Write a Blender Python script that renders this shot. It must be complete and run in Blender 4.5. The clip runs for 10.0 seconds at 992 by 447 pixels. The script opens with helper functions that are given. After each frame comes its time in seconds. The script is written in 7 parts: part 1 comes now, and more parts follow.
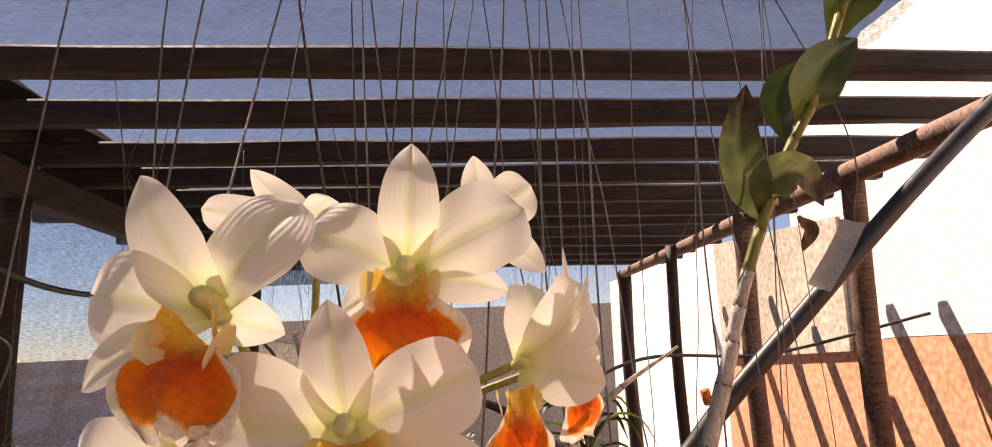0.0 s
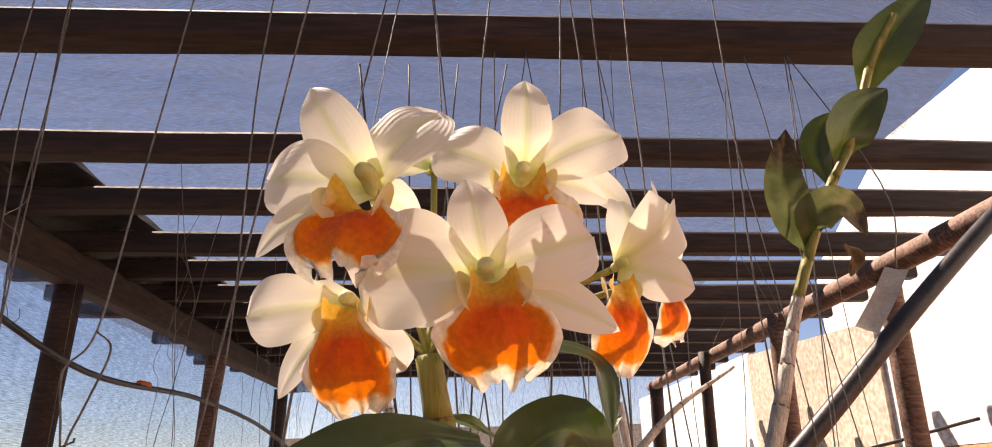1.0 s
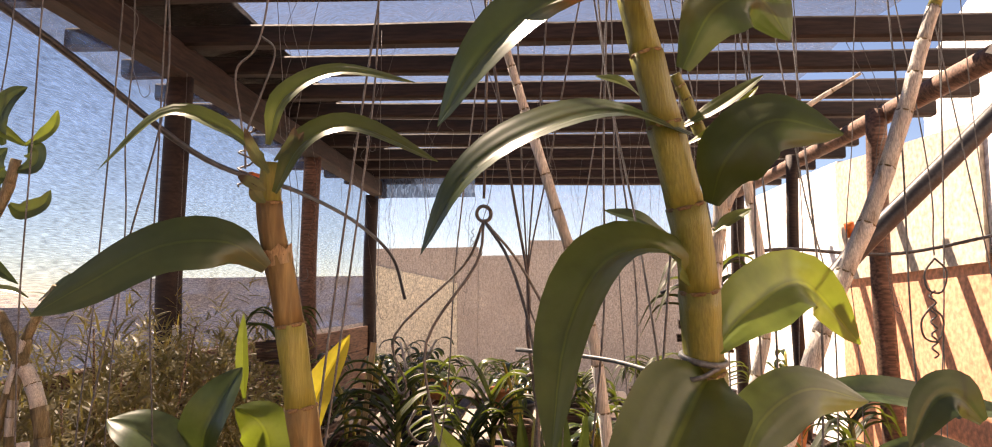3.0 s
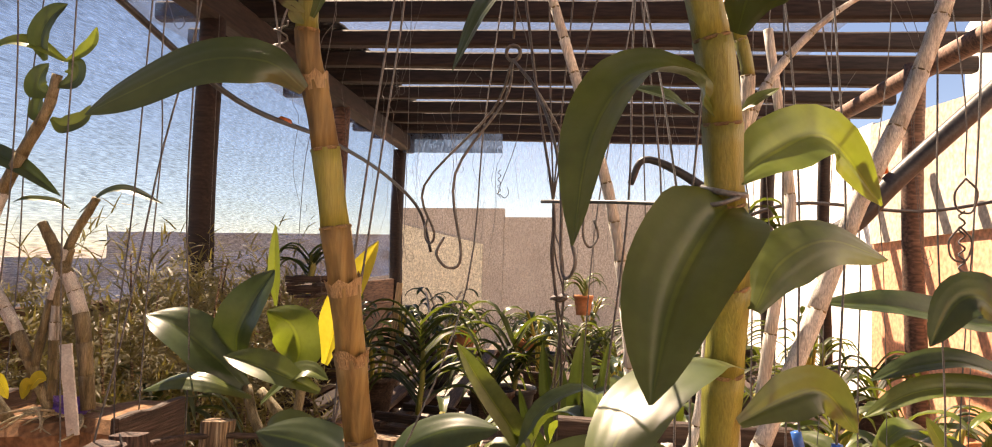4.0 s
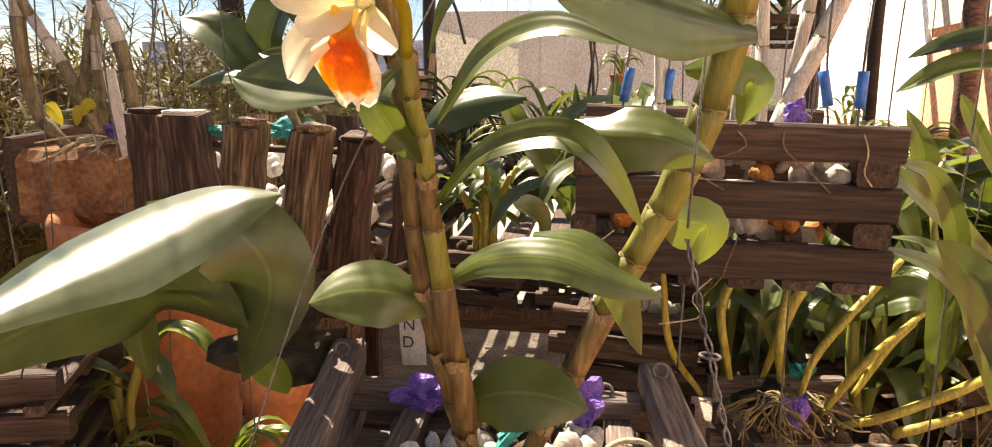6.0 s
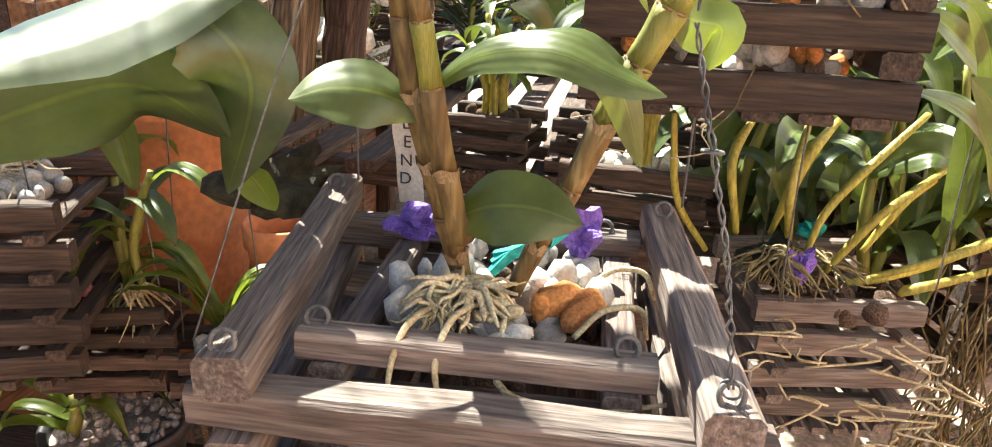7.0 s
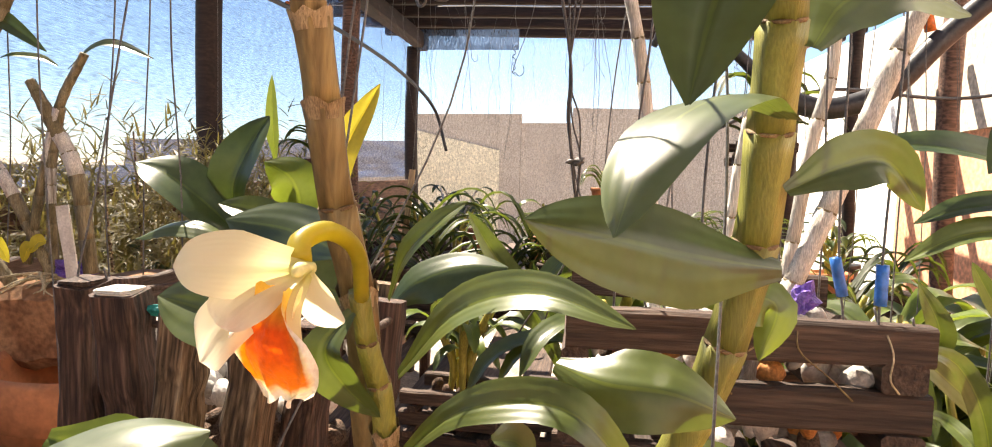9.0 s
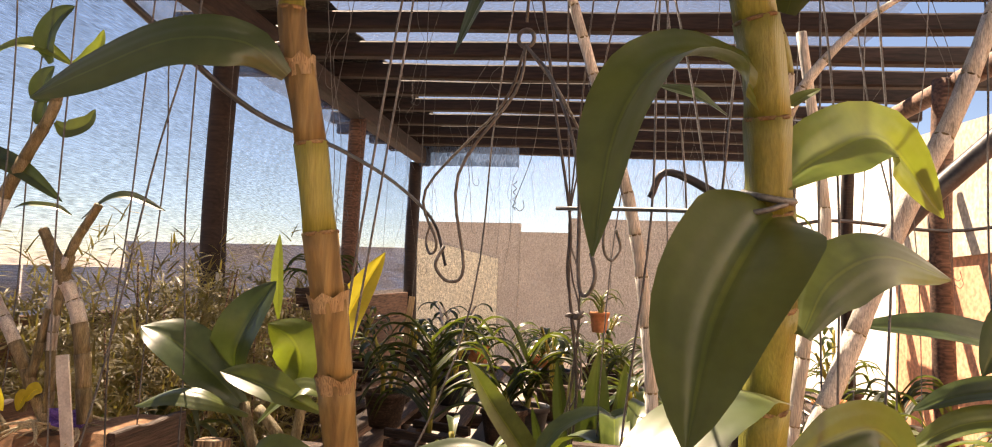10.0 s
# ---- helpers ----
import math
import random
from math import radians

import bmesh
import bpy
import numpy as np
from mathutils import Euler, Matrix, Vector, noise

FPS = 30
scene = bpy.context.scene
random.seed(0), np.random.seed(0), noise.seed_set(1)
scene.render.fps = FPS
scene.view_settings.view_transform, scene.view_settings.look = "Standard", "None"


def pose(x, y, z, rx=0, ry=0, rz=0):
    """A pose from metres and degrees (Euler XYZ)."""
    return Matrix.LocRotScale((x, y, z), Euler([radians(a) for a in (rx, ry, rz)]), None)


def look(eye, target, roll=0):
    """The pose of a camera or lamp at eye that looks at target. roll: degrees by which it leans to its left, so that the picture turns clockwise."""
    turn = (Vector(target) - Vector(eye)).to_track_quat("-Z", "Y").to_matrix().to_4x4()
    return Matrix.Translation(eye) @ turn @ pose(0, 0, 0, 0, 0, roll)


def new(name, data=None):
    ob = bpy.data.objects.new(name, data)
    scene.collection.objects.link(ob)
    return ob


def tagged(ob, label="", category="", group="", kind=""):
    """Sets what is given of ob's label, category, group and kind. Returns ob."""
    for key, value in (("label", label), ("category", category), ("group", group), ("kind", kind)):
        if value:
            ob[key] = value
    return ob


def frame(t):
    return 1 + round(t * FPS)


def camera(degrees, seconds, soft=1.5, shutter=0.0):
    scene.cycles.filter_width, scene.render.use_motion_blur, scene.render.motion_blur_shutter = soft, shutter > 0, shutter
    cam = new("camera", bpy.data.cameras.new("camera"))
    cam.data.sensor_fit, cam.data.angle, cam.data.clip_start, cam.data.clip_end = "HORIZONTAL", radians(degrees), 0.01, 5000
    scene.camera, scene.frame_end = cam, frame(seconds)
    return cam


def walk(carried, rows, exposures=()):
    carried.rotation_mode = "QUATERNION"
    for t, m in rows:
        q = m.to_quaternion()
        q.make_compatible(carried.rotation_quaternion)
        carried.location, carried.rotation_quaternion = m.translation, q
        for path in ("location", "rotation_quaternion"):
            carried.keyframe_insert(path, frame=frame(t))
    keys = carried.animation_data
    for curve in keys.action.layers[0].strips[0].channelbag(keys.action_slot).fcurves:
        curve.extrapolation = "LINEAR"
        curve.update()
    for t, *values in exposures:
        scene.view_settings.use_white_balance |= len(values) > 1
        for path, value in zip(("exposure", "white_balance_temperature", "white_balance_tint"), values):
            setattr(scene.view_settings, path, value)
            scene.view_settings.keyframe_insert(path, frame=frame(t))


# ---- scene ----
# ---- camera ----
PATH = [
    (0, (0.2128, 0.0251, 1.7133), (0.3531, 1.9898, 2.0520), -1.90),
    (0.5, (0.1761, 0.0040, 1.6638), (0.1927, 1.9518, 2.1203), 0.20),
    (1, (0.1755, 0.0056, 1.6232), (0.2535, 1.8906, 2.2871), -0.95),
    (1.5, (0.1705, -0.0039, 1.6140), (0.1907, 1.8830, 2.2768), -1.40),
    (2, (0.1429, -0.0253, 1.5945), (0.1031, 1.9088, 2.1019), -2.49),
    (2.5, (0.1418, -0.0040, 1.5496), (0.1062, 1.9733, 1.8477), -1.27),
    (2.7, (0.1328, -0.0054, 1.5341), (0.0538, 1.9786, 1.7737), -0.51),
    (3.8, (0.1227, -0.0202, 1.4736), (-0.0536, 1.9674, 1.6098), 1.20),
    (4, (0.1275, -0.0162, 1.4571), (-0.0724, 1.9715, 1.5527), 1.67),
    (4.5, (0.1312, -0.0088, 1.4307), (-0.1388, 1.9728, 1.4129), 1.29),
    (5, (0.1322, -0.0099, 1.4012), (-0.1184, 1.9685, 1.2498), 1.12),
    (5.5, (0.1400, -0.0157, 1.3651), (-0.0792, 1.9468, 1.0478), 1.09),
    (6, (0.1399, -0.0305, 1.3335), (-0.1436, 1.9057, 0.9202), 1.01),
    (6.2, (0.1322, -0.0142, 1.3170), (-0.0917, 1.9020, 0.7896), 0.23),
    (7.3, (0.1582, -0.0184, 1.2823), (-0.1695, 1.8227, 0.5731), 2.93),
    (7.5, (0.1590, -0.0171, 1.2865), (-0.1840, 1.8397, 0.6272), 2.74),
    (8, (0.1526, 0.0114, 1.3172), (-0.1324, 1.9453, 0.8947), 0.13),
    (8.5, (0.1346, 0.0341, 1.3532), (-0.0973, 1.9986, 1.0584), 1.11),
    (9, (0.1305, 0.0387, 1.3897), (-0.1097, 2.0184, 1.2373), 1.64),
    (9.5, (0.1264, 0.0330, 1.4289), (-0.1364, 2.0155, 1.4062), 1.11),
    (10, (0.1267, 0.0254, 1.4564), (-0.1191, 2.0056, 1.5913), 2.51),
]
cam = camera(69.13, 10.0, soft=1.05)
walk(cam, [(t, look(e, g, r)) for t, e, g, r in PATH], exposures=[(0.0, 1.5, 7700, 27), (1.0, 1.7, 7600, 25), (2.0, 1.8, 7400, 25), (2.7, 2.12, 7800, 24), (4.0, 2.22, 8500, 22), (5.0, 2.22, 8200, 18), (5.5, 2.22, 8300, 18), (6.0, 2.5, 7700, 14), (7.3, 3.34, 6000, 0), (7.5, 3.42, 5950, 0), (8.0, 3.36, 6050, 2), (8.5, 2.92, 6350, 6), (9.0, 2.64, 7100, 12), (9.5, 2.44, 7600, 14), (10.0, 2.28, 8400, 20)])

# ---- daylight ----
SUN = Vector((-0.36, 0.44, 0.82)).normalized()
world = bpy.data.worlds.new("sky")
scene.world = world
world.use_nodes = True
sky = world.node_tree.nodes.new("ShaderNodeTexSky")
sky.sky_type = "NISHITA"
sky.sun_disc = False
sky.sun_elevation = math.asin(SUN.z)
sky.sun_rotation = math.atan2(SUN.x, SUN.y)
sky.dust_density, sky.air_density, sky.ozone_density = 0.0, 0.75, 3.0
background = world.node_tree.nodes["Background"]
background.inputs["Strength"].default_value = 0.042
world.node_tree.links.new(sky.outputs["Color"], background.inputs["Color"])
sun = new("sun", bpy.data.lights.new("sun", "SUN"))
sun.data.energy, sun.data.angle, sun.data.color = 5.0, radians(0.5), (1.0, 0.92, 0.8)
sun.matrix_world = look(SUN * 20, (0, 0, 0))


# ---- materials ----
def material(name, rough=0.6, metal=0.0):
    m = bpy.data.materials.new(name)
    m.use_nodes = True
    b = m.node_tree.nodes["Principled BSDF"]
    b.inputs["Roughness"].default_value, b.inputs["Metallic"].default_value = rough, metal
    return m, m.node_tree.nodes, m.node_tree.links, b


def ramp(nodes, links, source, stops):
    r = nodes.new("ShaderNodeValToRGB")
    while len(r.color_ramp.elements) < len(stops):
        r.color_ramp.elements.new(0.5)
    for e, (p, c) in zip(r.color_ramp.elements, stops):
        e.position, e.color = p, (*c, 1)
    links.new(source, r.inputs["Fac"])
    return r.outputs["Color"]


def noise_at(nodes, links, scale, stretch=(1, 1, 1), detail=5.0, coords="Object"):
    c, p, n = nodes.new("ShaderNodeTexCoord"), nodes.new("ShaderNodeMapping"), nodes.new("ShaderNodeTexNoise")
    p.inputs["Scale"].default_value = stretch
    n.inputs["Scale"].default_value, n.inputs["Detail"].default_value = scale, detail
    links.new(c.outputs[coords], p.inputs["Vector"])
    links.new(p.outputs["Vector"], n.inputs["Vector"])
    return n.outputs["Fac"]


def mix(nodes, links, kind, fac, a, b):
    m = nodes.new("ShaderNodeMix")
    m.data_type, m.blend_type = "RGBA", kind
    for socket, v in ((m.inputs[0], fac), (m.inputs[6], a), (m.inputs[7], b)):
        if isinstance(v, bpy.types.NodeSocket):
            links.new(v, socket)
        else:
            socket.default_value = v if isinstance(v, float) else (*v, 1)
    return m.outputs[2]


def bump(nodes, links, b, height, strength, distance=0.002):
    n = nodes.new("ShaderNodeBump")
    n.inputs["Strength"].default_value, n.inputs["Distance"].default_value = strength, distance
    links.new(height, n.inputs["Height"])
    links.new(n.outputs["Normal"], b.inputs["Normal"])


def shaded_by_object(nodes, links, colour, low, high):
    """Makes each object a little lighter or darker than its neighbours."""
    i, r = nodes.new("ShaderNodeObjectInfo"), nodes.new("ShaderNodeMapRange")
    r.inputs["To Min"].default_value, r.inputs["To Max"].default_value = low, high
    links.new(i.outputs["Random"], r.inputs["Value"])
    c = nodes.new("ShaderNodeCombineColor")
    for n in range(3):
        links.new(r.outputs["Result"], c.inputs[n])
    return mix(nodes, links, "MULTIPLY", 1.0, colour, c.outputs["Color"])


def surface(name, stops, scale, rough=0.7, stretch=(1, 1, 1), relief=0.4, fine=None, spread=(0.85, 1.15), depth=0.002, grit=0.55):
    """A mottled matt surface: broad stains and fine grain."""
    m, nodes, links, b = material(name, rough)
    n = noise_at(nodes, links, scale, stretch)
    g = noise_at(nodes, links, fine or scale * 9, stretch, 8.0)
    c = ramp(nodes, links, n, stops)
    c = mix(nodes, links, "MULTIPLY", grit, c, ramp(nodes, links, g, [(0.36, (0.4, 0.4, 0.4)), (0.66, (1.4, 1.4, 1.4))]))
    links.new(shaded_by_object(nodes, links, c, *spread), b.inputs["Base Color"])
    bump(nodes, links, b, g, relief, depth)
    return m


def leafy(name, dark, light, rough=0.32, through_amount=0.35, glow=(0.42, 0.55, 0.05), vein=0.09, coat=0.18):
    """A leaf blade: lengthwise veins, a paler midrib, a waxy coat and light passing through."""
    m, nodes, links, b = material(name, rough)
    uv, sep = nodes.new("ShaderNodeUVMap"), nodes.new("ShaderNodeSeparateXYZ")
    links.new(uv.outputs["UV"], sep.inputs["Vector"])
    n = noise_at(nodes, links, 38.0)
    c = ramp(nodes, links, n, [(0.3, dark), (0.7, light)])
    wave = nodes.new("ShaderNodeMath")
    wave.operation = "MULTIPLY"
    wave.inputs[1].default_value = 31.4
    links.new(sep.outputs["X"], wave.inputs[0])
    sine = nodes.new("ShaderNodeMath")
    sine.operation = "SINE"
    links.new(wave.outputs[0], sine.inputs[0])
    off, away = nodes.new("ShaderNodeMath"), nodes.new("ShaderNodeMath")
    off.operation, away.operation = "SUBTRACT", "ABSOLUTE"
    off.inputs[1].default_value = 0.5
    links.new(sep.outputs["X"], off.inputs[0])
    links.new(off.outputs[0], away.inputs[0])
    # The 0.8 dip beside the pale midrib paints in its crease's shade.
    rib = ramp(nodes, links, away.outputs[0], [(0.0, (1.7, 1.6, 1.0)), (0.022, (1.35, 1.3, 1.0)), (0.03, (0.8, 0.82, 0.8)), (0.07, (1, 1, 1))])
    c = mix(nodes, links, "MULTIPLY", 1.0, c, rib)
    spots = noise_at(nodes, links, 210.0)
    c = mix(nodes, links, "MULTIPLY", 0.35, c, ramp(nodes, links, spots, [(0.35, (0.7, 0.72, 0.6)), (0.6, (1.1, 1.1, 1.1))]))
    c = shaded_by_object(nodes, links, c, 0.75, 1.25)
    links.new(c, b.inputs["Base Color"])
    b.inputs["Coat Weight"].default_value, b.inputs["Coat Roughness"].default_value = coat, 0.3
    bump(nodes, links, b, sine.outputs[0], vein, 0.0006)
    t = nodes.new("ShaderNodeBsdfTranslucent")
    links.new(mix(nodes, links, "MIX", 0.6, c, glow), t.inputs["Color"])
    s = nodes.new("ShaderNodeMixShader")
    s.inputs[0].default_value = through_amount
    links.new(b.outputs[0], s.inputs[1])
    links.new(t.outputs[0], s.inputs[2])
    links.new(s.outputs[0], nodes["Material Output"].inputs["Surface"])
    return m


def blotched(name):
    """An old leaf: olive green, with a brown tip and brown blotches."""
    m, nodes, links, b = material(name, 0.4)
    uv, sep = nodes.new("ShaderNodeUVMap"), nodes.new("ShaderNodeSeparateXYZ")
    links.new(uv.outputs["UV"], sep.inputs["Vector"])
    n = noise_at(nodes, links, 70.0)
    green = ramp(nodes, links, noise_at(nodes, links, 30.0), [(0.32, (0.05, 0.075, 0.022)), (0.55, (0.14, 0.16, 0.055)), (0.75, (0.36, 0.34, 0.15))])
    brown = ramp(nodes, links, noise_at(nodes, links, 200.0), [(0.3, (0.04, 0.026, 0.014)), (0.7, (0.11, 0.075, 0.04))])
    add = nodes.new("ShaderNodeMath")
    add.operation = "MULTIPLY_ADD"
    add.inputs[1].default_value = 0.3
    links.new(n, add.inputs[0])
    links.new(sep.outputs["Y"], add.inputs[2])
    c = mix(nodes, links, "MIX", ramp(nodes, links, add.outputs[0], [(0.0, (0.02, 0.02, 0.02)), (0.84, (0.08, 0.08, 0.08)), (0.98, (1, 1, 1))]), green, brown)
    links.new(c, b.inputs["Base Color"])
    bump(nodes, links, b, noise_at(nodes, links, 160.0), 0.3, 0.001)
    t, s = nodes.new("ShaderNodeBsdfTranslucent"), nodes.new("ShaderNodeMixShader")
    links.new(c, t.inputs["Color"])
    s.inputs[0].default_value = 0.48
    links.new(b.outputs[0], s.inputs[1])
    links.new(t.outputs[0], s.inputs[2])
    links.new(s.outputs[0], nodes["Material Output"].inputs["Surface"])
    return m


def petal_like(name, stops, lengthwise, through_amount=0.4, rough=0.55, relief=0.3, scale=300.0, throat=None, midline=None):
    """A petal: colour changes with the mesh's own v (base to tip) or with its distance from the rim; a lip is yellow in its throat, a sepal greenish along its middle."""
    m, nodes, links, b = material(name, rough)
    uv, sep = nodes.new("ShaderNodeUVMap"), nodes.new("ShaderNodeSeparateXYZ")
    links.new(uv.outputs["UV"], sep.inputs["Vector"])
    n = noise_at(nodes, links, 110.0)
    add = nodes.new("ShaderNodeMath")
    add.operation = "MULTIPLY_ADD"
    add.inputs[1].default_value = 0.2
    links.new(n, add.inputs[0])
    links.new(sep.outputs["Y" if lengthwise else "X"], add.inputs[2])
    c = ramp(nodes, links, add.outputs[0], stops)
    if throat:
        c = mix(nodes, links, "MIX", ramp(nodes, links, sep.outputs["Y"], [(0.12, (1, 1, 1)), (0.36, (0, 0, 0))]), c, throat)
        c = mix(nodes, links, "MULTIPLY", 0.4, c, ramp(nodes, links, noise_at(nodes, links, 420.0), [(0.35, (0.7, 0.55, 0.5)), (0.62, (1.1, 1.1, 1.1))]))
    off, away = nodes.new("ShaderNodeMath"), nodes.new("ShaderNodeMath")
    off.operation, away.operation = "SUBTRACT", "ABSOLUTE"
    off.inputs[1].default_value = 0.5
    links.new(sep.outputs["X"], off.inputs[0])
    links.new(off.outputs[0], away.inputs[0])
    if midline:
        c = mix(nodes, links, "MULTIPLY", 1.0, c, ramp(nodes, links, away.outputs[0], [(0.0, midline), (0.12, (1, 1, 1))]))
    links.new(c, b.inputs["Base Color"])
    b.inputs["Sheen Weight"].default_value = 0.15
    wave, sine = nodes.new("ShaderNodeMath"), nodes.new("ShaderNodeMath")
    wave.operation, sine.operation = "MULTIPLY", "SINE"
    wave.inputs[1].default_value = 75.0
    links.new(sep.outputs["X"], wave.inputs[0])
    links.new(wave.outputs[0], sine.inputs[0])
    bump(nodes, links, b, sine.outputs[0] if lengthwise else noise_at(nodes, links, scale), 0.1 if lengthwise else relief, 0.0007)
    t = nodes.new("ShaderNodeBsdfTranslucent")
    links.new(c, t.inputs["Color"])
    s = nodes.new("ShaderNodeMixShader")
    s.inputs[0].default_value = through_amount
    links.new(b.outputs[0], s.inputs[1])
    links.new(t.outputs[0], s.inputs[2])
    links.new(s.outputs[0], nodes["Material Output"].inputs["Surface"])
    return m


def netting(name, colour, cover, stretch, through_amount=0.6, streaky=0.6):
    """Woven shade cloth: threads with gaps between them."""
    m, nodes, links, b = material(name, 0.8)
    n = noise_at(nodes, links, 1.0, stretch, 3.0)
    streak = noise_at(nodes, links, 1.0, tuple(0.07 * v for v in stretch), 4.0)
    c = ramp(nodes, links, streak, [(0.35, tuple(streaky * v for v in colour)), (0.65, colour)])
    links.new(c, b.inputs["Base Color"])
    t = nodes.new("ShaderNodeBsdfTranslucent")
    links.new(c, t.inputs["Color"])
    cloth, gap, out = nodes.new("ShaderNodeMixShader"), nodes.new("ShaderNodeBsdfTransparent"), nodes.new("ShaderNodeMixShader")
    cloth.inputs[0].default_value = through_amount
    links.new(b.outputs[0], cloth.inputs[1])
    links.new(t.outputs[0], cloth.inputs[2])
    f = nodes.new("ShaderNodeMapRange")
    f.inputs["From Min"].default_value, f.inputs["From Max"].default_value = 0.35, 0.65
    f.inputs["To Min"].default_value, f.inputs["To Max"].default_value = max(0.02, cover - 0.2), min(1.0, cover + 0.2)
    links.new(n, f.inputs["Value"])
    links.new(f.outputs["Result"], out.inputs[0])
    links.new(gap.outputs[0], out.inputs[1])
    links.new(cloth.outputs[0], out.inputs[2])
    links.new(out.outputs[0], nodes["Material Output"].inputs["Surface"])
    return m


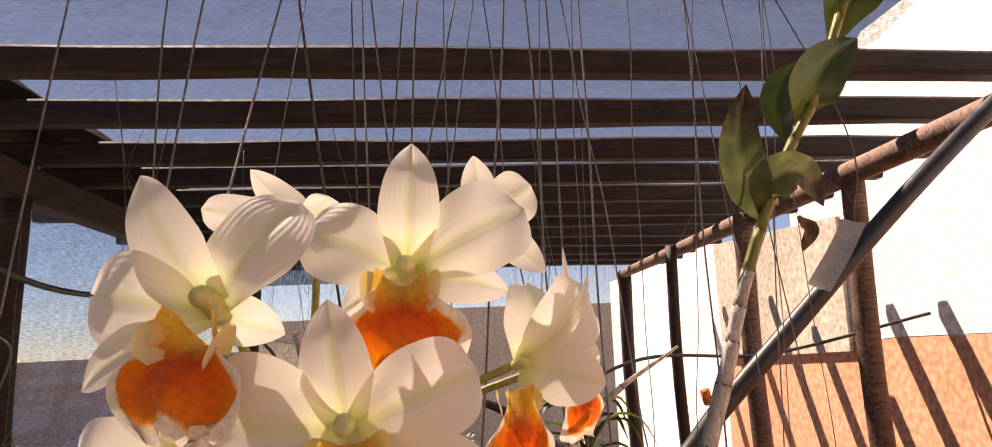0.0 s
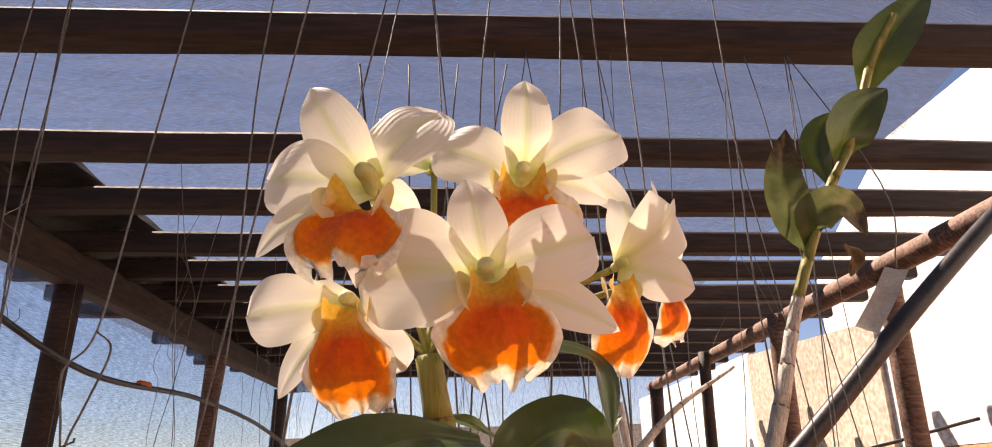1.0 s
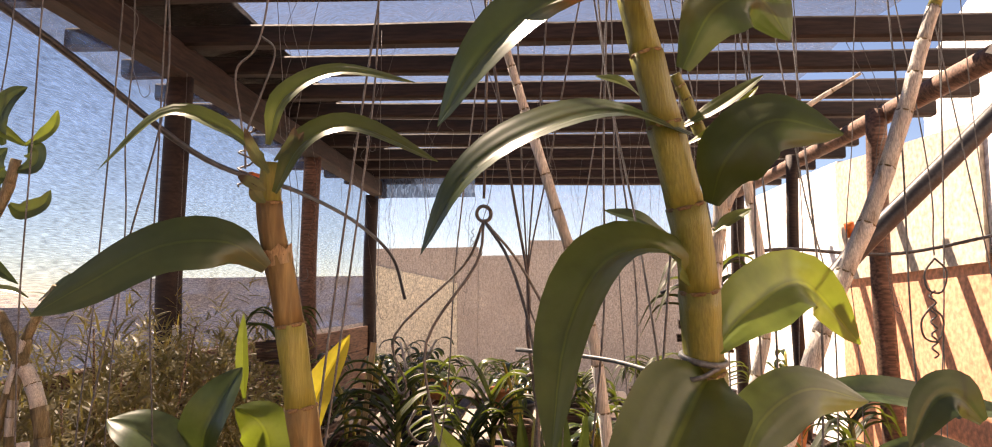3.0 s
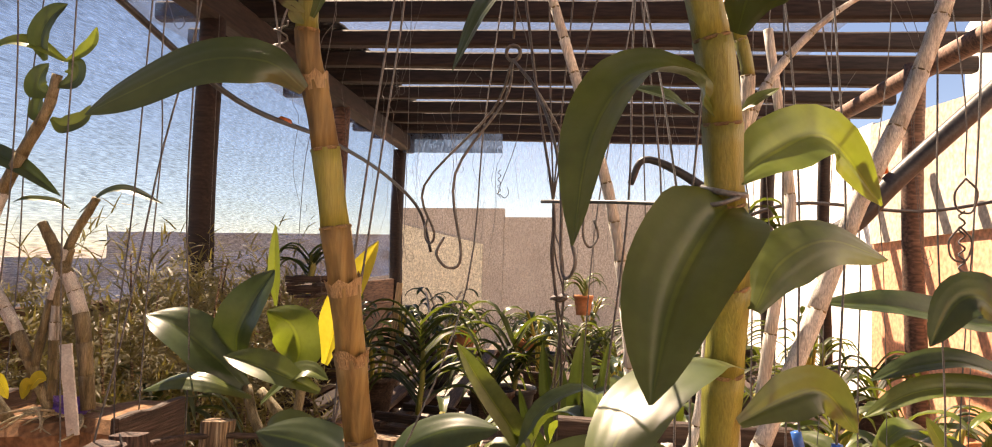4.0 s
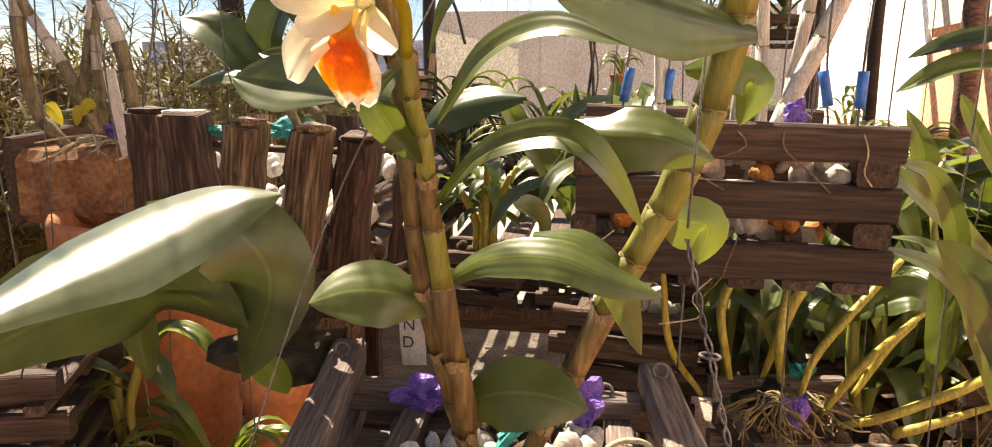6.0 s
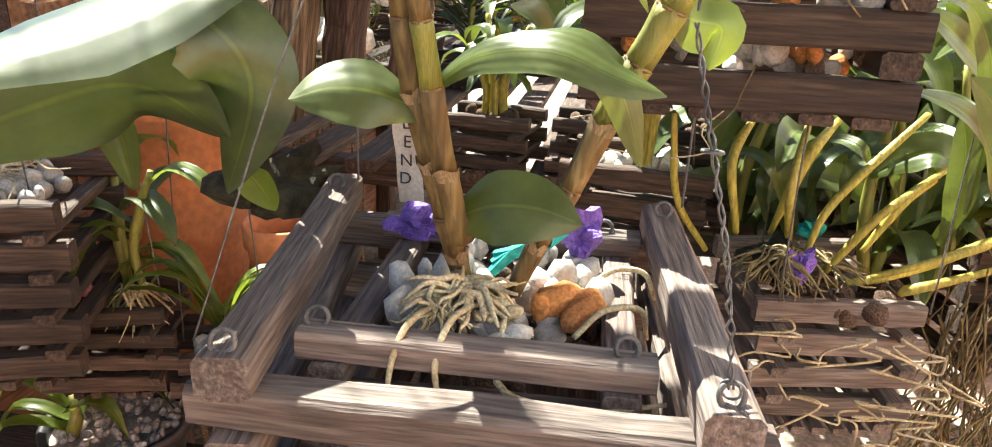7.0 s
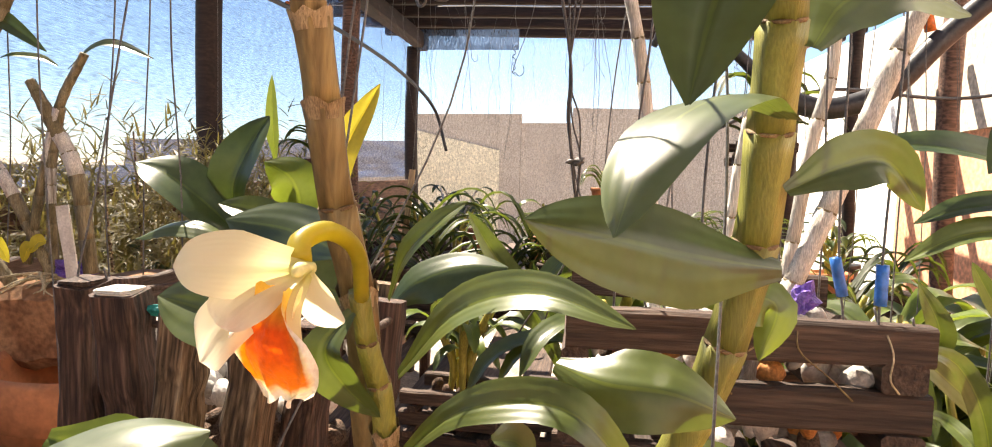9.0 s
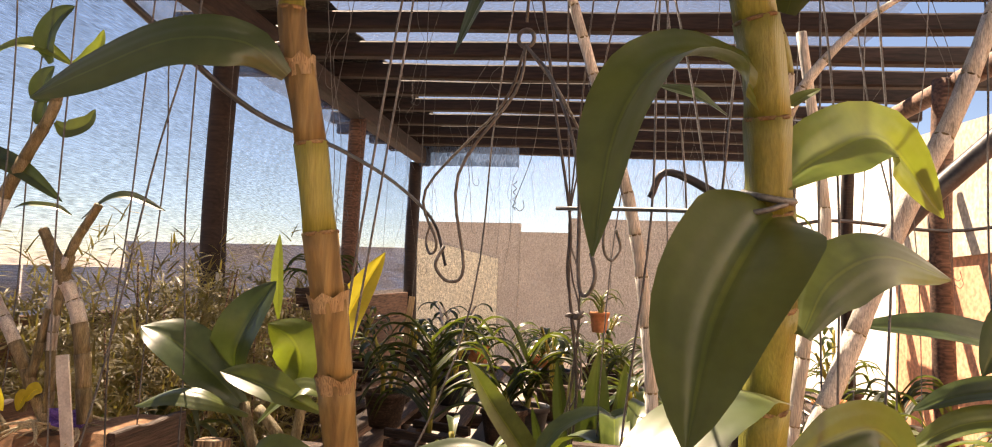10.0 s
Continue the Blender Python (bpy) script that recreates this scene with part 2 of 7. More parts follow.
GRAIN = (0.12, 1, 1)
M = {
    "beam": surface("dark brown roof timber", [(0.3, (0.014, 0.007, 0.005)), (0.7, (0.042, 0.023, 0.017))], 14, 0.75, GRAIN, 0.6, grit=0.95),
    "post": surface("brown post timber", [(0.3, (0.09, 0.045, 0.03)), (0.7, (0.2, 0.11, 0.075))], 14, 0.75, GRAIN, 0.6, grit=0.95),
    "plank": surface("weathered basket timber", [(0.25, (0.12, 0.085, 0.072)), (0.5, (0.2, 0.155, 0.135)), (0.8, (0.31, 0.26, 0.225))], 150, 0.8, (0.06, 1, 1), 1.0, 420, (0.7, 1.2), grit=0.7),
    "oldplank": surface("dark brown basket timber", [(0.25, (0.03, 0.018, 0.013)), (0.6, (0.085, 0.053, 0.038)), (0.85, (0.2, 0.15, 0.115))], 150, 0.8, (0.06, 1, 1), 1.0, 420, (0.6, 1.4), grit=0.75),
    "log": surface("split grey log", [(0.28, (0.05, 0.03, 0.02)), (0.5, (0.26, 0.17, 0.1)), (0.8, (0.55, 0.43, 0.29))], 190, 0.85, (0.05, 1, 1), 1.0, 380, (0.6, 1.2), grit=0.95),
    "darklog": surface("dark split log", [(0.28, (0.03, 0.016, 0.012)), (0.55, (0.085, 0.045, 0.032)), (0.85, (0.2, 0.13, 0.09))], 190, 0.8, (0.05, 1, 1), 1.0, 380, (0.7, 1.2), grit=0.95),
    "wire": surface("galvanised wire", [(0.3, (0.07, 0.068, 0.068)), (0.7, (0.19, 0.185, 0.18))], 60, 0.5),
    "darkwire": surface("rusty dark wire", [(0.3, (0.05, 0.045, 0.045)), (0.7, (0.13, 0.11, 0.1))], 60, 0.5),
    "tie": surface("grey plastic tie", [(0.3, (0.09, 0.1, 0.105)), (0.7, (0.17, 0.185, 0.19))], 60, 0.45, relief=0.1),
    "rubber": surface("black hose rubber", [(0.3, (0.02, 0.02, 0.024)), (0.7, (0.05, 0.05, 0.058))], 25, 0.45, relief=0.15),
    "orange": surface("orange plastic", [(0.3, (0.75, 0.16, 0.02)), (0.7, (0.85, 0.22, 0.03))], 20, 0.4, relief=0.1),
    "blue": surface("blue plastic", [(0.3, (0.02, 0.13, 0.5)), (0.7, (0.04, 0.2, 0.62))], 20, 0.35, relief=0.1),
    "label": surface("faded white plastic", [(0.3, (0.5, 0.46, 0.4)), (0.7, (0.7, 0.67, 0.61))], 40, 0.5, relief=0.1, grit=0.25),
    "ink": surface("black marker ink", [(0.3, (0.03, 0.03, 0.04)), (0.7, (0.05, 0.05, 0.06))], 40, 0.6),
    "stake": surface("pale wooden stake", [(0.3, (0.4, 0.28, 0.15)), (0.7, (0.55, 0.42, 0.26))], 40, 0.7, (0.1, 1, 1)),
    "stone": surface("white quartz pebble", [(0.25, (0.45, 0.39, 0.34)), (0.55, (0.7, 0.66, 0.61)), (0.85, (0.86, 0.84, 0.8))], 45, 0.6, relief=0.5, spread=(0.55, 1.1), grit=0.35),
    "gravel": surface("pale pink gravel", [(0.25, (0.35, 0.27, 0.23)), (0.75, (0.66, 0.57, 0.51))], 30, 0.75, spread=(0.7, 1.2)),
    "shard": surface("broken orange clay", [(0.3, (0.42, 0.15, 0.04)), (0.7, (0.62, 0.27, 0.08))], 50, 0.8),
    "clay": surface("terracotta", [(0.3, (0.52, 0.19, 0.075)), (0.7, (0.7, 0.31, 0.15))], 9, 0.85, grit=0.3),
    "planter": surface("brown fibre planter", [(0.3, (0.2, 0.095, 0.045)), (0.7, (0.36, 0.2, 0.1))], 25, 0.95, relief=1.0, fine=120, grit=0.6),
    "moss": surface("dark root moss", [(0.3, (0.02, 0.018, 0.01)), (0.7, (0.09, 0.075, 0.04))], 90, 0.95, relief=1.0),
    "root": surface("pale orchid root", [(0.3, (0.36, 0.27, 0.14)), (0.7, (0.72, 0.63, 0.42))], 60, 0.7),
    "dryroot": surface("dry golden root", [(0.3, (0.13, 0.095, 0.045)), (0.7, (0.38, 0.3, 0.15))], 60, 0.75),
    "bark": surface("bark chips", [(0.3, (0.06, 0.035, 0.02)), (0.7, (0.2, 0.12, 0.08))], 70, 0.9, relief=1.0, grit=0.95),
    "purple": surface("purple crinkled film", [(0.3, (0.09, 0.04, 0.3)), (0.7, (0.22, 0.12, 0.55))], 60, 0.35, relief=0.8),
    "teal": surface("teal string", [(0.3, (0.0, 0.22, 0.22)), (0.7, (0.03, 0.42, 0.38))], 200, 0.6),
    "pink": surface("pink plastic", [(0.3, (0.55, 0.12, 0.14)), (0.7, (0.75, 0.25, 0.27))], 30, 0.4),
    "cane": surface("green ribbed cane", [(0.25, (0.15, 0.155, 0.026)), (0.6, (0.255, 0.245, 0.052)), (0.85, (0.36, 0.32, 0.1))], 130, 0.45, (1, 1, 0.07), 0.3, grit=0.3),
    "papery": surface("papery cane sheath", [(0.3, (0.1, 0.055, 0.022)), (0.42, (0.165, 0.105, 0.036)), (0.58, (0.24, 0.165, 0.06)), (0.85, (0.38, 0.3, 0.145))], 130, 0.6, (1, 1, 0.1), 0.5, 300, (0.7, 1.2), grit=0.6),
    "sheath": surface("pale dry sheath", [(0.3, (0.24, 0.15, 0.07)), (0.6, (0.4, 0.29, 0.16)), (0.85, (0.56, 0.45, 0.29))], 200, 0.65, (1, 1, 0.1), 0.5),
    "scar": surface("brown node scar", [(0.3, (0.12, 0.07, 0.03)), (0.7, (0.3, 0.2, 0.1))], 120, 0.8),
    "drycane": surface("bleached dry cane", [(0.28, (0.3, 0.26, 0.21)), (0.42, (0.6, 0.56, 0.5)), (0.8, (0.78, 0.75, 0.7))], 170, 0.75, (1, 1, 0.05), 0.8, grit=0.6),
    # Olive-brown cane, its colour dimmed to carry the shade on the left plant.
    "dimcane": surface("shade-dimmed brown cane", [(0.28, (0.1, 0.08, 0.035)), (0.5, (0.24, 0.19, 0.1)), (0.8, (0.4, 0.34, 0.23))], 120, 0.7, (1, 1, 0.1), 0.6, grit=0.6),
    "yellowcane": surface("yellow cane", [(0.25, (0.3, 0.25, 0.03)), (0.7, (0.5, 0.43, 0.09))], 40, 0.5, (1, 1, 0.2), 0.3),
    "leaf": leafy("olive green leaf", (0.048, 0.07, 0.016), (0.105, 0.135, 0.034), 0.36, 0.13),
    "glossleaf": leafy("waxy olive leaf", (0.05, 0.075, 0.026), (0.11, 0.14, 0.055), 0.36, 0.14, coat=0.42),
    # Green darkened for the shade under the big top blade; passes little light.
    "shadedleaf": leafy("thick leaf darkened for shade", (0.02, 0.036, 0.011), (0.052, 0.074, 0.025), 0.34, 0.02),
    "darkleaf": leafy("deep green leaf", (0.024, 0.042, 0.014), (0.06, 0.085, 0.03), 0.3, 0.12, (0.2, 0.3, 0.03)),
    "freshleaf": leafy("yellow-green leaf", (0.085, 0.13, 0.018), (0.17, 0.22, 0.042), 0.32, 0.32, (0.4, 0.5, 0.04)),
    "yellowleaf": leafy("yellowed leaf", (0.5, 0.4, 0.03), (0.65, 0.55, 0.06), 0.45, 0.5, (0.7, 0.6, 0.05)),
    "deadleaf": blotched("brown-blotched leaf"),
    "strap": leafy("strap leaf", (0.012, 0.022, 0.008), (0.05, 0.066, 0.022), 0.55, 0.2, coat=0.03),
    "grass": leafy("feathery shrub", (0.11, 0.09, 0.025), (0.28, 0.22, 0.07), 0.6, 0.4, (0.4, 0.34, 0.07)),
    "petal": petal_like("ivory petal", [(0.08, (0.62, 0.68, 0.22)), (0.26, (0.88, 0.86, 0.58)), (0.42, (0.84, 0.81, 0.68)), (1.0, (0.82, 0.8, 0.74))], True, 0.36, midline=(0.88, 0.94, 0.7)),
    "lip": petal_like("orange velvet lip", [(0.17, (0.9, 0.86, 0.76)), (0.22, (0.9, 0.76, 0.46)), (0.275, (0.86, 0.24, 0.006)), (0.6, (0.8, 0.12, 0.002)), (1.0, (0.7, 0.075, 0.001))], False, 0.3, 0.8, 1.0, 420.0, (0.8, 0.5, 0.06)),
    "throat": petal_like("yellow throat", [(0.0, (0.6, 0.6, 0.2)), (0.5, (0.78, 0.66, 0.25)), (1.0, (0.85, 0.74, 0.45))], True, 0.4),
    "column": surface("pale green column", [(0.3, (0.5, 0.52, 0.16)), (0.7, (0.72, 0.68, 0.34))], 40, 0.5, relief=0.1, grit=0.2),
    "bud": petal_like("cream bloom", [(0.0, (0.65, 0.64, 0.14)), (0.3, (0.88, 0.8, 0.48)), (1.0, (0.92, 0.86, 0.66))], True, 0.5),
    "shade": netting("blue-grey shade cloth", (0.085, 0.085, 0.095), 0.46, (60, 400, 1), 0.5),
    "bluecloth": netting("faded blue cloth", (0.1, 0.15, 0.25), 0.8, (300, 1, 40), 0.5),
    "sidenet": netting("pale blue side net", (0.06, 0.12, 0.26), 0.5, (1, 26, 420), 0.6, 0.2),
    "darkcloth": surface("black shade cloth", [(0.3, (0.02, 0.018, 0.018)), (0.7, (0.05, 0.045, 0.042))], 30, 0.9),
    "backnet": netting("thin brown back net", (0.3, 0.26, 0.24), 0.22, (420, 1, 30), 0.4),
    "wall": surface("beige rendered wall", [(0.3, (0.4, 0.33, 0.28)), (0.7, (0.52, 0.44, 0.37))], 1.2, 0.9, relief=0.2, fine=40),
    "whitewall": surface("whitewashed wall", [(0.3, (0.74, 0.72, 0.68)), (0.7, (0.84, 0.82, 0.79))], 2.0, 0.9, relief=0.2, fine=40),
    "orangewall": surface("terracotta painted wall", [(0.3, (0.55, 0.24, 0.13)), (0.7, (0.66, 0.33, 0.2))], 2.0, 0.9, relief=0.2, fine=40),
    "sheet": surface("tan sheet", [(0.3, (0.44, 0.36, 0.28)), (0.7, (0.56, 0.48, 0.39))], 2.0, 0.8, relief=0.2, fine=40),
    "sunpatch": surface("cream sunlit wall colour", [(0.3, (0.78, 0.68, 0.48)), (0.7, (0.88, 0.79, 0.58))], 2.0, 0.8, relief=0.2, fine=40),
    "fenceboard": surface("rusty brown boards", [(0.3, (0.1, 0.05, 0.03)), (0.7, (0.24, 0.13, 0.08))], 12, 0.85, (0.1, 1, 1), 0.6, grit=0.95),
    # Soil colour raised so that it bounces fill light up to the petals.
    "ground": surface("pale stony soil", [(0.3, (0.15, 0.125, 0.1)), (0.7, (0.33, 0.29, 0.24))], 6, 0.95, relief=1.0, fine=60, depth=0.01),
}


# ---- shapes ----
OFFSET = {}


def thing(name, where, label, category, group="", kind=""):
    """An Empty at a thing's base, for its parts."""
    ob = new(name)
    ob.empty_display_size = 0.05
    ob.location = where
    OFFSET[ob] = Vector(where)
    return tagged(ob, label, category, group, kind)


def part(name, bm, mat, parent=None, label="", smooth=True):
    """Links a bmesh in world coordinates as one mesh under a thing or part."""
    base = OFFSET.get(parent, Vector()) if parent else Vector()
    if parent and base.length:
        bmesh.ops.translate(bm, verts=bm.verts, vec=-base)
    me = bpy.data.meshes.new(name)
    bm.to_mesh(me)
    bm.free()
    me.materials.append(M[mat])
    if smooth and name not in ("film", "string"):
        me.polygons.foreach_set("use_smooth", [True] * len(me.polygons))
    ob = new(name, me)
    ob.parent = parent
    OFFSET[ob] = base
    return tagged(ob, label) if label else ob


def curve_points(points, n):
    """A smooth line through a few points."""
    p = [Vector(q) for q in points]
    if len(p) == 2:
        return [p[0].lerp(p[1], i / n) for i in range(n + 1)]
    p = [p[0] * 2 - p[1]] + p + [p[-1] * 2 - p[-2]]
    spans, out = len(p) - 3, []
    for i in range(n + 1):
        u = spans * i / n
        k = min(int(u), spans - 1)
        u -= k
        a, b, c, d = p[k : k + 4]
        out.append(0.5 * (2 * b + (c - a) * u + (2 * a - 5 * b + 4 * c - d) * u * u + (3 * b - a - 3 * c + d) * u**3))
    return out


def sweep(bm, line, radii, sides=8, ribs=0.0, caps=True):
    """A tube along a line into bm."""
    rings, ahead = [], None
    side = None
    for i, p in enumerate(line):
        ahead = (line[min(i + 1, len(line) - 1)] - line[max(i - 1, 0)]).normalized()
        if side is None:
            side = ahead.orthogonal().normalized()
        side = (side - ahead * side.dot(ahead)).normalized()
        up = ahead.cross(side)
        r = radii[i] if isinstance(radii, (list, tuple)) else radii
        rings.append([bm.verts.new(p + (side * math.cos(a) + up * math.sin(a)) * r * (1 + ribs * math.cos(a * sides / 2))) for a in (math.tau * k / sides for k in range(sides))])
    for a, b in zip(rings, rings[1:]):
        for k in range(sides):
            bm.faces.new((a[k], a[(k + 1) % sides], b[(k + 1) % sides], b[k]))
    if caps:
        bm.faces.new(rings[0][::-1])
        bm.faces.new(rings[-1])
    return bm


def tube(points, radii, sides=8, n=16, ribs=0.0):
    line = curve_points(points, n)
    if isinstance(radii, (list, tuple)):
        steps = len(radii) - 1
        radii = [radii[min(int(i / n * steps), steps - 1)] * (1 - (i / n * steps - min(int(i / n * steps), steps - 1))) + radii[min(int(i / n * steps), steps - 1) + 1] * (i / n * steps - min(int(i / n * steps), steps - 1)) for i in range(n + 1)]
    return sweep(bmesh.new(), line, radii, sides, ribs)


def leaf_shape(u):
    """The width of a leaf along its length: narrow foot, broad middle, blunt point."""
    foot = min(1.0, 0.22 + 0.78 * min(1.0, u / 0.34) ** 1.1)
    tip = max(0.0, 1 - (max(0.0, u - 0.45) / 0.55) ** 2.1) ** 0.8
    return max(0.03, foot * tip)


def blade(points, width, face, profile=None, fold=0.25, wave=0.03, n=16, across=10, seed=0, curl=0.0):
    """A leaf or petal: a bent strip with a fold along its midrib. face: the way its upper side looks."""
    bm = bmesh.new()
    uv = bm.loops.layers.uv.new("UVMap")
    line, face = curve_points(points, n), Vector(face)
    grid, marks = [], {}
    for i, p in enumerate(line):
        u = i / n
        ahead = (line[min(i + 1, n)] - line[max(i - 1, 0)]).normalized()
        side = ahead.cross(face)
        side = side.normalized() if side.length > 1e-4 else ahead.orthogonal().normalized()
        up = side.cross(ahead)
        half = 0.5 * width * (profile(u) if profile else leaf_shape(u))
        row = []
        for k in range(across + 1):
            v = 2 * k / across - 1
            lift = fold * half * abs(v) ** 0.85 - curl * half * v * v - 0.05 * half * math.exp(-((v / 0.14) ** 2))
            lift += wave * width * abs(v) * math.sin(9 * u + 3 * v + seed) * 0.5
            q = bm.verts.new(p + side * (half * v) + up * lift)
            marks[q] = (k / across, u)
            row.append(q)
        grid.append(row)
    for i in range(n):
        for k in range(across):
            f = bm.faces.new((grid[i][k], grid[i][k + 1], grid[i + 1][k + 1], grid[i + 1][k]))
            for loop in f.loops:
                loop[uv].uv = marks[loop.vert]
    return bm


def board_mesh(length, width, height, seed, steps=4, rough=0.06):
    """A sawn stick along x with chamfered, slightly uneven edges."""
    r, bm = random.Random(seed), bmesh.new()
    c = 0.14 * min(width, height)
    rings = []
    for i in range(steps + 1):
        x = length * (i / steps - 0.5)
        w, h = width / 2 * (1 + rough * r.uniform(-1, 1)), height / 2 * (1 + rough * r.uniform(-1, 1))
        oy, oz = 0.04 * width * r.uniform(-1, 1), 0.04 * height * r.uniform(-1, 1)
        ring = [(w - c, h), (-w + c, h), (-w, h - c), (-w, -h + c), (-w + c, -h), (w - c, -h), (w, -h + c), (w, h - c)]
        rings.append([bm.verts.new((x, y + oy, z + oz)) for y, z in ring])
    for a, b in zip(rings, rings[1:]):
        for k in range(8):
            bm.faces.new((a[k], b[k], b[(k + 1) % 8], a[(k + 1) % 8]))
    bm.faces.new(rings[0])
    bm.faces.new(rings[-1][::-1])
    bmesh.ops.recalc_face_normals(bm, faces=bm.faces)
    return bm


def board(name, a, b, width, height, mat, parent, seed=0, up=(0, 0, 1), label="", steps=4, rough=0.06):
    """A stick from a to b, as a part of its parent."""
    a, b = Vector(a), Vector(b)
    x = (b - a).normalized()
    y = Vector(up).cross(x).normalized()
    z = x.cross(y)
    me = bpy.data.meshes.new(name)
    bm = board_mesh((b - a).length, width, height, seed, steps, rough)
    bm.to_mesh(me)
    bm.free()
    me.materials.append(M[mat])
    ob = new(name, me)
    ob.parent = parent
    turn = Matrix((x, y, z)).transposed().to_4x4()
    ob.matrix_basis = Matrix.Translation((a + b) / 2 - OFFSET.get(parent, Vector())) @ turn
    OFFSET[ob] = OFFSET.get(parent, Vector())
    return tagged(ob, label) if label else ob


def slab(corners, thickness, way):
    """A flat sheet of real thickness from its corners."""
    bm = bmesh.new()
    top = [bm.verts.new(Vector(c)) for c in corners]
    low = [bm.verts.new(Vector(c) + Vector(way).normalized() * thickness) for c in corners]
    bm.faces.new(top)
    bm.faces.new(low[::-1])
    for k in range(len(top)):
        j = (k + 1) % len(top)
        bm.faces.new((top[j], top[k], low[k], low[j]))
    bmesh.ops.recalc_face_normals(bm, faces=bm.faces)
    return bm


def pebble(centre, size, seed):
    r, bm = random.Random(seed), bmesh.new()
    bmesh.ops.create_icosphere(bm, subdivisions=2, radius=1.0)
    s = [r.uniform(0.7, 1.2), r.uniform(0.6, 1.0), r.uniform(0.5, 0.85)]
    turn = Euler((r.uniform(0, 6), r.uniform(0, 6), r.uniform(0, 6))).to_matrix()
    for v in bm.verts:
        d = 1 + 0.28 * noise.noise(v.co * 1.4 + Vector((seed * 3.1, seed, 0)))
        v.co = turn @ Vector([v.co[k] * s[k] * d for k in range(3)]) * size + Vector(centre)
    return bm


# ---- structure ----
def sheet_grid(name, corner, u, v, nu, nv, sag, mat, label, seed=0):
    """A hung cloth, slightly billowing."""
    bm, corner, u, v = bmesh.new(), Vector(corner), Vector(u), Vector(v)
    way = u.cross(v).normalized()
    rows = [[bm.verts.new(corner + u * (i / nu) + v * (j / nv) + way * sag * noise.noise(Vector((i * 0.9, j * 0.9, seed)))) for j in range(nv + 1)] for i in range(nu + 1)]
    for i in range(nu):
        for j in range(nv):
            bm.faces.new((rows[i][j], rows[i + 1][j], rows[i + 1][j + 1], rows[i][j + 1]))
    return tagged(part(name, bm, mat), label, name.replace("_", " "), kind="structure")


ground = tagged(part("ground", slab([(-400, -400, 0), (400, -400, 0), (400, 400, 0), (-400, 400, 0)], 0.2, (0, 0, -1)), "ground"), "pale stony soil floor of the shade house", "ground", kind="structure")

BEAM_X = {"left": -0.98, "right": 1.36}
for side, x, z in (("left", BEAM_X["left"], 2.21), ("right", BEAM_X["right"], 2.17)):
    b = thing("roof_beam", (x, 1.5, z), "dark brown timber roof beam running along the shade house" if side == "left" else "pale knotty pole beam carrying the roof purlins", "beam", "roof beams", "structure")
    if side == "left":
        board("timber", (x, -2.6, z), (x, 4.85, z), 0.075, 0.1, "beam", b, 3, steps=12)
    else:
        part("pole", tube([(x, -2.6, z), (x + 0.02, 0.5, z + 0.01), (x - 0.01, 2.5, z - 0.01), (x + 0.03, 4.85, z)], [0.034, 0.03, 0.035, 0.029], 10, 24), "post", b)

# The purlin at 0.69 is unseen, placed so its shadow falls below the blooms.
PURLINS = [-2.3, -1.9, -1.5, -1.1, -0.65, -0.2, 0.2, 0.69, 0.98, 1.39, 1.7, 2.03, 2.33, 2.63, 2.92, 3.2, 3.53, 3.86, 4.2, 4.5, 4.78]
for i, y in enumerate(PURLINS):
    r = random.Random(i)
    p = thing("roof_purlin", (0.2, y, 2.28), "dark brown roof purlin laid across the beams", "purlin", "roof purlins", "structure")
    left, right = -1.3 + r.uniform(-0.12, 0.1), 1.62 + r.uniform(-0.08, 0.14)
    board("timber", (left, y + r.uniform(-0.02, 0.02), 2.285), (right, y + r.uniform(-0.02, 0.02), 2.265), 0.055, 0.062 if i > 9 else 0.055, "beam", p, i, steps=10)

for x, y, r0, mat, label in (
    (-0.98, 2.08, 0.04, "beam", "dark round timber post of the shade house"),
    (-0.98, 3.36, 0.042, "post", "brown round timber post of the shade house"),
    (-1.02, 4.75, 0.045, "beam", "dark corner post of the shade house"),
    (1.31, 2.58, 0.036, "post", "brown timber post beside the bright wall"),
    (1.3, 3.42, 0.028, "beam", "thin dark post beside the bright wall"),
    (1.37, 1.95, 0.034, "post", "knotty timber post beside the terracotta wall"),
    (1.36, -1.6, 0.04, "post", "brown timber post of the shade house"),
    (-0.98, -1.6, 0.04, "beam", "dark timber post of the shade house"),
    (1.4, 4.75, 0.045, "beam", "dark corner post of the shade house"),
):
    p = thing("post", (x, y, 0), label, "post", "shade house posts", "structure")
    part("pole", tube([(x, y, 0), (x + 0.012, y, 0.9), (x - 0.008, y, 1.6), (x, y, 2.17)], [r0 * 1.05, r0, r0 * 0.95, r0 * 0.97], 12, 16), mat, p)

sheet_grid("shade_cloth", (-1.5, -3.0, 2.345), (2.58, 0, -0.03), (0, 7.85, 0), 28, 40, 0.05, "shade", "blue-grey shade cloth stretched over the roof purlins")
sheet_grid("side_net", (-1.06, -3.0, 1.32), (0, 7.8, 0), (0, 0, 0.95), 30, 6, 0.035, "sidenet", "pale blue woven shade net closing the side", 4)
sheet_grid("dark_cloth", (-1.14, 1.6, 2.352), (0.38, 0, 0), (0, 3.25, 0), 4, 30, 0.03, "darkcloth", "strip of black shade cloth over the side beam")
sheet_grid("back_net", (-1.05, 4.8, 0.0), (2.5, 0, 0), (0, 0, 2.27), 12, 8, 0.03, "backnet", "thin brown shade net across the far end", 7)

